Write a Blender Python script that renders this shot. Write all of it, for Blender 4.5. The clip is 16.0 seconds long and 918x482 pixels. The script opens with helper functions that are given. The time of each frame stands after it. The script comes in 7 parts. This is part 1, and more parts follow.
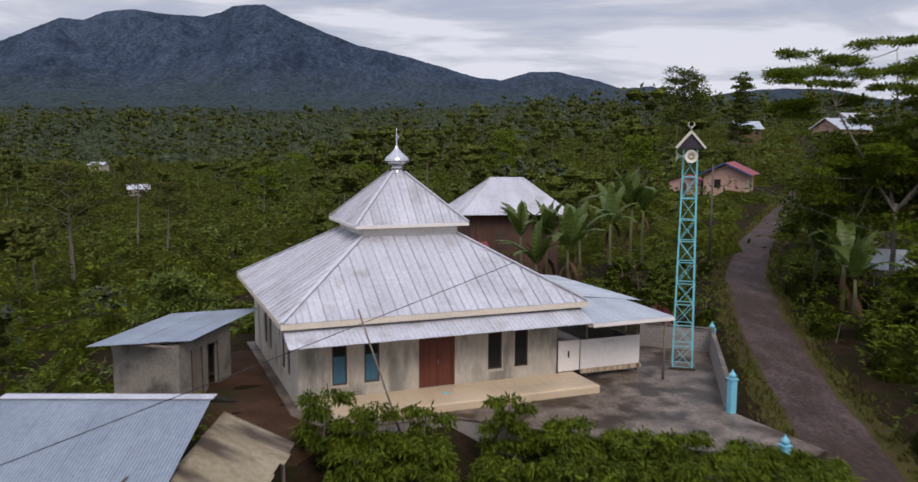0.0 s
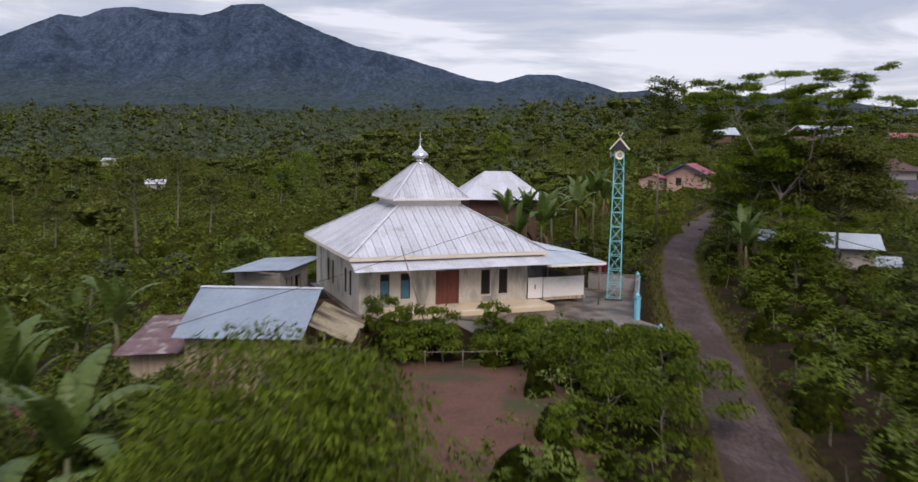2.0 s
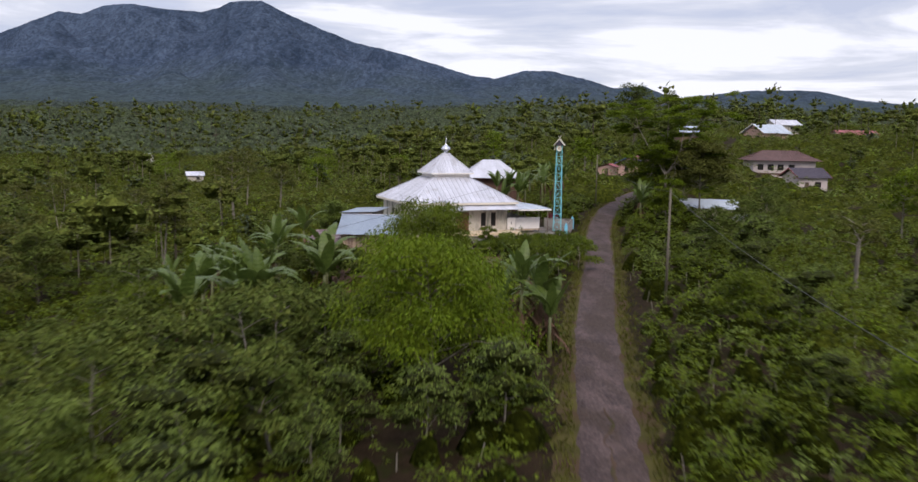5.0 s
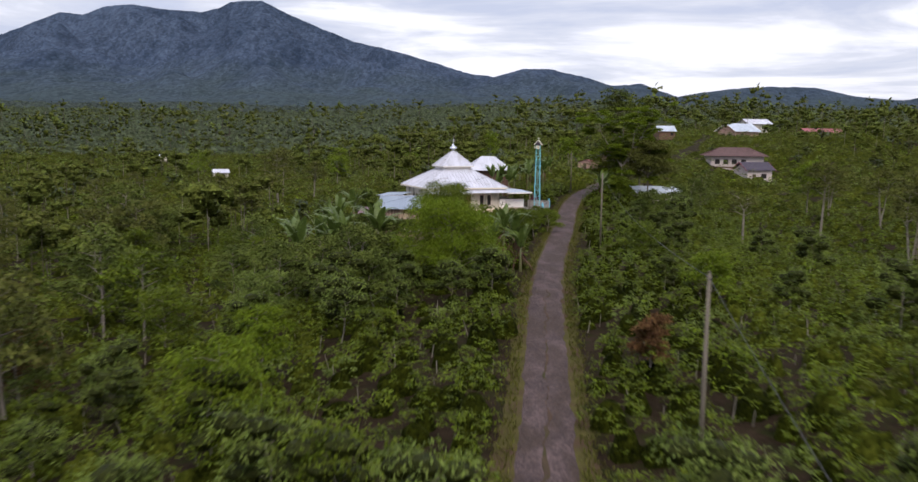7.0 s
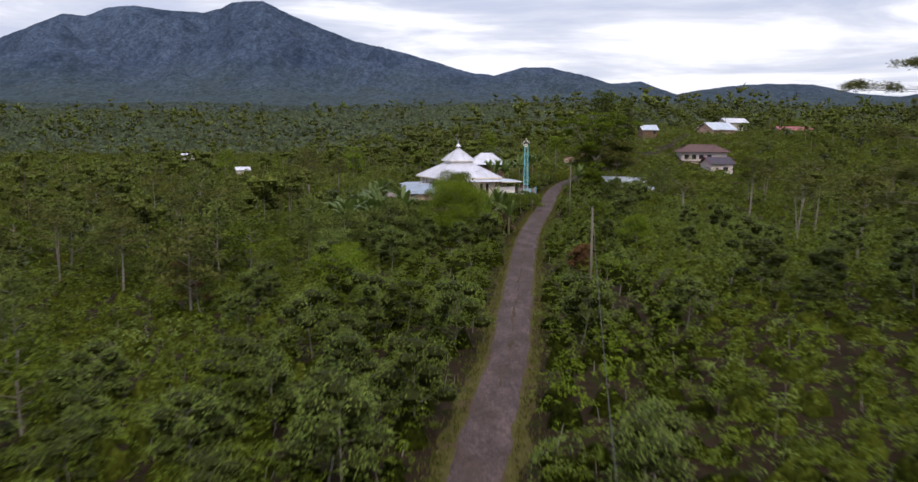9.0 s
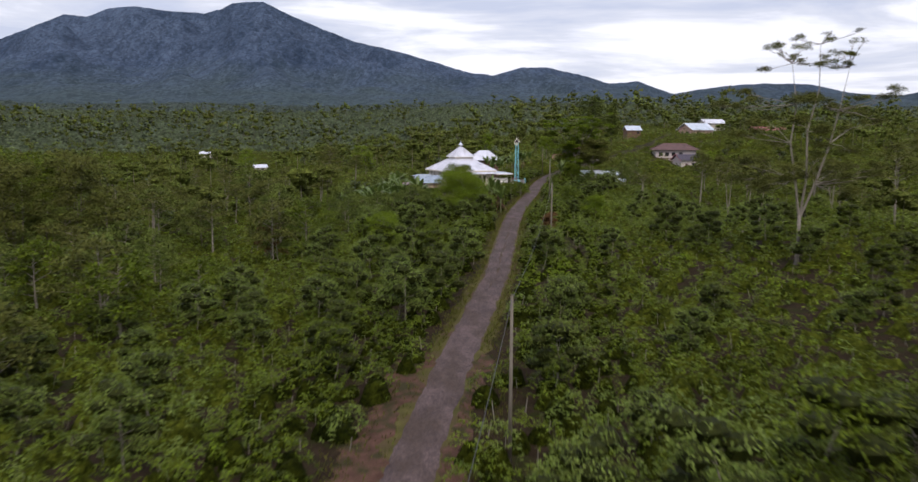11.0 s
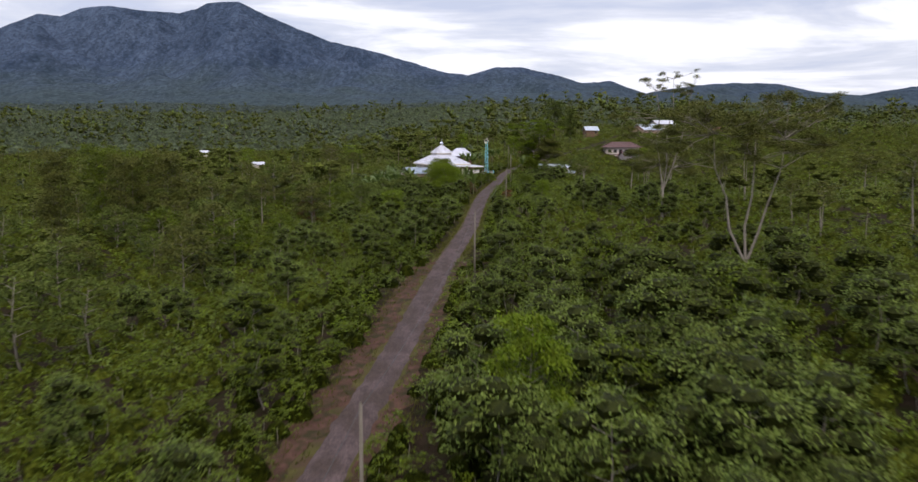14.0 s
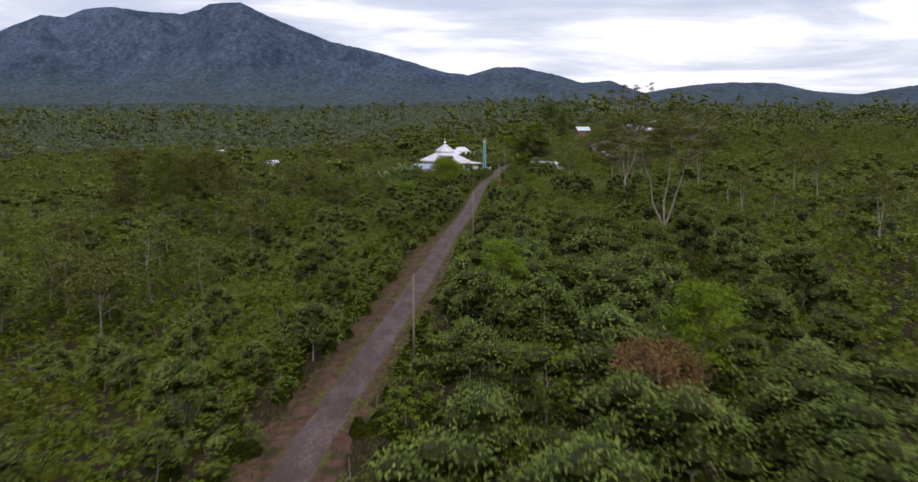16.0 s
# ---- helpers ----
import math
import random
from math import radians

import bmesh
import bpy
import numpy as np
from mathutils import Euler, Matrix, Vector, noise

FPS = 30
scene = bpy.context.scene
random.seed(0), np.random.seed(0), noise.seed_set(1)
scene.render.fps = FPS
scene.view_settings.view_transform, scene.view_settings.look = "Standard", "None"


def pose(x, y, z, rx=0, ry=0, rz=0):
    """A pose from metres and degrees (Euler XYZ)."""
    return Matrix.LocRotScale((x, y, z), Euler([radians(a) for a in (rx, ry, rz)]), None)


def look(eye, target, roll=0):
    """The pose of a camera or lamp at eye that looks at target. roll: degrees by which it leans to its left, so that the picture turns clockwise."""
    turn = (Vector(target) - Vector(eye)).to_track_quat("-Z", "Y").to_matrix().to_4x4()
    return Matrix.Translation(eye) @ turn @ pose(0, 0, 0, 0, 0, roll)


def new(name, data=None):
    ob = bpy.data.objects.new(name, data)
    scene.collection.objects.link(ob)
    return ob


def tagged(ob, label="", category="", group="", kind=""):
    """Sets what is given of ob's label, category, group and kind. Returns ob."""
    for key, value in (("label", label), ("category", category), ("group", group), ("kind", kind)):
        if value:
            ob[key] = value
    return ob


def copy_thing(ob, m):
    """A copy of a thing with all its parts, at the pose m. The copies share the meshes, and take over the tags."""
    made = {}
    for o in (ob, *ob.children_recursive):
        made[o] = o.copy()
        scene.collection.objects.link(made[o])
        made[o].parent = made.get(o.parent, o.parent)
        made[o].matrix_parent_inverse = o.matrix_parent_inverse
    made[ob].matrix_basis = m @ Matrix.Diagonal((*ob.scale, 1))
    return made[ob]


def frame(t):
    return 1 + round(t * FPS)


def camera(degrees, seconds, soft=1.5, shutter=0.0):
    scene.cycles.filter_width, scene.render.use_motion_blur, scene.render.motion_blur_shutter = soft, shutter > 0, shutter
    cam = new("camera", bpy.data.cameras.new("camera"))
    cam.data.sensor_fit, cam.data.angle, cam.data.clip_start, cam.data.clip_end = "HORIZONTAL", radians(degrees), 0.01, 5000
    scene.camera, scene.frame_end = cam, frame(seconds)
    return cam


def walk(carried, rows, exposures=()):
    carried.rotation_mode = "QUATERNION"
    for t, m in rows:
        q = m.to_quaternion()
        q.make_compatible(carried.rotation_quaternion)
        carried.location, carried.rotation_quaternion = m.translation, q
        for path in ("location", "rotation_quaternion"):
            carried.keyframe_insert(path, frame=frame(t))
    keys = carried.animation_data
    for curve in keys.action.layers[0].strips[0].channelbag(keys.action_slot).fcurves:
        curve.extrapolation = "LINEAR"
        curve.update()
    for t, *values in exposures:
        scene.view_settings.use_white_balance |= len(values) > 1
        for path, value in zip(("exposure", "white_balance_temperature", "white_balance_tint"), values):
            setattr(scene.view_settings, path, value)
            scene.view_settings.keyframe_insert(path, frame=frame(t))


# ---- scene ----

# ---------------------------------------------------------------- camera
cam = camera(58.0, 16.0, soft=1.5, shutter=0.7)
PATH = [
    (0.0, 0.000, 0.002, 10.574, 83.013, -0.356, -0.736),
    (0.5, -0.106, -3.375, 10.576, 83.057, -0.595, -0.815),
    (1.0, -0.282, -7.479, 10.560, 83.120, -0.837, -0.886),
    (1.5, -0.498, -12.679, 10.567, 83.143, -1.011, -0.948),
    (2.0, -0.753, -18.062, 10.621, 83.108, -1.073, -0.986),
    (2.5, -1.064, -24.322, 10.641, 83.084, -1.080, -1.006),
    (3.0, -1.396, -30.831, 10.700, 83.073, -1.101, -1.032),
    (3.5, -1.704, -37.934, 10.779, 83.023, -1.118, -1.063),
    (4.0, -2.115, -44.870, 10.894, 82.936, -1.101, -1.131),
    (6.5, -4.021, -86.001, 11.480, 82.724, -0.781, -1.199),
    (7.0, -4.371, -94.029, 11.727, 82.679, -0.687, -1.221),
    (7.5, -4.692, -102.284, 11.882, 82.639, -0.586, -1.230),
    (8.0, -5.035, -110.232, 12.050, 82.625, -0.549, -1.226),
    (8.5, -5.442, -118.688, 12.101, 82.595, -0.491, -1.229),
    (9.0, -5.773, -127.031, 12.219, 82.562, -0.376, -1.196),
    (11.5, -7.775, -169.249, 12.502, 82.527, -0.275, -1.336),
    (12.0, -8.295, -176.917, 12.539, 82.510, -0.268, -2.087),
    (12.5, -8.725, -185.826, 12.673, 82.519, -0.236, -2.848),
    (13.0, -9.210, -194.210, 12.860, 82.495, -0.236, -2.968),
    (13.5, -9.700, -203.017, 12.960, 82.481, -0.225, -2.974),
    (14.0, -10.168, -211.436, 13.115, 82.473, -0.199, -2.964),
    (14.5, -10.687, -219.964, 13.127, 82.497, -0.241, -2.954),
    (15.0, -11.238, -228.314, 13.235, 82.509, -0.285, -2.942),
    (15.5, -11.768, -236.973, 13.315, 82.487, -0.213, -2.944),
    (16.0, -12.197, -245.459, 13.593, 82.432, -0.098, -2.927),
]
walk(cam, [(t, pose(x, y, z, rx, ry, rz)) for t, x, y, z, rx, ry, rz in PATH], exposures=[(0.0, -0.20, 6380, 18), (2.0, 0.0, 6380, 18), (4.0, 0.16, 6370, 18), (7.0, 0.27, 6360, 18), (16.0, 0.27, 6360, 18)])

# ---------------------------------------------------------------- sky and sun
SUN_EL, SUN_AZ = 46.0, 168.0
world = bpy.data.worlds.new("overcast_sky")
scene.world = world
world.use_nodes = True
wn, wl = world.node_tree.nodes, world.node_tree.links
wn.clear()
w_out = wn.new("ShaderNodeOutputWorld")
w_mix = wn.new("ShaderNodeMixShader")
w_mix.inputs[0].default_value = 0.9
w_sky = wn.new("ShaderNodeTexSky")
w_sky.sky_type = 'NISHITA'
w_sky.sun_disc = False
w_sky.sun_elevation, w_sky.sun_rotation = radians(SUN_EL), radians(SUN_AZ)
w_bg = wn.new("ShaderNodeBackground")
w_bg.inputs[1].default_value = 0.1
wl.new(w_sky.outputs[0], w_bg.inputs[0])
w_co = wn.new("ShaderNodeTexCoord")
w_map = wn.new("ShaderNodeMapping")
w_map.inputs["Scale"].default_value = (1.5, 1.5, 10.5)
w_map.inputs["Location"].default_value = (3.3, 0.4, 1.1)
wl.new(w_co.outputs["Generated"], w_map.inputs[0])
w_n = wn.new("ShaderNodeTexNoise")
w_n.inputs["Scale"].default_value = 2.0
w_n.inputs["Detail"].default_value = 6.0
w_n.inputs["Roughness"].default_value = 0.56
w_n.inputs["Distortion"].default_value = 0.5
wl.new(w_map.outputs[0], w_n.inputs["Vector"])
w_sep = wn.new("ShaderNodeSeparateXYZ")
wl.new(w_co.outputs["Generated"], w_sep.inputs[0])
# thin bright cloud low over the horizon, thicker grey cloud higher up
w_el = wn.new("ShaderNodeMapRange")
w_el.inputs[1].default_value, w_el.inputs[2].default_value = 0.03, 0.17
w_el.inputs[3].default_value, w_el.inputs[4].default_value = 0.10, -0.12
wl.new(w_sep.outputs[2], w_el.inputs[0])
w_con = wn.new("ShaderNodeMath")
w_con.operation = 'MULTIPLY_ADD'
w_con.inputs[1].default_value, w_con.inputs[2].default_value = 1.7, -0.35
wl.new(w_n.outputs[0], w_con.inputs[0])
w_add = wn.new("ShaderNodeMath")
w_add.operation = 'ADD'
wl.new(w_con.outputs[0], w_add.inputs[0])
wl.new(w_el.outputs[0], w_add.inputs[1])
w_ramp = wn.new("ShaderNodeValToRGB")
w_ramp.color_ramp.elements[0].position, w_ramp.color_ramp.elements[0].color = 0.31, (0.51, 0.565, 0.67, 1)
w_ramp.color_ramp.elements[1].position, w_ramp.color_ramp.elements[1].color = 0.58, (0.86, 0.89, 0.94, 1)
e = w_ramp.color_ramp.elements.new(0.45)
e.color = (0.64, 0.68, 0.74, 1)
wl.new(w_add.outputs[0], w_ramp.inputs[0])
w_bg2 = wn.new("ShaderNodeBackground")
# an overcast sky grows brighter towards the zenith
w_zen = wn.new("ShaderNodeMapRange")
w_zen.inputs[1].default_value, w_zen.inputs[2].default_value = 0.22, 0.95
w_zen.inputs[3].default_value, w_zen.inputs[4].default_value = 1.0, 1.8
wl.new(w_sep.outputs[2], w_zen.inputs[0])
wl.new(w_zen.outputs[0], w_bg2.inputs[1])
wl.new(w_ramp.outputs[0], w_bg2.inputs[0])
wl.new(w_bg.outputs[0], w_mix.inputs[1])
wl.new(w_bg2.outputs[0], w_mix.inputs[2])
wl.new(w_mix.outputs[0], w_out.inputs[0])

sun = new("sun", bpy.data.lights.new("sun", 'SUN'))
sun.data.energy, sun.data.angle, sun.data.color = 1.9, radians(26), (1.0, 0.92, 0.80)
sun.matrix_world = look((0, 0, 0), (math.sin(radians(SUN_AZ)) * -math.cos(radians(SUN_EL)), -math.cos(radians(SUN_AZ)) * math.cos(radians(SUN_EL)), -math.sin(radians(SUN_EL))))

# ---------------------------------------------------------------- materials


def surface(name, low, high, scale=1.0, rough=0.7, bump=0.0, metal=0.0, fine=12.0, stain=None, stain_scale=0.35, stain_at=0.55,
            vary=0.0, island=0.0, stretch=(1, 1, 1), bump_scale=None, translucent=0.0, spec=0.4):
    """Two colours mixed by coarse and fine grain, with stains of a third, a bump, and a spread from piece to piece."""
    m = bpy.data.materials.new(name)
    m.use_nodes = True
    n, l = m.node_tree.nodes, m.node_tree.links
    bsdf = n["Principled BSDF"]
    bsdf.inputs["Roughness"].default_value = rough
    bsdf.inputs["Metallic"].default_value = metal
    bsdf.inputs["Specular IOR Level"].default_value = spec
    co = n.new("ShaderNodeTexCoord")
    mp = n.new("ShaderNodeMapping")
    mp.inputs["Scale"].default_value = stretch
    l.new(co.outputs["Object"], mp.inputs[0])
    a = n.new("ShaderNodeTexNoise")
    a.inputs["Scale"].default_value, a.inputs["Detail"].default_value = scale, 5.0
    b = n.new("ShaderNodeTexNoise")
    b.inputs["Scale"].default_value, b.inputs["Detail"].default_value = scale * fine, 4.0
    for k in (a, b):
        l.new(mp.outputs[0], k.inputs["Vector"])
    av = n.new("ShaderNodeMath")
    av.operation = 'MULTIPLY_ADD'
    av.inputs[1].default_value = 0.5
    l.new(b.outputs[0], av.inputs[0])
    half = n.new("ShaderNodeMath")
    half.operation = 'MULTIPLY'
    half.inputs[1].default_value = 0.5
    l.new(a.outputs[0], half.inputs[0])
    l.new(half.outputs[0], av.inputs[2])
    ramp = n.new("ShaderNodeValToRGB")
    ramp.color_ramp.elements[0].position, ramp.color_ramp.elements[0].color = 0.36, (*low, 1)
    ramp.color_ramp.elements[1].position, ramp.color_ramp.elements[1].color = 0.64, (*high, 1)
    l.new(av.outputs[0], ramp.inputs[0])
    colour = ramp.outputs[0]
    if stain:
        c = n.new("ShaderNodeTexNoise")
        c.inputs["Scale"].default_value, c.inputs["Detail"].default_value = stain_scale, 7.0
        l.new(mp.outputs[0], c.inputs["Vector"])
        sr = n.new("ShaderNodeMapRange")
        sr.inputs[1].default_value, sr.inputs[2].default_value = stain_at - 0.05, stain_at + 0.10
        l.new(c.outputs[0], sr.inputs[0])
        mx = n.new("ShaderNodeMix")
        mx.data_type = 'RGBA'
        mx.inputs[7].default_value = (*stain, 1)
        l.new(sr.outputs[0], mx.inputs[0])
        l.new(colour, mx.inputs[6])
        colour = mx.outputs[2]
    for spread, node, socket in ((vary, "ShaderNodeObjectInfo", "Random"), (island, "ShaderNodeNewGeometry", "Random Per Island")):
        if spread:
            oi = n.new(node)
            mr = n.new("ShaderNodeMapRange")
            mr.inputs[3].default_value, mr.inputs[4].default_value = 1 - spread, 1 + spread
            l.new(oi.outputs[socket], mr.inputs[0])
            hs = n.new("ShaderNodeHueSaturation")
            l.new(mr.outputs[0], hs.inputs["Value"])
            hu = n.new("ShaderNodeMapRange")
            hu.inputs[3].default_value, hu.inputs[4].default_value = 0.5 - 0.05 * spread, 0.5 + 0.03 * spread
            l.new(oi.outputs[socket], hu.inputs[0])
            l.new(hu.outputs[0], hs.inputs["Hue"])
            l.new(colour, hs.inputs["Color"])
            colour = hs.outputs[0]
    l.new(colour, bsdf.inputs["Base Color"])
    if bump:
        bp = n.new("ShaderNodeBump")
        bp.inputs["Strength"].default_value, bp.inputs["Distance"].default_value = bump, 0.05
        if bump_scale:
            bn = n.new("ShaderNodeTexNoise")
            bn.inputs["Scale"].default_value, bn.inputs["Detail"].default_value = bump_scale, 6.0
            l.new(mp.outputs[0], bn.inputs["Vector"])
            l.new(bn.outputs[0], bp.inputs["Height"])
        else:
            l.new(av.outputs[0], bp.inputs["Height"])
        l.new(bp.outputs[0], bsdf.inputs["Normal"])
    if translucent:
        tr = n.new("ShaderNodeBsdfTranslucent")
        l.new(colour, tr.inputs[0])
        ms = n.new("ShaderNodeMixShader")
        ms.inputs[0].default_value = translucent
        l.new(bsdf.outputs[0], ms.inputs[1])
        l.new(tr.outputs[0], ms.inputs[2])
        l.new(ms.outputs[0], n["Material Output"].inputs[0])
    return m


M_ZINC = surface("weathered zinc sheet", (0.42, 0.425, 0.47), (0.575, 0.58, 0.635), 0.6, 0.5, 0.05, 0.1, stain=(0.35, 0.335, 0.345), stain_scale=0.8, stain_at=0.62, vary=0.08, stretch=(1, 1, 0.5))
M_NEWZINC = surface("bright galvanised sheet", (0.202, 0.244, 0.304), (0.285, 0.336, 0.396), 0.5, 0.5, 0.04, 0.1, stain=(0.202, 0.23, 0.276), stain_at=0.6, vary=0.05)
M_RUST = surface("rusty sheet", (0.10, 0.055, 0.06), (0.24, 0.16, 0.17), 1.5, 0.75, 0.1, 0.1, stain=(0.4, 0.36, 0.36), stain_scale=1.2, stain_at=0.6)
M_OLDSHEET = surface("mossy old sheet", (0.19, 0.155, 0.095), (0.40, 0.345, 0.245), 1.0, 0.85, 0.1, stain=(0.075, 0.055, 0.042), stain_scale=0.55, stain_at=0.53, stretch=(0.5, 1.6, 0.5))
M_PLASTER = surface("unpainted cement plaster", (0.423, 0.386, 0.322), (0.57, 0.524, 0.442), 0.7, 0.9, 0.06, stain=(0.235, 0.225, 0.19), stain_scale=1.1, stain_at=0.54, stretch=(1, 1, 0.35))
M_CREAM = surface("cream painted board", (0.62, 0.54, 0.43), (0.72, 0.65, 0.54), 0.9, 0.6, 0.03, stain=(0.5, 0.43, 0.34), stain_at=0.62)
M_TILE = surface("cream glazed tile", (0.58, 0.45, 0.30), (0.66, 0.53, 0.37), 0.5, 0.3, 0.02, stain=(0.5, 0.40, 0.27), stain_at=0.6)
M_WHITE = surface("white painted panel", (0.74, 0.69, 0.64), (0.84, 0.80, 0.76), 0.6, 0.6, 0.02)
M_CONC = surface("wet stained concrete", (0.066, 0.049, 0.036), (0.235, 0.190, 0.152), 1.1, 0.42, 0.15, fine=6, stain=(0.040, 0.026, 0.017), stain_scale=0.75, stain_at=0.49, spec=0.3)
M_BLOCK = surface("bare concrete block", (0.24, 0.22, 0.20), (0.38, 0.35, 0.32), 0.9, 0.92, 0.15, stain=(0.13, 0.12, 0.11), stain_scale=0.6, stain_at=0.55)
M_DOOR = surface("varnished red wood", (0.10, 0.028, 0.018), (0.17, 0.05, 0.03), 1.0, 0.45, 0.05, stretch=(6, 6, 0.6))
M_FRAME = surface("dark wood frame", (0.05, 0.03, 0.022), (0.10, 0.06, 0.045), 2.0, 0.6, 0.05)
M_GREYFRAME = surface("pale plaster surround", (0.45, 0.40, 0.34), (0.55, 0.5, 0.43), 1.0, 0.8, 0.03)
# unlit rooms behind openings are put in as this near-black colour
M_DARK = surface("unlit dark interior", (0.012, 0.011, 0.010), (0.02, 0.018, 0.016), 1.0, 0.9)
M_CURTAIN = surface("blue curtain", (0.05, 0.14, 0.20), (0.08, 0.20, 0.27), 1.0, 0.8, 0.1, stretch=(8, 8, 0.5))
M_STEEL = surface("polished steel dome", (0.6, 0.6, 0.62), (0.7, 0.7, 0.72), 1.0, 0.22, 0.0, 0.95)
M_TEAL = surface("turquoise painted steel", (0.16, 0.50, 0.58), (0.22, 0.60, 0.68), 2.0, 0.5, 0.03, stain=(0.25, 0.3, 0.3), stain_at=0.68)
M_BLUE = surface("sky blue paint", (0.16, 0.48, 0.62), (0.24, 0.58, 0.72), 1.0, 0.55, 0.03)
M_HORN = surface("cream loudspeaker paint", (0.66, 0.62, 0.52), (0.74, 0.70, 0.60), 1.0, 0.45)
M_ROOFDK = surface("dark shingle", (0.035, 0.028, 0.04), (0.06, 0.05, 0.07), 3.0, 0.8, 0.1)
M_WOOD = surface("weathered grey planks", (0.22, 0.155, 0.105), (0.45, 0.35, 0.255), 1.0, 0.85, 0.15, stretch=(5, 5, 0.5), vary=0.45, stain=(0.11, 0.075, 0.055), stain_scale=0.9, stain_at=0.58)
M_STICK = surface("dry sticks", (0.085, 0.060, 0.042), (0.24, 0.17, 0.115), 3.0, 0.9, island=0.5)
M_PALEPOST = surface("pale sawn wood", (0.30, 0.23, 0.16), (0.48, 0.39, 0.28), 1.5, 0.85, 0.1, stretch=(4, 4, 0.6), stain=(0.16, 0.11, 0.08), stain_scale=0.9, stain_at=0.6)
M_POST = surface("old wooden post", (0.14, 0.11, 0.09), (0.26, 0.21, 0.17), 2.0, 0.9, 0.1, stretch=(4, 4, 0.6))
M_PALEPOLE = surface("weathered wooden pole", (0.085, 0.072, 0.052), (0.16, 0.137, 0.105), 1.0, 0.85, 0.05, stretch=(4, 4, 0.6))
M_WIRE = surface("black cable", (0.02, 0.02, 0.02), (0.035, 0.035, 0.035), 1.0, 0.6)
M_BRICK = surface("salmon plaster", (0.38, 0.235, 0.19), (0.48, 0.31, 0.255), 0.8, 0.85, 0.05)
M_REDROOF = surface("red painted sheet", (0.20, 0.05, 0.06), (0.32, 0.09, 0.10), 0.8, 0.55, 0.05, vary=0.1)
M_GREENW = surface("lime green paint", (0.30, 0.45, 0.18), (0.40, 0.55, 0.25), 1.0, 0.7)
M_TRIMBLUE = surface("dark blue fascia", (0.03, 0.05, 0.14), (0.05, 0.08, 0.2), 1.0, 0.6)
M_SOIL = surface("bare red-brown soil", (0.068, 0.031, 0.019), (0.120, 0.058, 0.037), 0.5, 0.95, 0.3, stain=(0.045, 0.046, 0.016), stain_scale=0.3, stain_at=0.57)
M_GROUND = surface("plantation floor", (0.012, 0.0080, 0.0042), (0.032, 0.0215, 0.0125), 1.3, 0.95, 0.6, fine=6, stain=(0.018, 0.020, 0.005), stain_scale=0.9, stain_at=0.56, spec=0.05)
M_ASPHALT = surface("broken old asphalt", (0.034, 0.022, 0.020), (0.098, 0.067, 0.062), 0.7, 0.85, 1.0, fine=9, stretch=(1.3, 0.6, 1), stain=(0.045, 0.029, 0.022), stain_scale=0.4, stain_at=0.50, spec=0.25)
M_VERGE = surface("grassy verge", (0.036, 0.034, 0.0090), (0.080, 0.068, 0.020), 0.8, 0.95, 0.4, stain=(0.060, 0.038, 0.022), stain_scale=0.5, stain_at=0.54, spec=0.1)
M_CROWN = surface("trodden earth over asphalt", (0.040, 0.027, 0.020), (0.085, 0.055, 0.036), 0.9, 0.9, 0.5, stain=(0.040, 0.038, 0.014), stain_scale=0.7, stain_at=0.56, spec=0.1)
M_GRASS = surface("verge grass blades", (0.0475, 0.0563, 0.0088), (0.101, 0.0986, 0.0194), 0.4, 0.8, island=0.35, translucent=0.2, spec=0.1)
M_COFFEE = surface("coffee leaves", (0.025, 0.037, 0.0026), (0.110, 0.150, 0.0110), 0.42, 0.5, fine=3.5, island=0.28, translucent=0.15, spec=0.07)
M_LIGHTLEAF = surface("young light green leaves", (0.060, 0.096, 0.0040), (0.142, 0.196, 0.0120), 0.5, 0.6, fine=4, island=0.26, translucent=0.25, spec=0.08)
M_MANGO = surface("drooping tree leaves", (0.032, 0.048, 0.0030), (0.112, 0.150, 0.0115), 0.45, 0.5, fine=4, island=0.30, translucent=0.18, spec=0.07)
M_SHADE = surface("feathery shade tree leaves", (0.040, 0.047, 0.0095), (0.115, 0.122, 0.027), 0.35, 0.65, fine=5, island=0.32, translucent=0.15, spec=0.06)
M_GREYLEAF = surface("dull grey-green leaves", (0.050, 0.075, 0.0120), (0.150, 0.195, 0.040), 0.5, 0.6, fine=3, island=0.20, translucent=0.15, spec=0.08)
M_BROWNLEAF = surface("withered brown leaves", (0.070, 0.038, 0.016), (0.150, 0.084, 0.034), 0.5, 0.8, island=0.35, translucent=0.1, spec=0.05)
M_BANANA = surface("banana leaf", (0.050, 0.092, 0.016), (0.118, 0.170, 0.034), 0.5, 0.42, island=0.25, translucent=0.25, spec=0.3)
M_BANSTEM = surface("banana stem", (0.07, 0.09, 0.03), (0.13, 0.12, 0.05), 1.5, 0.6, stretch=(3, 3, 0.6))
M_DEADBAN = surface("dead banana leaf", (0.050, 0.026, 0.014), (0.15, 0.085, 0.045), 1.5, 0.9, island=0.35)
M_BARK = surface("pale lichened bark", (0.10, 0.086, 0.068), (0.24, 0.21, 0.175), 1.5, 0.9, 0.2, stretch=(3, 3, 0.7))
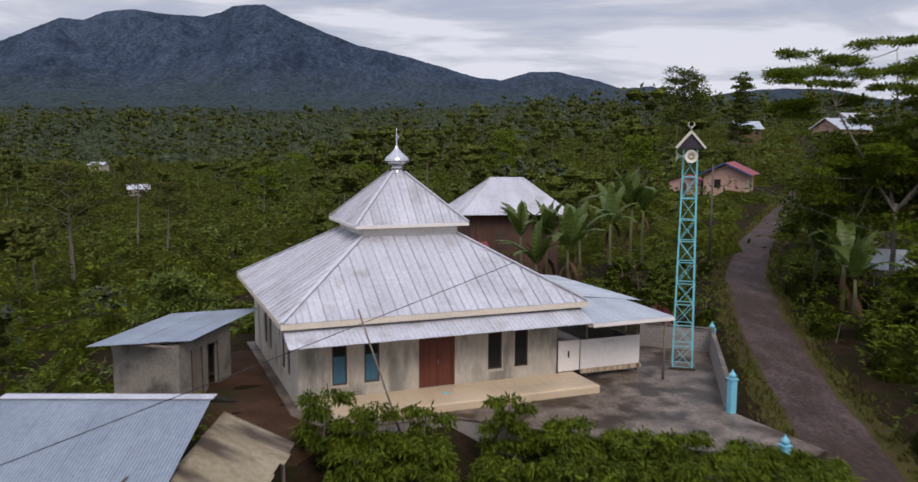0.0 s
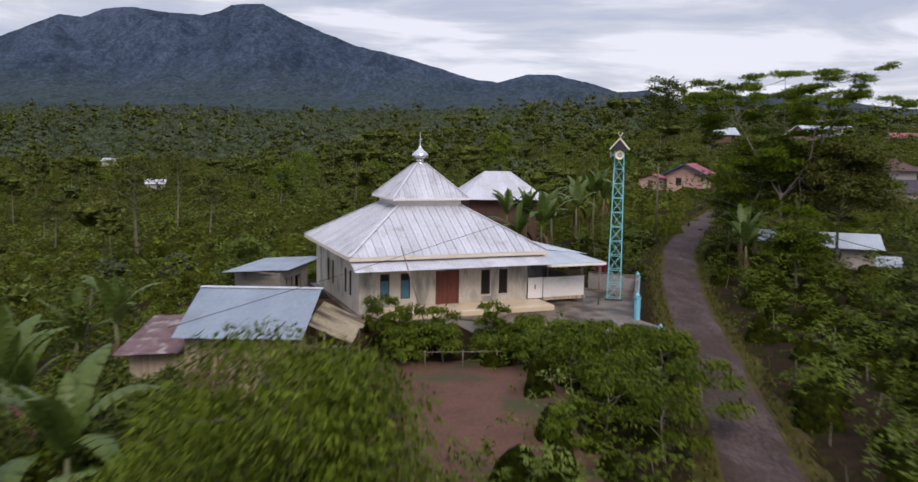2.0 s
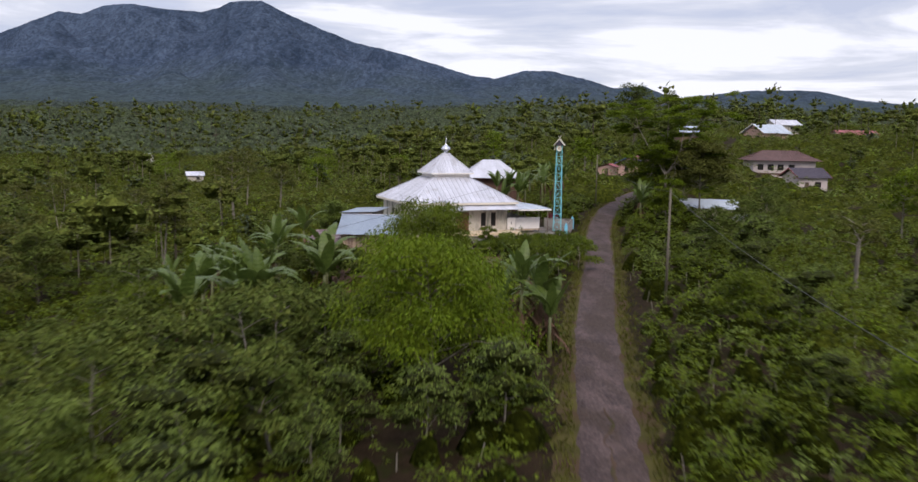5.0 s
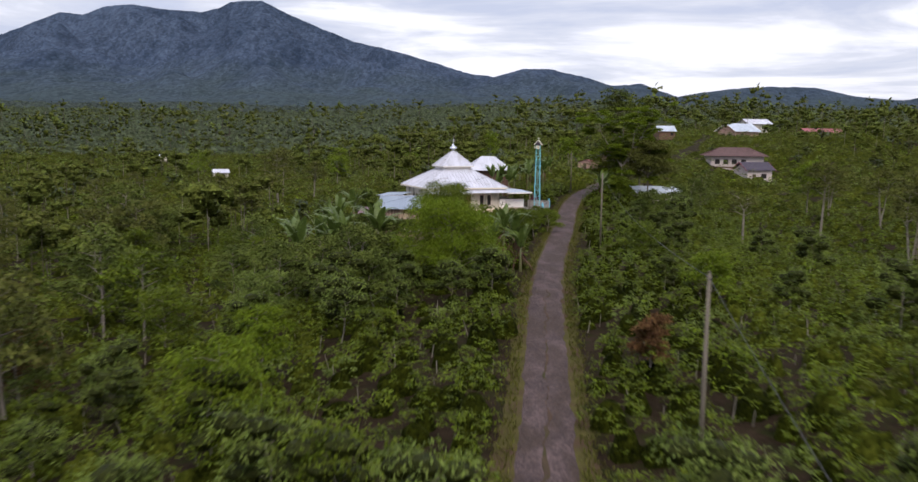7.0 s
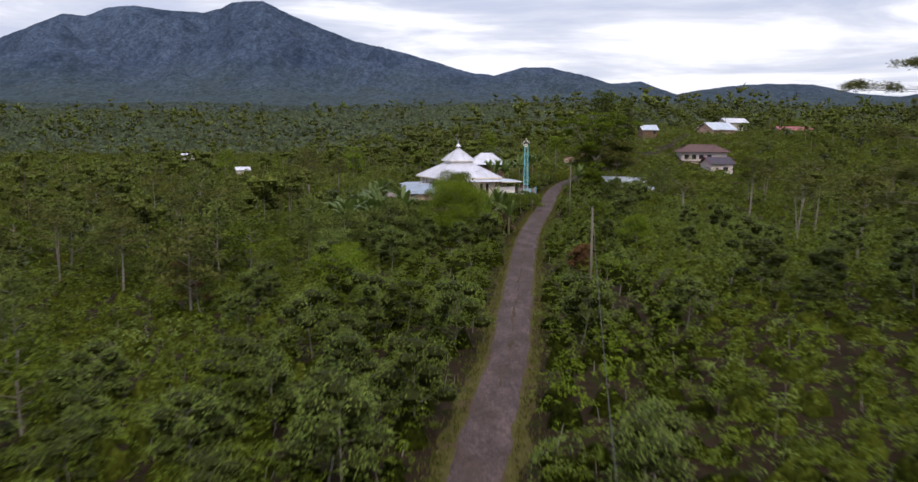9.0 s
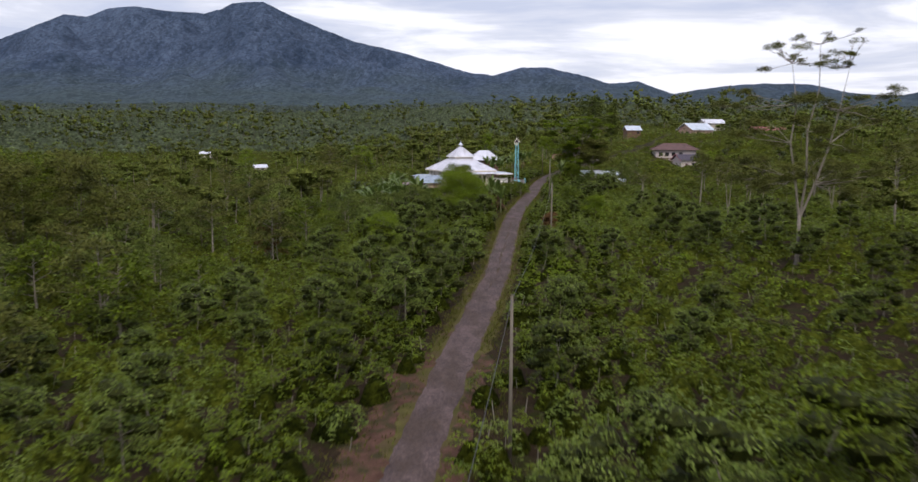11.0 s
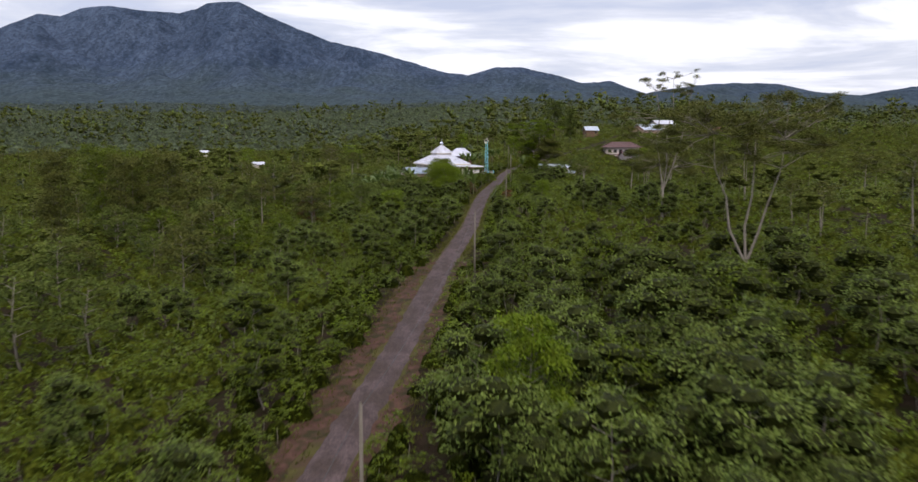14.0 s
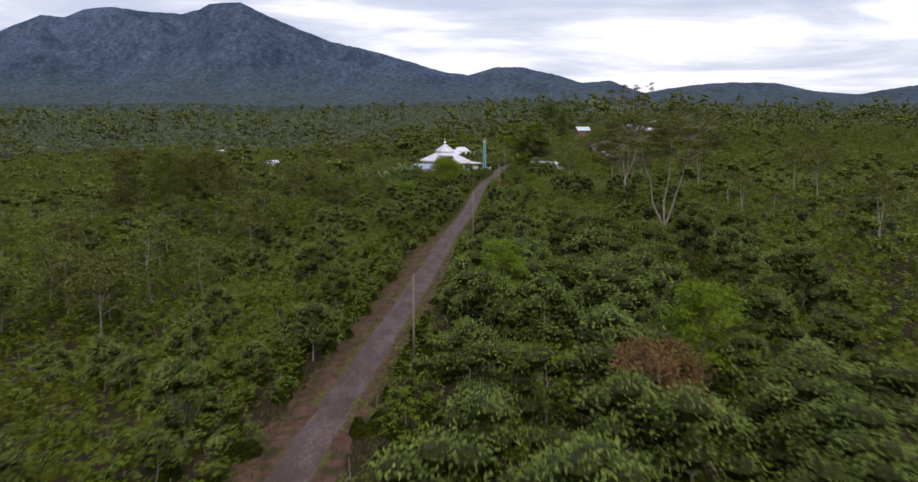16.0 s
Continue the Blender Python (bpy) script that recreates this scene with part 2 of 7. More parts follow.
M_DARKBARK = surface("dark bark", (0.05, 0.04, 0.03), (0.10, 0.08, 0.06), 1.5, 0.9, 0.2, stretch=(3, 3, 0.7))
M_FOREST = surface("far forest leaves", (0.028, 0.043, 0.0080), (0.118, 0.145, 0.029), 0.06, 0.75, fine=7, island=0.36, spec=0.05)
# haze over the far slopes is painted in as a blue base colour
M_HAZEMOUNT = surface("forested mountain in painted haze", (0.024, 0.037, 0.060), (0.056, 0.077, 0.114), 0.004, 0.95, 0.0, fine=9, spec=0.02, stretch=(1, 0.25, 0.7))
M_PINK = surface("washed pink wall", (0.42, 0.36, 0.34), (0.52, 0.45, 0.42), 0.8, 0.8)
M_BROWNROOF = surface("brown tiled roof", (0.060, 0.032, 0.030), (0.115, 0.062, 0.056), 0.8, 0.8, 0.1)
M_CORDY = surface("dark red shrub leaves", (0.10, 0.012, 0.02), (0.18, 0.03, 0.04), 1.0, 0.5, island=0.3)
# distant leaves: a greyer, bluer green with haze put into the colour
M_HAZEWOOD = surface("distant forest leaves greyed with painted haze", (0.026, 0.038, 0.024), (0.094, 0.112, 0.072), 0.03, 0.8, fine=6, island=0.45, spec=0.05)
# inside of the bushes: shade painted as a near-black green
M_SHADEDCORE = surface("shade-darkened inside of the bushes", (0.008, 0.0105, 0.0014), (0.030, 0.036, 0.0045), 2.6, 0.7, 0.8, fine=3, spec=0.1)
M_BANK = surface("bare reddish bank", (0.036, 0.018, 0.012), (0.098, 0.052, 0.036), 1.3, 0.95, 0.6, stain=(0.030, 0.026, 0.010), stain_scale=0.9, stain_at=0.50, spec=0.1)


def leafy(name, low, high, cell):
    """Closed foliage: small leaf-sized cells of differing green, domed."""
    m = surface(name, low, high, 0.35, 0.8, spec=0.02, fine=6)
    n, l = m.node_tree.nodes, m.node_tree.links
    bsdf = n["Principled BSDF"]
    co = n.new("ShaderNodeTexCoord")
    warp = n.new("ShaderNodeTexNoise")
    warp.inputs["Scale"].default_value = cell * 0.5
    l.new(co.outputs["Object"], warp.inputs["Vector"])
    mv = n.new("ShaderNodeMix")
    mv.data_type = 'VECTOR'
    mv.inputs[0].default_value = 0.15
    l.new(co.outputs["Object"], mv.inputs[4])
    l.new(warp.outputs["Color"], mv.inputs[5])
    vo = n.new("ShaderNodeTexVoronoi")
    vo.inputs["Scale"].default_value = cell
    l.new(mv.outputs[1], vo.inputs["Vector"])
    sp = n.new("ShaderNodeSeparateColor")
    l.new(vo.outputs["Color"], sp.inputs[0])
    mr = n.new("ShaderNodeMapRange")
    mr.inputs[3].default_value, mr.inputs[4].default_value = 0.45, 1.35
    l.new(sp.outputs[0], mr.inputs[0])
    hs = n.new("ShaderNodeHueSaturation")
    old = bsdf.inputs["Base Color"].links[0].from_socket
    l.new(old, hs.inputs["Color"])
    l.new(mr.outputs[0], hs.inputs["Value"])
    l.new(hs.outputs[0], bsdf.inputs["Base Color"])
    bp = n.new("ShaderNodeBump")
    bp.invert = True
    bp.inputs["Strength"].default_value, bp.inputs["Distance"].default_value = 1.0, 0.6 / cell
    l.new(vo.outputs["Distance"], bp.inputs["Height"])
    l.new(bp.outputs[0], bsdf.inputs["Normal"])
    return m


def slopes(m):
    """Woods on the mountain: crown-sized cells of differing tone; painted haze, greener low, bluer high."""
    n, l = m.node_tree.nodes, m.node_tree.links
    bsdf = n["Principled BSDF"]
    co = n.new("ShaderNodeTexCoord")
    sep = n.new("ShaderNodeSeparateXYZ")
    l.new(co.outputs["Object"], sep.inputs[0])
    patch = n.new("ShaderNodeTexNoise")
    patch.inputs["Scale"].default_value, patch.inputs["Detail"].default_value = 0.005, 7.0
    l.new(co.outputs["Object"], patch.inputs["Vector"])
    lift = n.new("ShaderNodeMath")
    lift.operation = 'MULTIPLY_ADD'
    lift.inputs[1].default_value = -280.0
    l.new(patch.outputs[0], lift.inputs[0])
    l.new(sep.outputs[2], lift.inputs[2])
    # painted haze gradient: less blue near the foot, broken up by patches
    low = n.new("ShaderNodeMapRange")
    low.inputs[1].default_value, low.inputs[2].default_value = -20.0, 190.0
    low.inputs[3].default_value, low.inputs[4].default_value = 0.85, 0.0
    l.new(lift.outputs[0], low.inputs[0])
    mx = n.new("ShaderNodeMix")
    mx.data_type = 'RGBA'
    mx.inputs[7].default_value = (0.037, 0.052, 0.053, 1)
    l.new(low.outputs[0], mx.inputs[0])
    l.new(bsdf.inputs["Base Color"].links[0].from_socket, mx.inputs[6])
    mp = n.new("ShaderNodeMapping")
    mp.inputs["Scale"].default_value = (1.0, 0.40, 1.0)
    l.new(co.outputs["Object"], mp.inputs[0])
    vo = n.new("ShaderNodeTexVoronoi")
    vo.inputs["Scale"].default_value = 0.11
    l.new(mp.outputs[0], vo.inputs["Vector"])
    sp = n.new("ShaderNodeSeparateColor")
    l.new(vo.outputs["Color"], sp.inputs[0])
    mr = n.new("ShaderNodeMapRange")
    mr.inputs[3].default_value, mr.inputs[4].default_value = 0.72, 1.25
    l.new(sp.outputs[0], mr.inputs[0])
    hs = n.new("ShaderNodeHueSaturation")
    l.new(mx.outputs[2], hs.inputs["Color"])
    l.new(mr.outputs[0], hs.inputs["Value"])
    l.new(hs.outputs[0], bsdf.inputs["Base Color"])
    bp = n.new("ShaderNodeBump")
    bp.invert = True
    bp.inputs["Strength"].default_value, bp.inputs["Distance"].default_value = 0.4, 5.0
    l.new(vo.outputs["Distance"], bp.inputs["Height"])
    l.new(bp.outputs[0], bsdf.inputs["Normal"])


slopes(M_HAZEMOUNT)


def stony(m, cell):
    """Old road metal: stones of differing tone with dark joints, proud of the binder."""
    n, l = m.node_tree.nodes, m.node_tree.links
    bsdf = n["Principled BSDF"]
    co = n.new("ShaderNodeTexCoord")
    vo = n.new("ShaderNodeTexVoronoi")
    vo.inputs["Scale"].default_value = cell
    l.new(co.outputs["Object"], vo.inputs["Vector"])
    sp = n.new("ShaderNodeSeparateColor")
    l.new(vo.outputs["Color"], sp.inputs[0])
    mr = n.new("ShaderNodeMapRange")
    mr.inputs[3].default_value, mr.inputs[4].default_value = 0.68, 1.3
    l.new(sp.outputs[1], mr.inputs[0])
    hs = n.new("ShaderNodeHueSaturation")
    l.new(bsdf.inputs["Base Color"].links[0].from_socket, hs.inputs["Color"])
    l.new(mr.outputs[0], hs.inputs["Value"])
    l.new(hs.outputs[0], bsdf.inputs["Base Color"])
    old = bsdf.inputs["Normal"].links[0].from_socket
    bp = n.new("ShaderNodeBump")
    bp.invert = True
    bp.inputs["Strength"].default_value, bp.inputs["Distance"].default_value = 0.9, 0.05
    l.new(vo.outputs["Distance"], bp.inputs["Height"])
    l.new(old, bp.inputs["Normal"])
    l.new(bp.outputs[0], bsdf.inputs["Normal"])


stony(M_ASPHALT, 7.0)
# body under the coffee leaves: shade of the gaps painted near black
M_SHADEDBODY = leafy("inner foliage darkened with painted shade", (0.006, 0.0085, 0.0008), (0.024, 0.029, 0.0026), 5.5)
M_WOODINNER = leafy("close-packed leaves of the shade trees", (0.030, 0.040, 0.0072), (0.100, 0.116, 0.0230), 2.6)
# body for the slopes: the same painted shade, less deep
M_SHADEDSLOPES = leafy("slope foliage half-darkened with painted shade", (0.016, 0.021, 0.0022), (0.060, 0.070, 0.0080), 4.0)
M_MUD = surface("damp trodden earth", (0.034, 0.017, 0.009), (0.080, 0.044, 0.027), 0.7, 0.9, 0.3, stain=(0.026, 0.026, 0.010), stain_scale=0.4, stain_at=0.6, spec=0.1)
# far canopies: haze painted in, bluest under the mountain
M_HAZEFOOT = leafy("foothill canopy blued with painted haze", (0.020, 0.029, 0.024), (0.062, 0.077, 0.062), 0.18)
M_HAZECANOPY = leafy("closed far canopy greyed with painted haze", (0.017, 0.025, 0.012), (0.080, 0.097, 0.050), 0.45)
M_OLDWALL = surface("mossy grey cement render", (0.185, 0.168, 0.142), (0.33, 0.30, 0.255), 0.9, 0.92, 0.12, stain=(0.10, 0.093, 0.078), stain_scale=0.9, stain_at=0.53)
M_BROWNPLANK = surface("dark brown planks", (0.065, 0.034, 0.022), (0.15, 0.085, 0.055), 1.2, 0.8, 0.15, stretch=(5, 5, 0.5), vary=0.2)
M_PALEZINC = surface("pale new zinc sheet", (0.35, 0.395, 0.455), (0.475, 0.52, 0.575), 0.5, 0.45, 0.04, 0.1, stain=(0.32, 0.35, 0.39), stain_at=0.62, vary=0.06)

# ---------------------------------------------------------------- builders


def obj(name, bm, material, parent=None, label="", kind=""):
    me = bpy.data.meshes.new(name)
    bm.to_mesh(me)
    bm.free()
    for m in (material if isinstance(material, (list, tuple)) else (material,)):
        me.materials.append(m)
    ob = new(name, me)
    if parent:
        ob.parent = parent
    return tagged(ob, label, kind=kind)


def part(name, bm, material, parent, label=""):
    return obj(name, bm, material, parent, label)


def thing(name, label, category, m=None, group="", kind=""):
    ob = tagged(new(name), label, category, group, kind)
    ob.empty_display_size = 0.3
    if m is not None:
        ob.matrix_world = m
    return ob


def box(bm, x0, x1, y0, y1, z0, z1, bevel=0.0):
    vs = [bm.verts.new((x, y, z)) for z in (z0, z1) for y in (y0, y1) for x in (x0, x1)]
    fs = [bm.faces.new([vs[i] for i in q]) for q in ((0, 2, 3, 1), (4, 5, 7, 6), (0, 1, 5, 4), (2, 6, 7, 3), (0, 4, 6, 2), (1, 3, 7, 5))]
    if bevel:
        es = {e for f in fs for e in f.edges}
        bmesh.ops.bevel(bm, geom=list(es), offset=bevel, segments=1, affect='EDGES')
    return bm


def boxed(*a, **k):
    return box(bmesh.new(), *a, **k)


def tube(bm, p, q, r0, r1=None, n=8, cap=True):
    p, q = Vector(p), Vector(q)
    r1 = r0 if r1 is None else r1
    z = (q - p).normalized()
    x = z.orthogonal().normalized()
    y = z.cross(x)
    rings = [[bm.verts.new(c + r * (math.cos(a) * x + math.sin(a) * y)) for a in (2 * math.pi * i / n for i in range(n))] for c, r in ((p, r0), (q, r1))]
    for i in range(n):
        bm.faces.new((rings[0][i], rings[0][(i + 1) % n], rings[1][(i + 1) % n], rings[1][i])).smooth = True
    if cap:
        bm.faces.new(rings[0][::-1])
        bm.faces.new(rings[1])
    return bm


def limb(bm, pts, radii, n=7):
    """One bent tapering tube through the points."""
    pts = [Vector(p) for p in pts]
    last = None
    for i, (c, r) in enumerate(zip(pts, radii)):
        d = (pts[min(i + 1, len(pts) - 1)] - pts[max(i - 1, 0)]).normalized()
        x = d.orthogonal().normalized() if abs(d.z) < 0.98 else Vector((1, 0, 0))
        x = (x - d * x.dot(d)).normalized()
        y = d.cross(x)
        ring = [bm.verts.new(c + r * (math.cos(a) * x + math.sin(a) * y)) for a in (2 * math.pi * k / n for k in range(n))]
        if last:
            for k in range(n):
                bm.faces.new((last[k], last[(k + 1) % n], ring[(k + 1) % n], ring[k])).smooth = True
        last = ring
    bm.faces.new(last)
    return bm


def plate(bm, pts, thick):
    """A flat quad with thickness downwards along its normal."""
    pts = [Vector(p) for p in pts]
    nrm = (pts[1] - pts[0]).cross(pts[2] - pts[1]).normalized()
    top = [bm.verts.new(p) for p in pts]
    low = [bm.verts.new(p - nrm * thick) for p in pts]
    bm.faces.new(top)
    bm.faces.new(low[::-1])
    k = len(pts)
    for i in range(k):
        bm.faces.new((top[i], low[i], low[(i + 1) % k], top[(i + 1) % k]))
    return bm


def lathe(bm, profile, n=16, at=(0, 0, 0)):
    rings = [[bm.verts.new((at[0] + r * math.cos(2 * math.pi * i / n), at[1] + r * math.sin(2 * math.pi * i / n), at[2] + z)) for i in range(n)] for r, z in profile]
    for a, b in zip(rings, rings[1:]):
        for i in range(n):
            bm.faces.new((a[i], a[(i + 1) % n], b[(i + 1) % n], b[i])).smooth = True
    bm.faces.new(rings[0][::-1])
    bm.faces.new(rings[-1])
    return bm


def sheet(p0, p1, p2, p3, thick=0.012, wave=0.0, pitch=0.2):
    """A roof sheet: eave from p0 to p1, upper edge from p3 to p2; with ribs of that height at that pitch."""
    p0, p1, p2, p3 = (Vector(p) for p in (p0, p1, p2, p3))
    nrm = (p1 - p0).cross(p3 - p0).normalized()
    n = max(1, round((p1 - p0).length / pitch))
    prof = ((0.0, 1.0), (0.14, 1.0), (0.26, 0.0), (0.88, 0.0))
    us = [((i + f) / n, h) for i in range(n) for f, h in prof] + [(1.0, 1.0)] if wave else [(0.0, 0), (1.0, 0)]
    bm = bmesh.new()
    rows = [[bm.verts.new(a.lerp(b, u) + nrm * (wave * h - d)) for u, h in us] for a, b, d in ((p0, p1, 0), (p3, p2, 0), (p3, p2, thick), (p0, p1, thick))]
    for a, b in zip(rows, rows[1:] + rows[:1]):
        for i in range(len(us) - 1):
            bm.faces.new((a[i], a[i + 1], b[i + 1], b[i]))
    return bm


def roof_sheets(parent, p0, p1, p2, p3, material, width=0.75, wave=0.03, pitch=0.15, label="", name="roof_sheet", jitter=0.0):
    """A roof slope laid out of single sheets side by side."""
    p0, p1, p2, p3 = (Vector(p) for p in (p0, p1, p2, p3))
    n = max(1, round((p1 - p0).length / width))
    for i in range(n):
        a, b = i / n, (i + 1) / n
        lift = Vector((0, 0, 0.006 * (i % 2)))
        slip = (p0 - p3).normalized() * random.uniform(0, jitter)
        part(name, sheet(p0.lerp(p1, a) + lift + slip, p0.lerp(p1, b) + lift + slip, p3.lerp(p2, b) + lift, p3.lerp(p2, a) + lift, 0.008, wave, pitch), material, parent, label)


def mesh_np(name, verts, faces, material, mat_index=None):
    """A mesh from arrays of points and four-cornered faces."""
    me = bpy.data.meshes.new(name)
    verts, faces = np.ascontiguousarray(verts, np.float32), np.ascontiguousarray(faces, np.int32)
    k = faces.shape[1]
    me.vertices.add(len(verts))
    me.vertices.foreach_set("co", verts.ravel())
    me.loops.add(faces.size)
    me.loops.foreach_set("vertex_index", faces.ravel())
    me.polygons.add(len(faces))
    me.polygons.foreach_set("loop_start", np.arange(0, faces.size, k, dtype=np.int32))
    for m in (material if isinstance(material, (list, tuple)) else (material,)):
        me.materials.append(m)
    if mat_index is not None:
        me.polygons.foreach_set("material_index", np.ascontiguousarray(mat_index, np.int32))
    me.update(calc_edges=True)
    return me


# ---------------------------------------------------------------- the lie of the land
ROAD = [(-330, -35), (-250, -26.4), (-199, -20.2), (-184, -18.1), (-170, -15.9), (-159, -14.4), (-146, -12.35), (-130, -10.1), (-119, -8.55), (-103, -6.3), (-83, -3.0), (-70, -0.9), (-56, 0.85), (-45, 2.15), (-30, 4.0), (-18, 5.7), (-8, 7.3), (3, 9.4), (20, 12.8), (32, 15.0), (39, 16.3), (47, 18.2), (58, 21.2), (70, 26.2), (93, 39.0), (119, 52.6), (160, 72), (260, 110)]
RISE = [(-700, -15), (-300, -9.6), (-200, -7.2), (-160, -6.15), (-130, -5.15), (-118, -4.7), (-60, -2.75), (-37, -2.05), (0, -1.4), (20, -0.8), (35, -0.2), (60, 1.0), (100, 4.0), (130, 6.0), (250, 12.0), (600, 22), (1500, 58), (4800, 190)]
CROSS = [(-900, -18), (-300, -16), (-175, -13.5), (-105, -8.0), (-70, -7.0), (-40, -5.4), (-22, -2.2), (-8, -0.4), (-2, 0), (2, 0), (8, 0.3), (60, 2.5), (160, 3.5), (320, 0), (900, -6)]


def road_x(y):
    return np.interp(y, [r[0] for r in ROAD], [r[1] for r in ROAD])


def rough(x, y, step, amount, seed):
    """Smooth value noise on a lattice."""
    gx, gy = x / step + seed * 17.3, y / step + seed * 9.1
    ix, iy = np.floor(gx), np.floor(gy)
    fx, fy = gx - ix, gy - iy
    fx, fy = fx * fx * (3 - 2 * fx), fy * fy * (3 - 2 * fy)

    def cell(a, b):
        s = np.sin(a * 127.1 + b * 311.7 + seed * 74.7) * 43758.5453
        return s - np.floor(s)
    top = cell(ix, iy) * (1 - fx) + cell(ix + 1, iy) * fx
    low = cell(ix, iy + 1) * (1 - fx) + cell(ix + 1, iy + 1) * fx
    return (top * (1 - fy) + low * fy - 0.5) * 2 * amount


def land(x, y):
    x, y = np.asarray(x, float), np.asarray(y, float)
    d = x - road_x(y)
    z = np.interp(y, [r[0] for r in RISE], [r[1] for r in RISE])
    fade = np.clip(1 - (y - 450) / 2500, 0.25, 1)
    z = z + np.interp(d, [c[0] for c in CROSS], [c[1] for c in CROSS]) * fade
    off = np.clip((np.abs(d) - 3) / 12, 0, 1)
    z = z + rough(x, y, 28.0, 0.7, 1) * off + rough(x, y, 9.0, 0.22, 2) * off + rough(x, y, 400.0, 8.0, 3) * np.clip((y - 350) / 600, 0, 1)
    # the ground falls away on both sides beyond the lane's crest
    z = z - 4.8 * np.clip((d - 8) / 30, 0, 1) * np.interp(y, [-60, 15, 130, 190], [0, 1, 1, 0])
    z = z - 6.0 * np.clip((-d - 60) / 70, 0, 1) * np.interp(y, [-40, 80, 350, 700], [0, 1, 1, 0])
    # hollows in which the houses beside the lane stand
    for hx, hy, wx, wy, dp in ((79, 116, 15, 32, 1.6), (40, 57, 9, 10, 1.2), (165, 268, 24, 26, 3.0), (122, 250, 12, 14, 1.6)):
        z = z - dp * np.exp(-((x - hx) / wx) ** 2 - ((y - hy) / wy) ** 2)
    # level yard of the prayer house and the lower yard in front of it
    u, v = local(x, y)
    in1 = np.clip(1 - np.maximum.reduce([-9.0 - u, u - 12.5, -9.0 - v, v - 9.0, 0 * u]) / 2.0, 0, 1)
    z = z * (1 - in1) + (-0.06) * in1
    ex = np.maximum.reduce([-16.0 - x, x - 7.5, 8.0 - y, y - 27.0, 0 * x])
    in2 = np.clip(1 - ex / 3.5, 0, 1)
    in2 = in2 * in2 * (3 - 2 * in2) * (1 - in1)
    return z * (1 - in2) + (-1.45 + 0.03 * (x + 4)) * in2


# the prayer house stands turned against the road
CX, CY, TURN = -2.42, 39.09, 0.3688
HOUSE = Matrix.Translation((CX, CY, 0)) @ Matrix.Rotation(TURN, 4, 'Z')


def local(x, y):
    c, s = math.cos(TURN), math.sin(TURN)
    return c * (x - CX) + s * (y - CY), -s * (x - CX) + c * (y - CY)


def land_at(x, y):
    return float(land(np.array([x]), np.array([y]))[0])


def graded(lo, hi, fine_lo, fine_hi, step, growth):
    a = list(np.arange(fine_lo, fine_hi + step, step))
    s = step
    while a[-1] < hi:
        s *= growth
        a.append(a[-1] + s)
    s = step
    while a[0] > lo:
        s *= growth
        a.insert(0, a[0] - s)
    return np.array(a)


def grid_mesh(name, xs, ys, height, material):
    X, Y = np.meshgrid(xs, ys)
    Z = height(X, Y)
    nx, ny = len(xs), len(ys)
    i = np.arange((ny - 1) * nx).reshape(ny - 1, nx)[:, :-1].ravel()
    me = mesh_np(name, np.stack([X, Y, Z], -1).reshape(-1, 3), np.stack([i, i + 1, i + nx + 1, i + nx], -1), material)
    me.polygons.foreach_set("use_smooth", np.ones(len(me.polygons), bool))
    return me


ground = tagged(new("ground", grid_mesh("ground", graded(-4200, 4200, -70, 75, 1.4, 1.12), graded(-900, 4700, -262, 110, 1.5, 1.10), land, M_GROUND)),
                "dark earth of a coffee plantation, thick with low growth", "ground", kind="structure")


def ribbon(name, ys, left, right, lift, material, label, crown=0.0, ragged=0.0, cols=7):
    """A strip that follows the road, draped over the land."""
    cx = road_x(ys)
    tx = np.gradient(cx, ys)
    ln = np.sqrt(1 + tx * tx)
    rows = []
    ss = np.linspace(0, 1, cols)
    w0 = left + rough(ys, ys * 0, 1.7, ragged, 5) + rough(ys, ys * 0, 0.6, ragged * 0.6, 6)
    w1 = right + rough(ys, ys * 0, 1.9, ragged, 7) + rough(ys, ys * 0, 0.7, ragged * 0.6, 8)
    for s in ss:
        o = w0 * (1 - s) + w1 * s
        x, y = cx + o / ln, ys - o * tx / ln
        e = 4 * s * (1 - s)
        rows.append(np.stack([x, y, land(x, y) + (lift if 0 < s < 1 else -0.06) + crown * e + rough(x, y, 0.9, 0.012, 9)], -1))
    V = np.stack(rows, 1).reshape(-1, 3)
    i = np.arange((len(ys) - 1) * cols).reshape(-1, cols)[:, :-1].ravel()
    me = mesh_np(name, V, np.stack([i, i + 1, i + cols + 1, i + cols], -1), material)
    me.polygons.foreach_set("use_smooth", np.ones(len(me.polygons), bool))
    return tagged(new(name, me), label, name.split("_")[-1], kind="structure")


YS = np.concatenate([np.arange(-300, 60, 0.5), np.arange(60, 112, 1.0)])
ribbon("verge", YS, -2.9, 2.9, 0.03, M_VERGE, "grass and bare earth along both edges of the lane", ragged=0.35)
ribbon("bank", np.arange(-245, -100, 0.5), -4.3, -1.3, 0.06, M_BANK, "strip of bare reddish earth along one edge of the lane", ragged=0.9)
ribbon("bank", np.arange(-200, -100, 0.5), 1.3, 2.9, 0.055, M_BANK, "thin strip of bare reddish earth at the lane's edge", ragged=0.6)
ribbon("road", YS, -1.55, 1.55, 0.075, M_ASPHALT, "narrow lane of broken, stony old asphalt", crown=0.03, ragged=0.16, cols=9)
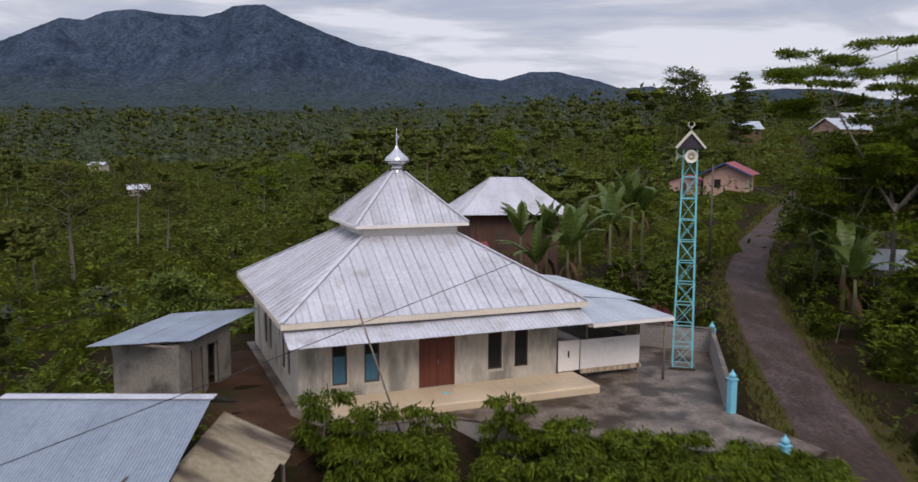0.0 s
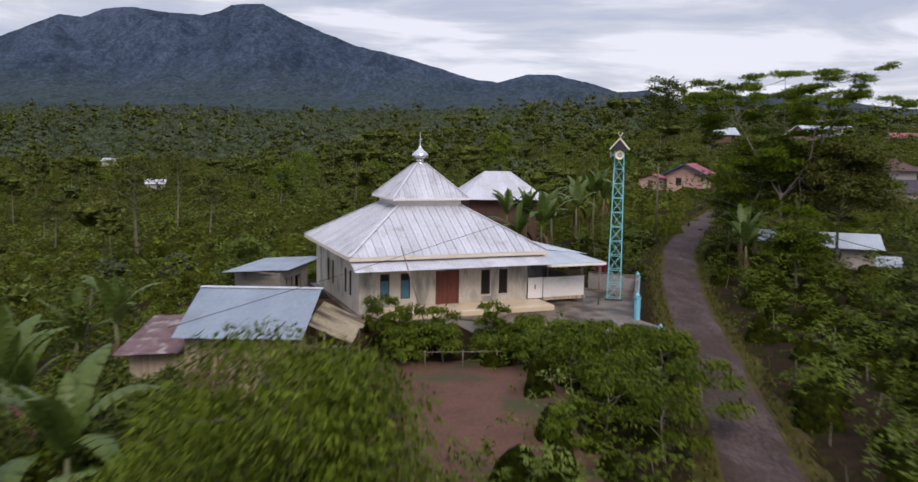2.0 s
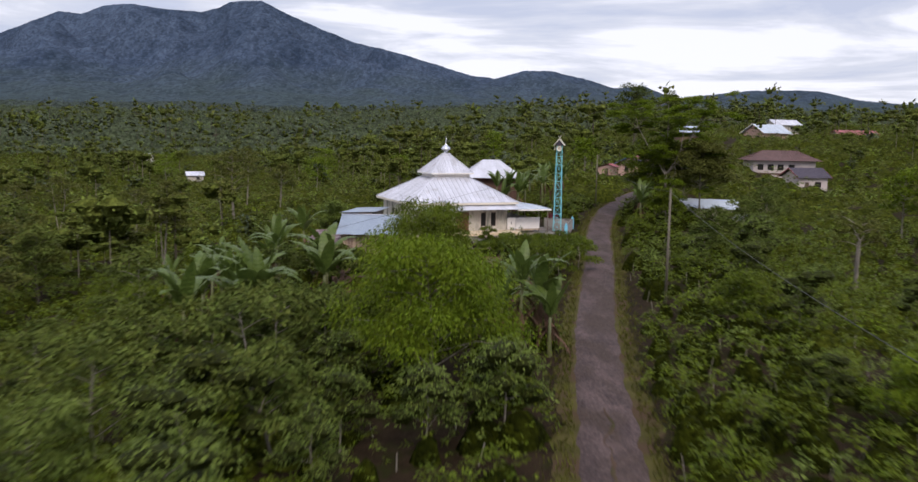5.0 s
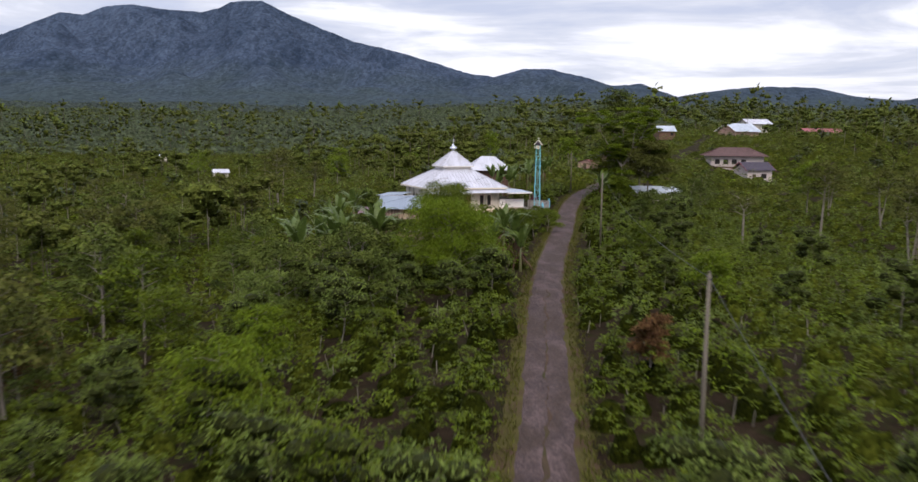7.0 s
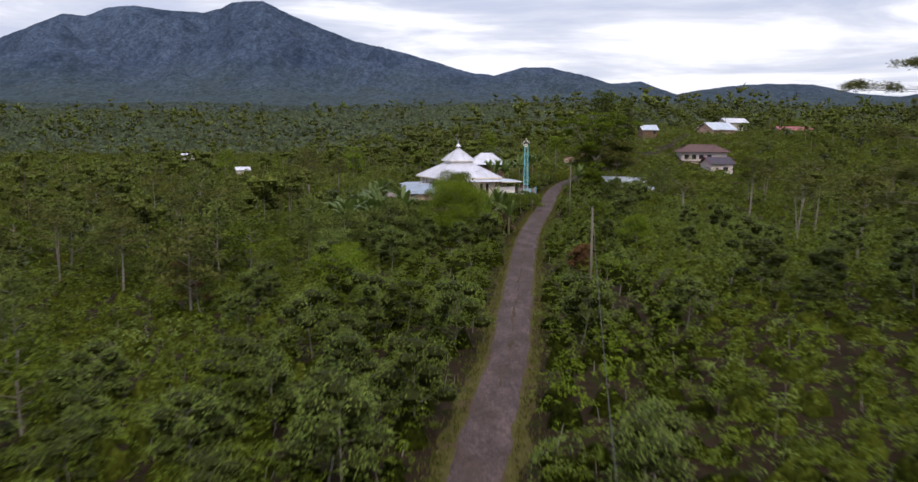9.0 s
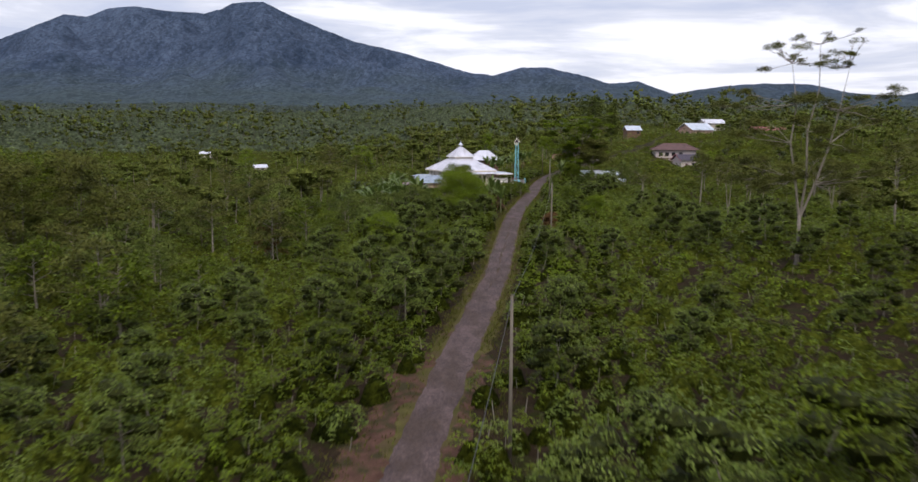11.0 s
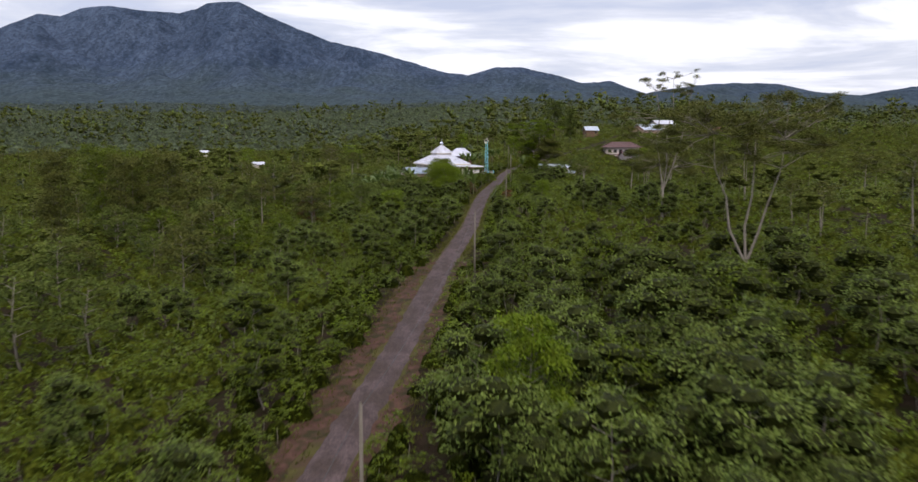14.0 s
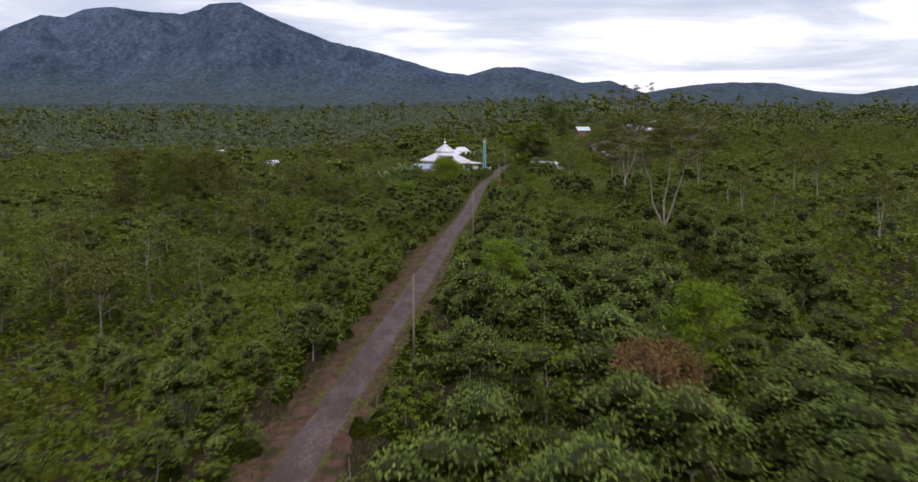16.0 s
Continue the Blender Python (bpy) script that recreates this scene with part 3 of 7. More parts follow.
ribbon("verge", np.arange(-78, -22, 0.5), -0.10, 0.13, 0.112, M_CROWN, "worn strip of earth along the crown of the lane", ragged=0.30, cols=5)

# ---------------------------------------------------------------- mountains
SKYLINE = [(-0.7372, 0.059), (-0.6095, 0.0786), (-0.521, 0.1062), (-0.4777, 0.1227), (-0.4443, 0.1355), (-0.4183, 0.1325), (-0.3912, 0.1433), (-0.3583, 0.1455), (-0.3224, 0.1402), (-0.2792, 0.138), (-0.2585, 0.1435), (-0.2477, 0.1502), (-0.2113, 0.152), (-0.1848, 0.1391), (-0.1451, 0.1223), (-0.1042, 0.1066), (-0.0639, 0.0983), (-0.0088, 0.0832), (0.0329, 0.0713), (0.0885, 0.0649), (0.1966, 0.0511), (0.2851, 0.0462), (0.4129, 0.0423), (0.52, 0.0427), (0.5564, 0.0472), (0.5927, 0.0538), (0.6291, 0.059), (0.7372, 0.0511)]
HILL_MID = [(-0.1472, 0.0294), (-0.0392, 0.0412), (0.0324, 0.054), (0.0608, 0.0681), (0.0952, 0.0777), (0.127, 0.0779), (0.1658, 0.07), (0.2015, 0.0602), (0.237, 0.0625), (0.2586, 0.055), (0.2806, 0.0476), (0.3335, 0.0392), (0.412, 0.0334)]
HILL_EAST = [(0.157, 0.0353), (0.2659, 0.0446), (0.309, 0.0526), (0.3443, 0.0576), (0.3875, 0.0611), (0.4459, 0.0602), (0.4905, 0.0517), (0.5268, 0.0485), (0.5562, 0.0466), (0.6377, 0.0412), (0.7358, 0.0373)]
EYE_Y, EYE_Z = -110.0, 12.0


def mountain(name, label, line, far, near, seed, x0=-0.75, x1=0.75, cols=640, rows=110):
    """A range whose crest follows the line of (bearing, rise), with spurs running down to its foot."""
    us = np.linspace(x0, x1, cols)
    ws = np.linspace(0, 1, rows)
    U, W = np.meshgrid(us, ws)
    Y = near + (far - near) * W
    X = U * (Y - EYE_Y)
    k = far / 4500.0
    crest = np.interp(U, [p[0] for p in line], [p[1] for p in line]) * (Y - EYE_Y) + EYE_Z
    base = land(X, Y) - 6
    spur = rough(X, Y * 0.35, 420.0 * k, 1.0, seed) * 0.62 + rough(X + Y * 0.3, Y * 0.4, 170.0 * k, 1.0, seed + 1) * 0.50 + rough(X - Y * 0.2, Y * 0.6, 75.0 * k, 1.0, seed + 4) * 0.24
    f = np.clip(W ** 1.35 * (1 + spur * 0.95 * np.sin(np.pi * W) ** 0.8), 0, 1)
    Z = base + np.maximum(crest - base, 0) * f + k * (rough(X, Y, 60.0 * k, 3.5, seed + 2) + rough(X, Y, 17.0 * k, 3.5, seed + 3)) * np.clip(W * 3, 0, 1) * (1 - 0.45 * W)
    i = np.arange((rows - 1) * cols).reshape(rows - 1, cols)[:, :-1].ravel()
    me = mesh_np(name, np.stack([X, Y, Z], -1).reshape(-1, 3), np.stack([i, i + 1, i + cols + 1, i + cols], -1), M_HAZEMOUNT)
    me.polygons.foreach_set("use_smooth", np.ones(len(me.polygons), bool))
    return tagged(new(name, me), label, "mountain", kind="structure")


mountain("backdrop_mountain", "forested mountain range with a broad double summit, haze-blue in its base colour", SKYLINE, 4700.0, 2300.0, 11)
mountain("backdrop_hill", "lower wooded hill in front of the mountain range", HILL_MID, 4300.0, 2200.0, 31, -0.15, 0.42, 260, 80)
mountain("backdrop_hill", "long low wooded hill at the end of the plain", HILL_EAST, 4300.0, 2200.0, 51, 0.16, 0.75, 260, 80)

# ---------------------------------------------------------------- the prayer house
A, B, ZE = 6.63, 6.51, 3.62          # half eaves of the lower roof and their height
UA, UB, ZU, ZD = 2.66, 2.48, 6.80, 9.03
NA, NB, ZN = 2.22, 2.05, 6.30        # neck between the two roofs
WU0, WU1, WV = -5.9, 5.48, -5.89     # walls
WB = 5.85
FL = 0.36
mosque = thing("mosque", "small village prayer house of grey plaster under a two-tiered zinc roof", "mosque", HOUSE)


def hip_face(parent, side, a, b, z0, ta, tb, z1, n, material):
    """One slope of a hipped roof in standing-seam sheets; side 0 front, 1 right, 2 back, 3 left."""
    turn = Matrix.Rotation(side * math.pi / 2, 4, 'Z')
    h, d, th, td = (a, b, ta, tb) if side % 2 == 0 else (b, a, tb, ta)
    for i in range(n):
        s0, s1 = -h + 2 * h * i / n, -h + 2 * h * (i + 1) / n

        def up(s):
            return min(1.0, (h - abs(s)) / (h - th))

        def at(s, t, lift=0.0):
            return turn @ Vector((s, -(d + (td - d) * t), z0 + (z1 - z0) * t + lift))
        bm = bmesh.new()
        cuts = [s0] + ([c for c in (-th, th) if s0 + 0.02 < c < s1 - 0.02]) + [s1]
        for p, q in zip(cuts, cuts[1:]):
            tp, tq = up(p), up(q)
            if max(tp, tq) < 0.01:
                continue
            lowv = [at(p, 0), at(q, 0)]
            upv = [at(q, tq)] + ([at(p, tp)] if tp > 0.01 else [])
            if tq < 0.01:
                upv = [at(p, tp)]
            plate(bm, lowv + upv, 0.01)
        t0 = up(s0)
        if t0 > 0.03:
            for o in (0.0, 0.045):
                e0, e1 = at(s0 + o, 0, 0.0), at(s0 + o, max(up(s0 + o), 0.02), 0.0)
                wv = (turn @ Vector((0.009, 0, 0)))
                nr = Vector((0, 0, 0.045))
                vs = [bm.verts.new(p) for p in (e0 - wv, e0 + wv, e1 + wv, e1 - wv, e0 - wv + nr, e0 + wv + nr, e1 + wv + nr, e1 - wv + nr)]
                for f in ((4, 5, 6, 7), (0, 4, 7, 3), (1, 2, 6, 5), (0, 1, 5, 4), (3, 7, 6, 2)):
                    bm.faces.new([vs[k] for k in f])
        # a flat rib in the middle of each sheet
        sm = (s0 + s1) / 2
        if up(sm) > 0.03:
            e0, e1 = at(sm, 0, 0.002), at(sm, up(sm), 0.002)
            wv, nr = (turn @ Vector((0.014, 0, 0))), Vector((0, 0, 0.02))
            vs = [bm.verts.new(p) for p in (e0 - wv, e0 + wv, e1 + wv, e1 - wv, e0 + nr, e1 + nr)]
            for f in ((0, 4, 5, 3), (1, 2, 5, 4), (0, 1, 4), (3, 5, 2)):
                bm.faces.new([vs[k] for k in f])
        part("roof_sheet", bm, material, parent)


def beam(parent, name, p, q, w, h, material, label=""):
    p, q = Vector(p), Vector(q)
    x = (q - p).normalized()
    y = Vector((0, 0, 1)).cross(x).normalized() if abs(x.z) < 0.99 else Vector((0, 1, 0))
    z = x.cross(y)
    bm = bmesh.new()
    vs = [bm.verts.new(c + y * sy * w / 2 + z * sz * h / 2) for c in (p, q) for sy, sz in ((-1, -1), (1, -1), (1, 1), (-1, 1))]
    for f in ((0, 1, 2, 3), (7, 6, 5, 4), (0, 4, 5, 1), (1, 5, 6, 2), (2, 6, 7, 3), (3, 7, 4, 0)):
        bm.faces.new([vs[k] for k in f])
    bmesh.ops.recalc_face_normals(bm, faces=bm.faces)
    return part(name, bm, material, parent, label)


lower = part("lower_roof", boxed(-A + 0.25, A - 0.25, -B + 0.25, B - 0.25, ZE - 0.10, ZE - 0.06), M_CREAM, mosque, "cream boarded soffit under standing-seam zinc sheets")
upper = part("upper_roof", boxed(-UA + 0.05, UA - 0.05, -UB + 0.05, UB - 0.05, ZU - 0.08, ZU - 0.04), M_CREAM, mosque, "steeper zinc cap roof above the neck")
for side in range(4):
    hip_face(lower, side, A, B, ZE, NA, NB, ZN, 23, M_ZINC)
    hip_face(upper, side, UA, UB, ZU, 0.30, 0.30, ZD, 13, M_ZINC)
for sx, sy in ((-1, -1), (1, -1), (1, 1), (-1, 1)):
    beam(lower, "hip_cap", (sx * A, sy * B, ZE + 0.05), (sx * NA, sy * NB, ZN + 0.05), 0.17, 0.05, M_ZINC)
    beam(upper, "hip_cap", (sx * UA, sy * UB, ZU + 0.05), (sx * 0.3, sy * 0.3, ZD + 0.05), 0.14, 0.05, M_ZINC)
for a, b, c, d, o in ((-A, -B, A, -B, 0), (A, -B, A, B, 1), (A, B, -A, B, 2), (-A, B, -A, -B, 3)):
    beam(lower, "fascia", (a, b, ZE - 0.13), (c, d, ZE - 0.13), 0.05, 0.22, M_CREAM)
for a, b, c, d in ((-UA, -UB, UA, -UB), (UA, -UB, UA, UB), (UA, UB, -UA, UB), (-UA, UB, -UA, -UB)):
    beam(upper, "fascia", (a, b, ZU - 0.06), (c, d, ZU - 0.06), 0.04, 0.14, M_WHITE)
neck = part("neck", boxed(-NA, NA, -NB, NB, ZN - 0.25, ZU - 0.05), M_WHITE, mosque, "band of upright zinc panels below the cap roof")
for side in range(4):
    h, d = (NA, NB) if side % 2 == 0 else (NB, NA)
    R = Matrix.Rotation(side * math.pi / 2, 4, 'Z')
    for i in range(13):
        s = -h + 2 * h * i / 12
        bm = boxed(s - 0.03, s + 0.03, -d - 0.03, -d + 0.005, ZN - 0.1, ZU - 0.1)
        bmesh.ops.transform(bm, matrix=R, verts=bm.verts)
        part("neck_rib", bm, M_WHITE, neck)
dome = part("finial", lathe(bmesh.new(), [(0.30, 8.98), (0.30, 9.08), (0.24, 9.10), (0.24, 9.18), (0.30, 9.22), (0.24, 9.27), (0.26, 9.36), (0.42, 9.42), (0.57, 9.50), (0.58, 9.58), (0.50, 9.74), (0.28, 9.92), (0.12, 10.10), (0.05, 10.28), (0.035, 10.42), (0.02, 10.9), (0.008, 11.12)], 18), M_STEEL, mosque, "polished onion-shaped metal finial")
bm = bmesh.new()
pts = [(0.10 * math.cos(t), 0, 10.66 + 0.11 * math.sin(t)) for t in np.linspace(-2.2, 2.2, 9)]
limb(bm, pts, [0.012, 0.025, 0.035, 0.04, 0.042, 0.04, 0.035, 0.025, 0.012], 6)
part("crescent", bm, M_STEEL, dome)

# walls with real openings
WINDOWS = [(-4.56, -3.96), (-3.25, -2.62), (2.17, 2.82), (3.42, 4.06)]
DOOR = (-0.87, 0.59)


def wall_run(parent, name, lo, hi, z0, z1, openings, place, thick=0.15, material=None):
    """A straight wall in boxes between its openings; place(s, t, z) gives the point at s along, t through."""
    ss = sorted({lo, hi, *(o[0] for o in openings), *(o[1] for o in openings)})
    zs = sorted({z0, z1, *(o[2] for o in openings), *(o[3] for o in openings)})
    bm, vert = bmesh.new(), {}

    def v(i, k, t):
        if (i, k, t) not in vert:
            vert[i, k, t] = bm.verts.new(place(ss[i], t * thick, zs[k]))
        return vert[i, k, t]

    def solid(i, k):
        if not (0 <= i < len(ss) - 1 and 0 <= k < len(zs) - 1):
            return False
        s, z = (ss[i] + ss[i + 1]) / 2, (zs[k] + zs[k + 1]) / 2
        return not any(a < s < b and c < z < d for a, b, c, d in openings)
    for i in range(len(ss) - 1):
        for k in range(len(zs) - 1):
            if not solid(i, k):
                continue
            for t in (0, 1):
                bm.faces.new((v(i, k, t), v(i + 1, k, t), v(i + 1, k + 1, t), v(i, k + 1, t)))
            for di, dk, p, q in ((-1, 0, (i, k), (i, k + 1)), (1, 0, (i + 1, k), (i + 1, k + 1)), (0, -1, (i, k), (i + 1, k)), (0, 1, (i, k + 1), (i + 1, k + 1))):
                if not solid(i + di, k + dk):
                    bm.faces.new((v(*p, 0), v(*q, 0), v(*q, 1), v(*p, 1)))
    bmesh.ops.recalc_face_normals(bm, faces=bm.faces)
    return part(name, bm, material or M_PLASTER, parent)


front_open = [(a, b, 0.84, 2.44) for a, b in WINDOWS] + [(*DOOR, FL, 2.50)]
side_s = [-4.2, -3.0, 0.4, 1.7]
side_open = [(s, s + 0.62, 0.84, 2.44) for s in side_s]
wall_run(mosque, "front_wall", WU0, WU1, -0.3, 3.55, front_open, lambda s, t, z: (s, WV + t, z))
wall_run(mosque, "left_wall", WV + 0.15, WB, -0.3, 3.55, side_open, lambda s, t, z: (WU0 + t, s, z))
wall_run(mosque, "right_wall", WV + 0.15, WB, -0.3, 3.55, side_open, lambda s, t, z: (WU1 - 0.15 + t, s, z))
wall_run(mosque, "back_wall", WU0 + 0.15, WU1 - 0.15, -0.3, 3.55, [], lambda s, t, z: (s, WB - 0.15 + t, z))
part("floor_slab", boxed(WU0 + 0.15, WU1 - 0.15, WV + 0.15, WB - 0.15, -0.3, FL), M_TILE, mosque)


def window(a, b, place, curtain):
    """Surround, dark frame with a mullion-free leaf, glass, and a curtain behind it."""
    def blk(s0, s1, t0, t1, z0, z1):
        bm = bmesh.new()
        P = [bm.verts.new(place(s, t, z)) for z in (z0, z1) for t in (t0, t1) for s in (s0, s1)]
        for q in ((0, 2, 3, 1), (4, 5, 7, 6), (0, 1, 5, 4), (2, 6, 7, 3), (0, 4, 6, 2), (1, 3, 7, 5)):
            bm.faces.new([P[k] for k in q])
        bmesh.ops.recalc_face_normals(bm, faces=bm.faces)
        return bm
    z0, z1 = 0.84, 2.44
    w = part("window", blk(a - 0.07, b + 0.07, -0.03, -0.002, z0 - 0.10, z0), M_GREYFRAME, mosque, "narrow upright window with a plastered sill")
    for s0, s1 in ((a - 0.06, a), (b, b + 0.06)):
        part("surround", blk(s0, s1, -0.02, -0.002, z0, z1), M_GREYFRAME, w)
    for s0, s1, c, d in ((a, a + 0.06, z0, z1), (b - 0.06, b, z0, z1), (a + 0.06, b - 0.06, z0, z0 + 0.06), (a + 0.06, b - 0.06, z1 - 0.06, z1)):
        part("frame", blk(s0, s1, 0.03, 0.09, c, d), M_FRAME, w)
    part("pane", blk(a + 0.06, b - 0.06, 0.055, 0.06, z0 + 0.06, z1 - 0.06), M_DARK if not curtain else M_CURTAIN, w, "pane blackened for the unlit room behind" if not curtain else "glass with a blue curtain")
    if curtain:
        # near-black band across the top of the curtained pane
        part("dark_band", blk(a + 0.06, b - 0.06, 0.045, 0.052, z1 - 0.45, z1 - 0.06), M_DARK, w)


for i, (a, b) in enumerate(WINDOWS):
    window(a, b, lambda s, t, z: (s, WV + t, z), i < 2)
for s in side_s:
    window(s, s + 0.62, lambda u, t, z: (WU0 + t, u, z), False)
    window(s, s + 0.62, lambda u, t, z: (WU1 - t, u, z), False)
door = part("door", boxed(DOOR[0], DOOR[1], WV + 0.05, WV + 0.06, FL, 2.5), M_FRAME, mosque, "double door of red-brown varnished boards")
mid = (DOOR[0] + DOOR[1]) / 2
for a, b in ((DOOR[0] + 0.07, mid - 0.008), (mid + 0.008, DOOR[1] - 0.07)):
    leaf = part("door_leaf", boxed(a, b, WV - 0.005, WV + 0.045, FL + 0.02, 2.43, bevel=0.006), M_DOOR, door)
    for z0, z1 in ((0.50, 1.15), (1.27, 2.28)):
        part("raised_panel", boxed(a + 0.11, b - 0.11, WV - 0.02, WV - 0.004, z0, z1, bevel=0.012), M_DOOR, leaf)
part("door_handle", boxed(mid + 0.03, mid + 0.06, WV - 0.05, WV - 0.005, 1.32, 1.5), M_STEEL, door, "small metal pull")
for a, b in ((DOOR[0] - 0.06, DOOR[0] + 0.06), (DOOR[1] - 0.06, DOOR[1] + 0.06)):
    part("jamb", boxed(a, b, WV - 0.015, WV + 0.05, FL, 2.5), M_DOOR, door)

# porch roof and the roof over the open side room
porch = part("porch_roof", boxed(-6.3, 6.3, -6.25, -6.20, 3.05, 3.34), M_CREAM, mosque, "low zinc porch roof under the eaves")
roof_sheets(porch, (-6.55, -7.5, 2.86), (6.4, -7.5, 2.86), (6.4, -6.1, 3.36), (-6.55, -6.1, 3.36), M_ZINC, 0.76, 0.02, 0.19)
side_roof = part("side_roof", boxed(6.2, 10.3, -7.36, -7.28, 2.68, 2.82), M_CREAM, mosque, "bluish new zinc roof over the open side room")
roof_sheets(side_roof, (6.4, -7.55, 2.87), (10.4, -7.55, 2.87), (9.9, -3.9, 3.1), (6.4, -3.9, 3.45), M_PALEZINC, 0.8, 0.018, 0.2)
roof_sheets(side_roof, (11.0, -4.3, 2.95), (10.6, 3.4, 2.95), (6.1, 3.4, 3.55), (6.3, -4.1, 3.50), M_PALEZINC, 0.8, 0.018, 0.2)
part("eave_board", boxed(6.3, 10.42, -7.60, -7.56, 2.70, 2.86), M_WHITE, side_roof)
for u, v, h in ((9.83, -5.6, 2.95), (10.05, -7.4, 2.84), (10.4, 3.2, 2.9), (10.3, -1.0, 2.9), (7.0, -5.85, 3.0)):
    bm = bmesh.new()
    tube(bm, (u, v, -0.05), (u + random.uniform(-.03, .03), v, h), 0.06, 0.05, 7)
    part("post", bm, M_POST, mosque, "rough timber post")
booth = part("white_partition", boxed(6.68, 9.78, -5.92, -5.88, 0.42, 1.75, bevel=0.005), M_WHITE, mosque, "white board partition round the side room")
part("partition_door", boxed(5.55, 6.62, -5.93, -5.88, 0.40, 1.78, bevel=0.005), M_WHITE, mosque, "white board door with a dark keyhole cut")
# the cut's unlit depth is a dark slip on the board
part("door_slot", boxed(6.02, 6.10, -5.945, -5.932, 1.0, 1.32), M_DARK, mosque)
part("partition_sill", boxed(6.68, 9.85, -5.96, -5.86, 0.22, 0.41), M_WOOD, mosque)
part("partition_side", boxed(9.80, 9.84, -5.85, 3.2, 0.3, 1.5), M_BLOCK, mosque)
for k in range(3):
    part("faded_lettering", boxed(7.85 + 0.2 * k, 8.0 + 0.2 * k, -5.925, -5.921, 1.52, 1.64), M_HORN, booth)
terrace = part("terrace", boxed(-5.2, 6.35, -8.15, WV, -0.2, FL - 0.02, bevel=0.03), M_TILE, mosque, "cream tiled terrace along the front")
for i in range(28):
    for j in range(5):
        u, v = -5.15 + i * 0.409, -8.10 + j * 0.44
        bm = boxed(u, u + 0.40, v, v + 0.43, FL - 0.022, FL - 0.004)
        part("floor_tile", bm, M_TILE, terrace)
part("sandal", boxed(-0.25, 0.02, -7.0, -6.88, FL - 0.004, FL + 0.05, bevel=0.02), M_TEAL, mosque)

# yard, walls and gate posts
bm = bmesh.new()
yard_pts = [(-6.3, -6.5), (-5.2, -8.6), (-0.7, -9.0), (8.3, -17.3), (10.2, -16.6), (9.9, -12.2), (15.3, -4.2), (12.6, -1.6), (12.0, 6.0), (-6.3, 6.0)]
top = [bm.verts.new((u, v, 0.02)) for u, v in yard_pts]
low = [bm.verts.new((u, v, -1.9)) for u, v in yard_pts]
bm.faces.new(top)
for i in range(len(top)):
    k = (i + 1) % len(top)
    bm.faces.new((top[i], low[i], low[k], top[k]))
bmesh.ops.recalc_face_normals(bm, faces=bm.faces)
yard = obj("yard_slab", bm, M_CONC, kind="structure", label="wet, stained concrete yard held by a low retaining wall")
yard.matrix_world = HOUSE
tagged(yard, category="pavement")


def block_wall(name, p, q, z0, z1, thick, label, course=0.2, length=0.4):
    """A wall laid in single blocks in running bond."""
    p, q = Vector((*p, 0)), Vector((*q, 0))
    x = (q - p).normalized()
    n = math.hypot(q.x - p.x, q.y - p.y)
    th = thing(name, label, "wall", HOUSE @ Matrix.Translation((p.x, p.y, z0)) @ Matrix.Rotation(math.atan2(x.y, x.x), 4, 'Z'), kind="structure")
    part("mortar_core", boxed(0, n, 0.012, thick - 0.012, -0.4, z1 - z0 - 0.01), M_BLOCK, th)
    rows = int((z1 - z0) / course)
    shared = None
    for r in range(rows):
        s = -(r % 2) * length / 2
        while s < n - 0.02:
            a, b = max(s, 0), min(s + length, n)
            full = b - a > length - 0.01
            if full and shared is None:
                shared = part("block", boxed(0, length - 0.015, 0, thick, 0, course - 0.015, bevel=0.008), M_BLOCK, th)
                o = shared
            elif full:
                o = new("block", shared.data)
                o.parent = th
            else:
                o = part("block", boxed(0, b - a - 0.015, 0, thick, 0, course - 0.015), M_BLOCK, th)
            o.location = (a, random.uniform(-0.004, 0.004), r * course)
            s += length
    part("coping", boxed(-0.02, n + 0.02, -0.03, thick + 0.03, z1 - z0 - 0.01, z1 - z0 + 0.05, bevel=0.01), M_CONC, th)
    return th


block_wall("wall_back", (12.6, -1.8), (15.2, -4.4), 0.0, 1.2, 0.15, "bare concrete block wall at the far end of the yard")
block_wall("wall_lane", (9.95, -11.9), (15.1, -4.5), 0.0, 1.2, 0.15, "bare concrete block wall between yard and lane")
block_wall("wall_retaining", (-0.8, -9.12), (8.2, -17.45), -1.7, 0.1, 0.15, "rough retaining wall below the yard")
block_wall("wall_terrace", (-5.4, -8.75), (-0.8, -9.12), -1.7, 0.1, 0.15, "stained retaining wall below the terrace")


def gate_post(u, v, h, label):
    g = thing("gate_post", label, "post", HOUSE @ Matrix.Translation((u, v, 0)), "gate posts")
    part("shaft", boxed(-0.14, 0.14, -0.14, 0.14, -0.3, h, bevel=0.015), M_BLUE, g)
    for k in range(max(1, int(h / 0.32))):
        part("raised_panel", boxed(-0.10, 0.10, -0.152, -0.141, 0.08 + k * 0.32, 0.34 + k * 0.32, bevel=0.008), M_BLUE, g)
    part("cap_stone", boxed(-0.17, 0.17, -0.17, 0.17, h, h + 0.06, bevel=0.01), M_BLUE, g)
    part("onion_cap", lathe(bmesh.new(), [(0.07, h + 0.06), (0.14, h + 0.13), (0.15, h + 0.19), (0.09, h + 0.27), (0.03, h + 0.34), (0.008, h + 0.42)], 12), M_BLUE, g)


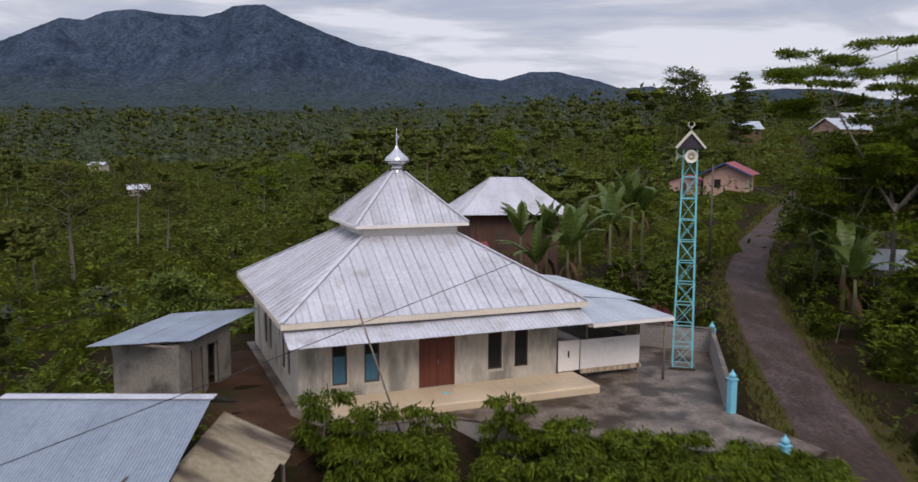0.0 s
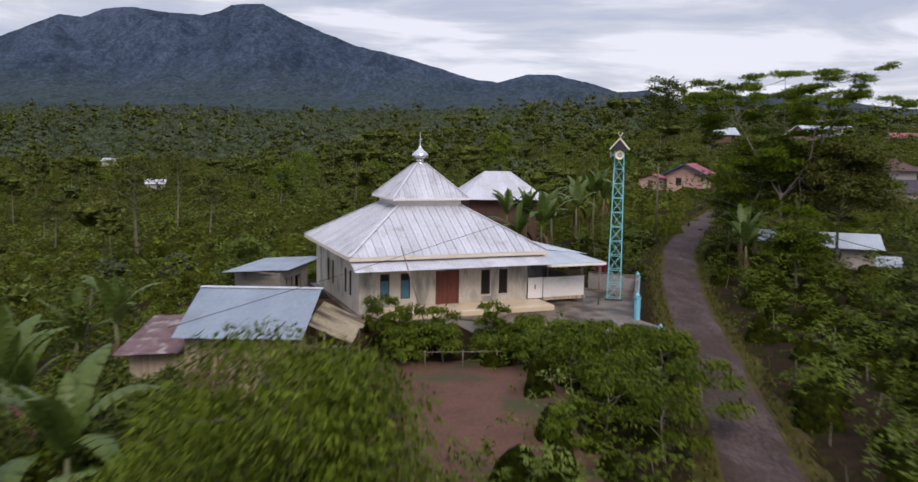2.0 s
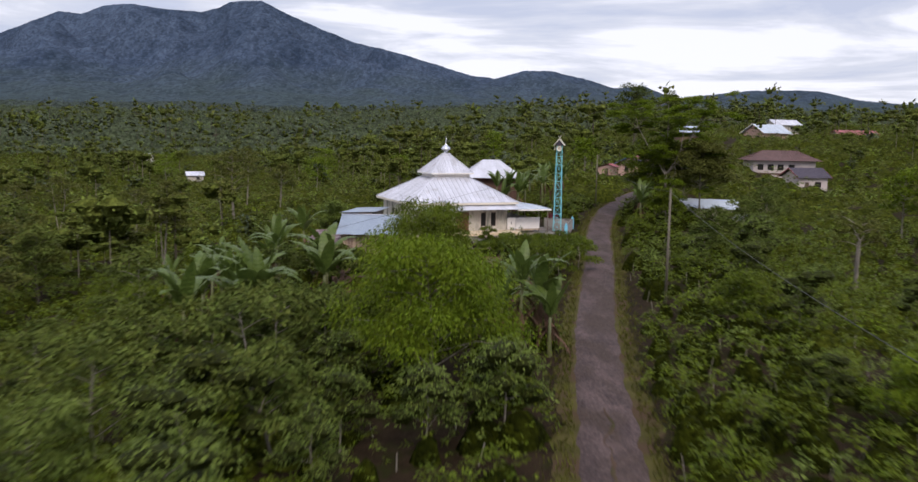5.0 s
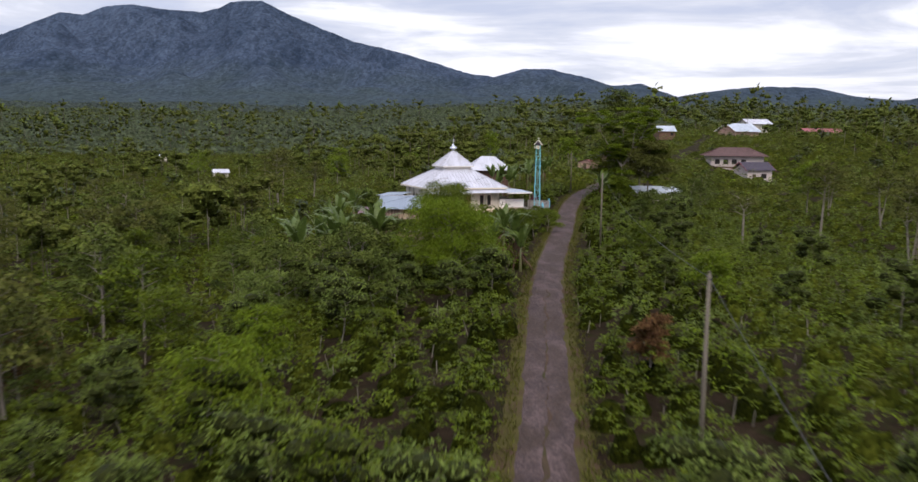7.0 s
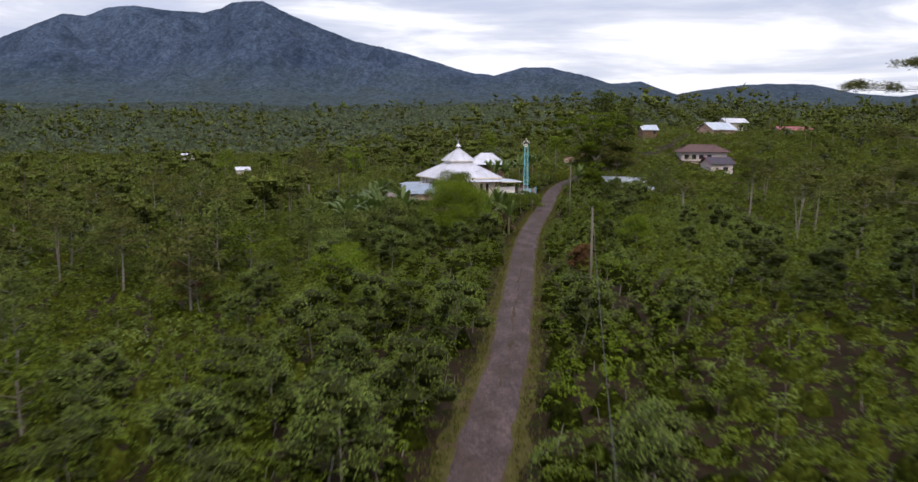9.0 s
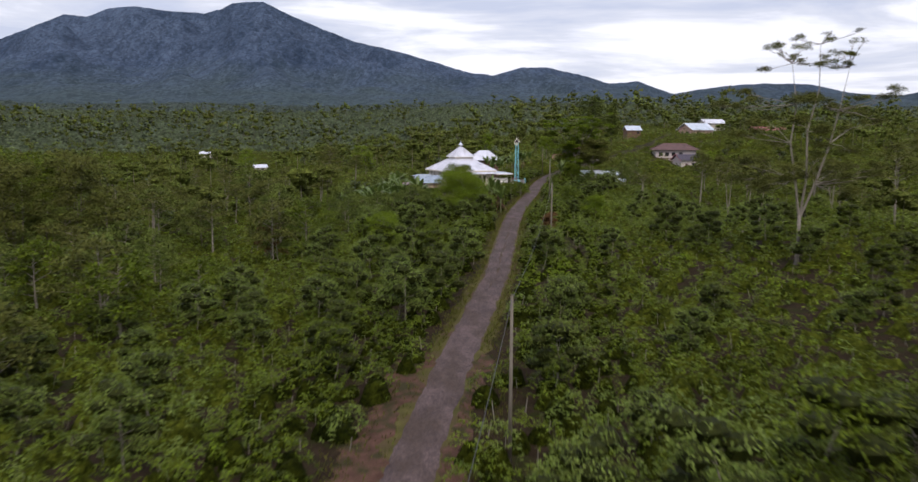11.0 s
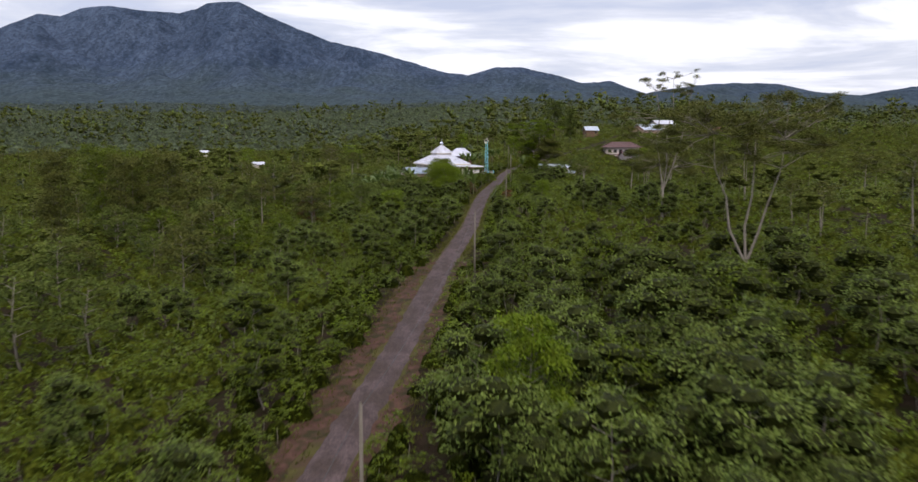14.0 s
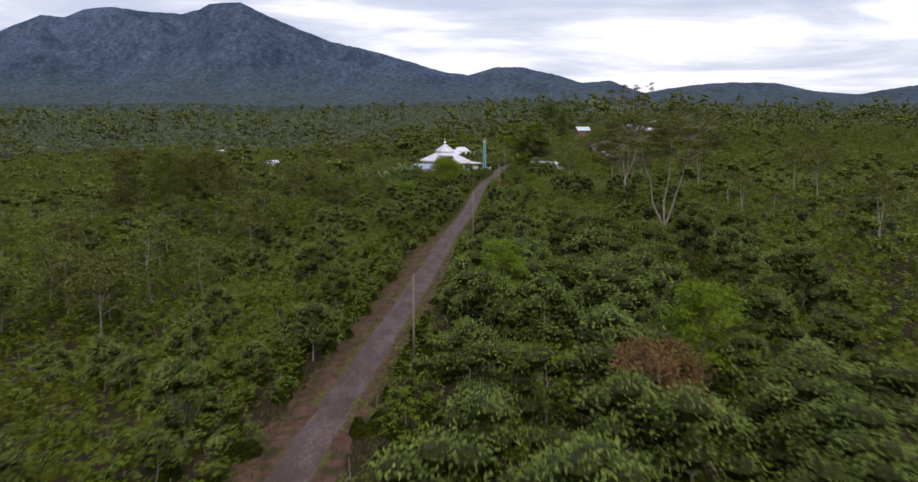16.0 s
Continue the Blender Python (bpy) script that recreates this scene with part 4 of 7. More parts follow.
gate_post(9.8, -12.2, 1.35, "light blue gate post with an onion-shaped cap")
gate_post(8.35, -16.6, 0.42, "short light blue post with an onion-shaped cap")
gate_post(15.25, -4.2, 1.15, "light blue corner post with an onion-shaped cap")

# ---------------------------------------------------------------- loudspeaker tower
tower = thing("loudspeaker_tower", "slender turquoise lattice tower with two horn loudspeakers and a small roof", "tower", Matrix.Translation((11.05, 37.85, 0)) @ Matrix.Rotation(-0.24, 4, "Z"))
TB, TT, TH_ = 0.45, 0.30, 10.2


def leg_at(sx, sy, z):
    w = TB + (TT - TB) * z / TH_
    return (sx * w, sy * w, z)


for sx, sy in ((-1, -1), (1, -1), (1, 1), (-1, 1)):
    beam(tower, "leg", leg_at(sx, sy, 0), leg_at(sx, sy, TH_), 0.05, 0.05, M_TEAL)
LV = [0.12 + 0.98 * k for k in range(11)]
for k, z in enumerate(LV):
    for a, b in (((-1, -1), (1, -1)), ((1, -1), (1, 1)), ((1, 1), (-1, 1)), ((-1, 1), (-1, -1))):
        beam(tower, "ring_bar", leg_at(*a, z), leg_at(*b, z), 0.025, 0.035, M_TEAL)
        if k < 10:
            z2 = LV[k + 1]
            p, q = (a, b) if k % 2 else (b, a)
            beam(tower, "brace", leg_at(*p, z), leg_at(*q, z2), 0.016, 0.024, M_TEAL)
            if a == (-1, -1):
                beam(tower, "brace", leg_at(*q, z), leg_at(*p, z2), 0.014, 0.022, M_TEAL)
part("footing", boxed(-0.6, 0.6, -0.6, 0.6, -0.2, 0.12, bevel=0.02), M_CONC, tower)
cap = part("tower_roof", plate(bmesh.new(), [(-0.55, -0.55, 10.28), (0.55, -0.55, 10.28), (0.55, 0.55, 10.28), (-0.55, 0.55, 10.28)], 0.05), M_ROOFDK, tower, "steep dark gabled roof with pale edges")
bm = bmesh.new()
for y0, y1, s in ((-0.55, 0.55, -1), (-0.55, 0.55, 1)):
    plate(bm, [(s * 0.62, y0, 10.26), (0, y0, 10.98), (0, y1, 10.98), (s * 0.62, y1, 10.26)], 0.03 * s * -1)
vs = [bm.verts.new(p) for p in ((-0.5, -0.5, 10.29), (0.5, -0.5, 10.29), (0, -0.5, 10.93), (-0.5, 0.5, 10.29), (0.5, 0.5, 10.29), (0, 0.5, 10.93))]
bm.faces.new(vs[:3])
bm.faces.new(vs[3:][::-1])
part("gable_roof", bm, M_ROOFDK, cap)
for y in (-0.57, 0.57):
    for s in (-1, 1):
        beam(cap, "barge_board", (s * 0.64, y, 10.25), (0, y, 11.0), 0.03, 0.09, M_HORN)
fin = part("finial", lathe(bmesh.new(), [(0.03, 10.98), (0.02, 11.12), (0.05, 11.16), (0.02, 11.2)], 8), M_HORN, tower)
bm = bmesh.new()
limb(bm, [(0.14 * math.cos(t), 0, 11.33 + 0.14 * math.sin(t)) for t in np.linspace(-4.0, 0.9, 11)], [0.012, 0.02, 0.03, 0.036, 0.04, 0.04, 0.04, 0.036, 0.03, 0.02, 0.012], 6)
part("crescent", bm, M_HORN, fin)


def horn(m, label):
    bm = lathe(bmesh.new(), [(0.09, -0.30), (0.10, -0.12), (0.06, -0.08), (0.09, 0.02), (0.15, 0.14), (0.24, 0.24), (0.36, 0.30), (0.37, 0.315), (0.35, 0.315), (0.22, 0.24), (0.13, 0.13), (0.07, 0.10), (0.06, 0.20), (0.01, 0.21)], 18)
    bmesh.ops.transform(bm, matrix=m, verts=bm.verts)
    h = part("loudspeaker_horn", bm, M_HORN, tower, label)
    bm = lathe(bmesh.new(), [(0.16, 0.19), (0.19, 0.222), (0.10, 0.14)], 14)
    bmesh.ops.transform(bm, matrix=m, verts=bm.verts)
    part("horn_throat", bm, M_OLDSHEET, h)


horn(Matrix.Translation((0.02, -0.38, 9.86)) @ Matrix.Rotation(radians(86), 4, 'X') @ Matrix.Scale(0.8, 4), "cream horn loudspeaker facing the lane")
horn(Matrix.Translation((-0.40, 0.0, 9.88)) @ Matrix.Rotation(radians(-88), 4, 'Y') @ Matrix.Scale(0.72, 4), "cream horn loudspeaker facing sideways")

# bamboo pole leaning in front of the porch
bm = bmesh.new()
tube(bm, (-2.55, -9.6, -1.2), (-4.44, -9.5, 4.62), 0.045, 0.03, 7)
pole = obj("bamboo_pole", bm, M_POST, label="thin weathered pole leaning before the terrace")
pole.matrix_world = HOUSE
tagged(pole, category="pole")

# ---------------------------------------------------------------- annex beside the prayer house
annex = thing("annex", "low grey plastered wash house with a bluish sheet roof", "outbuilding", Matrix.Translation((-13.75, 33.4, -0.15)) @ Matrix.Rotation(-0.28, 4, 'Z'))
AX0, AX1, AY0, AY1 = 0.0, 3.1, 0.0, 3.9
wall_run(annex, "front_wall", AX0, AX1, -0.4, 2.5, [], lambda s, t, z: (s, AY0 + t, z), material=M_OLDWALL)
wall_run(annex, "side_wall", AY0 + 0.15, AY1, -0.4, 2.5, [(0.9, 1.6, 0.05, 2.0), (2.1, 2.8, 0.05, 2.0)], lambda s, t, z: (AX1 - 0.15 + t, s, z), material=M_OLDWALL)
wall_run(annex, "side_wall", AY0 + 0.15, AY1, -0.4, 2.5, [], lambda s, t, z: (AX0 + t, s, z), material=M_OLDWALL)
wall_run(annex, "back_wall", AX0 + 0.15, AX1 - 0.15, -0.4, 2.5, [], lambda s, t, z: (s, AY1 - 0.15 + t, z), material=M_OLDWALL)
part("partition", boxed(AX0 + 0.15, AX1 - 0.15, 1.8, 1.9, -0.4, 2.45), M_OLDWALL, annex)
# dark sheet set inside so the doorways read as an unlit room
part("unlit_backing", boxed(0.8, 0.9, 0.2, 3.7, -0.4, 2.45), M_DARK, annex)
part("door", boxed(AX1 - 0.08, AX1 - 0.04, 0.92, 1.58, 0.05, 1.98), M_POST, annex, "brown plank door")
for s in (0.84, 1.6, 2.04, 2.8):
    part("door_post", boxed(AX1 - 0.02, AX1 + 0.015, s, s + 0.06, -0.1, 2.05), M_FRAME, annex)
part("rafter", boxed(0.1, AX1 + 0.2, -0.6, -0.52, 2.48, 2.56), M_POST, annex)
back = annex.matrix_world.inverted()
roof_sheets(annex, back @ Vector((-14.1, 31.8, 2.45)), back @ Vector((-10.2, 32.6, 2.52)), back @ Vector((-8.9, 38.9, 2.55)), back @ Vector((-12.75, 37.8, 2.5)), M_NEWZINC, 0.8, 0.015, 0.2, jitter=0.1)

# ---------------------------------------------------------------- plank shed in the lower yard
SG = -1.5
shed = thing("plank_shed", "weathered plank shed under a blue-grey corrugated sheet roof", "shed", Matrix.Translation((-10.0, 21.2, SG)))


def planks(parent, p, q, z0, z1, material, width=0.16):
    """Upright boards side by side with gaps and uneven feet."""
    p, q = Vector((*p, 0)), Vector((*q, 0))
    n = max(1, round((q - p).length / width))
    d = (q - p) / n
    nrm = Vector((d.y, -d.x, 0)).normalized()
    for i in range(n):
        a, b = p + d * (i + 0.04), p + d * (i + 0.96)
        o = nrm * random.uniform(0, 0.015)
        lo, hi = z0 + random.uniform(-0.03, 0.06), z1 + random.uniform(-0.02, 0.02)
        bm = bmesh.new()
        vs = [bm.verts.new((v.x + o.x + nrm.x * t, v.y + o.y + nrm.y * t, z)) for z in (lo, hi) for t in (0, 0.022) for v in (a, b)]
        for f in ((0, 2, 3, 1), (4, 5, 7, 6), (0, 1, 5, 4), (2, 6, 7, 3), (0, 4, 6, 2), (1, 3, 7, 5)):
            bm.faces.new([vs[k] for k in f])
        bmesh.ops.recalc_face_normals(bm, faces=bm.faces)
        part("plank", bm, material, parent)


SX0, SX1, SY0, SY1 = -2.55, 2.75, -1.75, 3.2
part("core", boxed(SX0 + 0.03, SX1 - 0.03, SY0 + 0.03, SY1 - 0.03, 0.0, 2.95), M_FRAME, shed)
planks(shed, (SX0, SY0), (SX1, SY0), 0.0, 3.0, M_WOOD)
planks(shed, (SX1, SY0), (SX1, SY1), 0.0, 3.3, M_WOOD)
planks(shed, (SX0, SY1), (SX0, SY0), 0.0, 3.3, M_WOOD)
sdoor = part("door", boxed(0.9, 1.75, SY0 - 0.06, SY0 - 0.03, 0.05, 1.95), M_POST, shed, "brown plank door")
for z in (0.3, 1.6):
    part("ledge", boxed(0.92, 1.73, SY0 - 0.085, SY0 - 0.06, z, z + 0.12), M_WOOD, sdoor)
RZ0, RZ1 = 3.05, 4.55
roof_sheets(shed, (-2.95, -2.45, RZ0), (2.95, -2.45, RZ0), (3.15, 2.4, RZ1), (-2.95, 2.4, RZ1), M_NEWZINC, 0.75, 0.018, 0.094, jitter=0.04)
roof_sheets(shed, (3.15, 5.4, RZ0 + 0.35), (-2.95, 5.4, RZ0 + 0.35), (-2.95, 2.42, RZ1), (3.15, 2.42, RZ1), M_NEWZINC, 0.75, 0.018, 0.094)
part("ridge_cap", plate(bmesh.new(), [(-3.0, 2.2, RZ1 + 0.01), (3.2, 2.2, RZ1 + 0.01), (3.2, 2.65, RZ1 + 0.01), (-3.0, 2.65, RZ1 + 0.01)], 0.02), M_ZINC, shed)
# lean-to at the gable, of old brownish sheet
lean = part("lean_to", boxed(2.8, 4.9, -0.75, -0.65, 2.28, 2.36), M_POST, shed, "lean-to of old brownish sheet on rough posts")
roof_sheets(lean, (4.9, -1.0, 2.55), (5.15, 4.0, 2.55), (3.0, 4.0, 3.55), (2.85, -1.0, 3.45), M_OLDSHEET, 0.8, 0.015, 0.1, jitter=0.15)
for x, y, h in ((3.7, -0.75, 2.95), (4.8, -0.7, 2.5), (4.9, 3.6, 2.5)):
    bm = bmesh.new()
    tube(bm, (x, y, -0.1), (x, y, h), 0.07, 0.06, 7)
    part("post", bm, M_POST, lean)
# low side room under rusty sheet
side = part("side_room", boxed(-5.4, SX0 - 0.03, -0.9, 3.0, 0.0, 1.9), M_FRAME, shed, "low grey side room under rusty sheet")
planks(side, (-5.45, -0.95), (SX0, -0.95), 0.0, 1.95, M_PALEPOST, 0.3)
roof_sheets(side, (-6.0, -1.6, 1.95), (-2.9, -1.6, 2.15), (-2.6, 3.3, 2.95), (-5.7, 3.3, 2.8), M_RUST, 0.8, 0.015, 0.1, jitter=0.2)

# corner posts, sill beam, door boards and a plank step along the front
for x in (SX0 + 0.05, 0.15, SX1 - 0.05):
    part("corner_post", boxed(x - 0.05, x + 0.05, SY0 - 0.10, SY0 - 0.045, -0.1, 2.98), M_PALEPOST, shed, "pale squared post")
part("sill_beam", boxed(SX1 + 0.03, SX1 + 0.11, SY0 - 0.05, SY1, 0.0, 0.14), M_PALEPOST, shed)
part("step", boxed(0.1, SX1 + 0.1, SY0 - 0.85, SY0 - 0.12, 0.0, 0.13), M_PALEPOST, shed, "worn plank step before the door")
for k in range(5):
    x = -0.95 + 0.2 * k
    part("door_board", boxed(x, x + 0.185, SY0 - 0.058 - 0.006 * (k % 2), SY0 - 0.03, 0.3, 2.7), M_POST if k % 2 else M_WOOD, shed, "brown upright door board")
# slit in the sheet: its unlit hole is a dark strip laid on top
part("roof_slit", plate(bmesh.new(), [(1.55, -1.9, 3.275), (1.63, -1.9, 3.275), (1.95, -1.0, 3.555), (1.89, -1.0, 3.555)], 0.015), M_FRAME, shed, "narrow slit in the roof sheet, put on as a dark strip")

# dry sticks stood on end against the shed
bm = bmesh.new()
for i in range(260):
    x = random.gauss(-1.75, 0.55)
    x = min(max(x, -3.0), -0.35)
    y = random.uniform(-3.1, -2.2)
    ln = random.uniform(0.9, 1.75) * (1 - 0.22 * abs(x + 1.75))
    lean_x = random.uniform(-0.35, 0.35)
    tube(bm, (x + lean_x, y, 0.0), (x - lean_x * 0.4, y + (SY0 - 0.15 - y) * random.uniform(0.5, 0.95), ln), 0.022, 0.010, 5)
pile = obj("firewood_pile", bm, M_STICK, label="heap of dry brown sticks standing against the shed", kind="stuff")
pile.matrix_world = Matrix.Translation((-10.0, 21.2, SG))
tagged(pile, category="firewood")
bm = bmesh.new()
for i in range(70):
    x, z = random.uniform(3.1, 4.3), random.uniform(0.05, 0.55)
    y = random.uniform(-0.5, 1.2)
    tube(bm, (x, y, z), (x + random.uniform(-0.25, 0.25), y + random.uniform(0.9, 1.7), z + random.uniform(-0.03, 0.12)), 0.03, 0.024, 5)
pile = obj("firewood_pile", bm, M_POST, label="stack of cut firewood under the lean-to", kind="stuff")
pile.matrix_world = Matrix.Translation((-10.0, 21.2, SG))
tagged(pile, category="firewood")
# bare soil of the lower yard
SOIL = [(-8, 9.5), (-1.0, 6.0), (5.4, 5.5), (6.6, 22), (0.5, 26.0), (-6.5, 25.5), (-15, 18), (-15, 10)]


def in_poly(x, y, poly):
    inside = np.zeros(np.shape(x), bool)
    for (x0, y0), (x1, y1) in zip(poly, poly[1:] + poly[:1]):
        c = ((y0 > y) != (y1 > y)) & (x < (x1 - x0) * (y - y0) / (y1 - y0 + 1e-9) + x0)
        inside ^= c
    return inside


sx, sy = np.arange(-16, 8.5, 0.5), np.arange(3, 28, 0.5)


def soil_height(X, Y):
    d = np.maximum(np.maximum(np.abs(X + 3.7) / 9.4, np.abs(Y - 16.0) / 11.0), np.hypot(X + 3.7, Y - 16) / 12.6) + rough(X, Y, 2.5, 0.07, 21)
    return land(X, Y) + 0.07 - np.clip((d - 0.9) * 4, 0, 1) * 0.4


tagged(new("soil_yard", grid_mesh("soil_yard", sx, sy, soil_height, M_SOIL)), "bare red-brown earth of the lower yard", "ground", kind="structure")
def worn_height(x, y):
    u, v = local(x, y)
    e = np.maximum.reduce([np.abs(u + 8.0) - 2.6, np.abs(v + 2.5) - 6.6, 0 * u]) + rough(x, y, 1.2, 0.35, 71)
    return land(x, y) + np.where(e < 0.25, 0.045, -0.3)


p = HOUSE @ Vector((-8.0, -2.5, 0))
tagged(new("soil_yard", grid_mesh("soil_yard", np.arange(p.x - 8, p.x + 8, 0.3), np.arange(p.y - 9, p.y + 9, 0.3), worn_height, M_MUD)), "trodden brown earth between the annex and the prayer house", "ground", kind="structure")
# rail fence at the edge of the lower yard
fence = thing("rail_fence", "simple bamboo rail on thin posts", "fence", Matrix.Translation((0, 0, 0)))
for x in (-1.6, 0.4, 2.2):
    bm = bmesh.new()
    tube(bm, (x, 24.6, land_at(x, 24.6) - 0.1), (x, 24.6, land_at(x, 24.6) + 1.0), 0.03, 0.025, 6)
    part("post", bm, M_POST, fence)
bm = bmesh.new()
tube(bm, (-1.7, 24.6, land_at(-1.6, 24.6) + 0.9), (2.4, 24.6, land_at(2.2, 24.6) + 0.9), 0.025, 0.025, 6)
part("rail", bm, M_POST, fence)

# ---------------------------------------------------------------- houses among the trees


def house(name, label, at, turn, w, d, h, roof_h, wall_mat, roof_mat, over=0.5, hip=False, openings=(), trim=None, lift=0.0, ridge_at=None):
    """A small house: walls with windows and doors let in on the front, gable or hipped roof of sheets."""
    if ridge_at is not None:
        lift = ridge_at - h - roof_h - land_at(*at)
    z = land_at(*at) + lift
    th = thing(name, label, "house", Matrix.Translation((*at, z)) @ Matrix.Rotation(turn, 4, 'Z'))
    wall = part("wall", boxed(-w / 2, w / 2, -d / 2, d / 2, -0.8 - lift, h), wall_mat, th)
    if not hip:
        for s in (-1, 1):
            bm = bmesh.new()
            gp = [(y, zz) for y, zz in ((-d / 2, h), (d / 2, h), (0, h + roof_h * (d / (d + 2 * over))))]
            a = [bm.verts.new((s * w / 2 - 0.06, y, zz)) for y, zz in gp]
            b = [bm.verts.new((s * w / 2, y, zz)) for y, zz in gp]
            bm.faces.new(a)
            bm.faces.new(b)
            for k in range(3):
                bm.faces.new((a[k], a[(k + 1) % 3], b[(k + 1) % 3], b[k]))
            bmesh.ops.recalc_face_normals(bm, faces=bm.faces)
            part("gable", bm, wall_mat, th)
    ridge = max(0.4, w / 2 + over - (d / 2 + over) * 0.75) if hip else w / 2 + over - 0.1
    roof = part("roof", boxed(-ridge, ridge, -0.05, 0.05, h + roof_h - 0.14, h + roof_h - 0.04), M_POST, th)
    e = w / 2 + over
    rx = e - (d / 2 + over) * 0.75 if hip else e
    rx = max(rx, 0.4)
    zt, z0 = h + roof_h, h - 0.05
    y = d / 2 + over
    roof_sheets(roof, (-e, -y, z0), (e, -y, z0), (rx, 0, zt), (-rx, 0, zt), roof_mat, 0.9, 0.02, 0.3)
    roof_sheets(roof, (e, y, z0), (-e, y, z0), (-rx, 0, zt), (rx, 0, zt), roof_mat, 0.9, 0.02, 0.3)
    if hip:
        for s in (-1, 1):
            roof_sheets(roof, (s * e, -s * y, z0), (s * e, s * y, z0), (s * rx, 0.05 * s, zt), (s * rx, -0.05 * s, zt), roof_mat, 0.9, 0.02, 0.3)
    elif trim:
        for s in (-1, 1):
            for t in (-1, 1):
                beam(roof, "barge_board", (s * e, t * y, z0 - 0.06), (s * e, 0, zt - 0.06), 0.05, 0.2, trim)
    for kind, side, s, z0, ww, hh, m in openings:
        bm = bmesh.new()
        if side == "front":
            box(bm, s - ww / 2, s + ww / 2, -d / 2 - 0.03, -d / 2 + 0.05, z0, z0 + hh)
        elif side == "left":
            box(bm, -w / 2 - 0.03, -w / 2 + 0.05, s - ww / 2, s + ww / 2, z0, z0 + hh)
        else:
            box(bm, w / 2 - 0.05, w / 2 + 0.03, s - ww / 2, s + ww / 2, z0, z0 + hh)
        o = part(kind, bm, m, wall)
    return th


house("plank_house", "old plank house with a steep grey zinc hip roof", (4.5, 63.5), 0.15, 6.6, 6.0, 4.2, 2.5, M_BROWNPLANK, M_ZINC, 0.9, True,
      [("window", "front", 1.8, 2.2, 1.0, 1.1, M_DARK), ("door", "front", -1.0, 0.9, 0.9, 2.0, M_FRAME)], lift=0.9)
house("lean_to", "low lean-to with a dull purple-red sheet roof beside the plank house", (0.6, 60.5), 0.15, 3.6, 3.0, 2.2, 0.7, M_BROWNPLANK, M_REDROOF, 0.4, False, [("window", "front", 0.6, 0.8, 0.7, 0.8, M_DARK)], lift=0.9)
house("pink_house", "small salmon-coloured house with a red sheet roof and blue eaves", (36.4, 107.0), 1.10, 7.0, 5.2, 2.6, 1.5, M_BRICK, M_REDROOF, 0.7, False,
      [("window", "left", 0.9, 0.9, 0.8, 1.1, M_DARK), ("porch_panel", "front", -2.2, 0.2, 1.6, 1.6, M_GREENW), ("door", "front", 0.6, 0.1, 0.9, 2.0, M_FRAME)], M_TRIMBLUE)
house("lean_to", "low annex with a rusty red sheet roof beside the salmon house", (31.6, 109.0), 1.10, 3.4, 4.0, 2.0, 0.7, M_BRICK, M_REDROOF, 0.4, False, [("door", "left", 0.2, 0.1, 0.8, 1.7, M_FRAME)])
house("roadside_hut", "low hut with a bright sheet roof half hidden by coffee bushes", (35.2, 60.5), -0.32, 9.6, 5.0, 2.0, 1.1, M_PINK, M_PALEZINC, 0.7, False,
      [("window", "front", 1.4, 0.7, 1.0, 0.8, M_DARK), ("window", "front", -1.6, 0.7, 1.0, 0.8, M_DARK)], ridge_at=2.6)
house("lean_to", "small slanting sheet roof at the end of the roadside hut", (40.7, 58.4), -0.32, 2.4, 3.6, 1.2, 0.7, M_WOOD, M_PALEZINC, 0.3, False, [("door", "front", 0.0, 0.0, 0.7, 1.1, M_DARK)], ridge_at=0.6)
house("two_storey_house", "pale two-storey house with a brown hipped roof", (74.6, 129.0), -0.10, 13.6, 8.6, 6.2, 2.2, M_PINK, M_BROWNROOF, 1.2, True,
      [("window", "front", x, z, 1.3, 1.3, M_DARK) for x in (-5.2, -3.0, -0.8, 1.6) for z in (0.9, 4.0)] + [("door", "front", 4.0, 0.0, 1.1, 2.1, M_FRAME), ("balcony_band", "front", -1.6, 3.0, 9.6, 0.35, M_BROWNPLANK)], ridge_at=9.2)
house("dark_shed", "pale timber shed with a low dark roof beside the two-storey house", (75.6, 117.0), 0.25, 7.2, 5.6, 3.0, 2.0, M_PINK, M_ROOFDK, 0.7, False, [("window", "front", 1.2, 0.9, 1.6, 1.2, M_DARK), ("door", "front", -1.6, 0.0, 1.0, 2.0, M_FRAME)], M_REDROOF, ridge_at=5.7)
house("white_roof_house", "far house with a large pale sheet roof", (121.0, 256.0), 0.55, 15.0, 9.0, 3.4, 3.4, M_BRICK, M_PALEZINC, 1.0, False, [("window", "left", 1.8, 1, 1.6, 1.4, M_DARK), ("window", "left", -1.8, 1, 1.6, 1.4, M_DARK), ("window", "front", -3, 1, 2, 1.4, M_DARK)], M_WHITE, ridge_at=17.8)
house("far_roof_house", "far low house with a grey sheet roof behind the pale one", (136.0, 278.0), 0.3, 12.0, 7.0, 2.8, 2.2, M_PLASTER, M_ZINC, 0.8, False, [("window", "front", 2, 1, 1.4, 1.2, M_DARK)], ridge_at=20.2)
house("far_roof_house", "far house with a bright zinc roof", (84.0, 235.0), 0.1, 6.6, 6.0, 2.6, 2.2, M_BROWNPLANK, M_PALEZINC, 0.6, False, [("window", "front", 2, 1, 1.2, 1.2, M_DARK)], ridge_at=16.2)
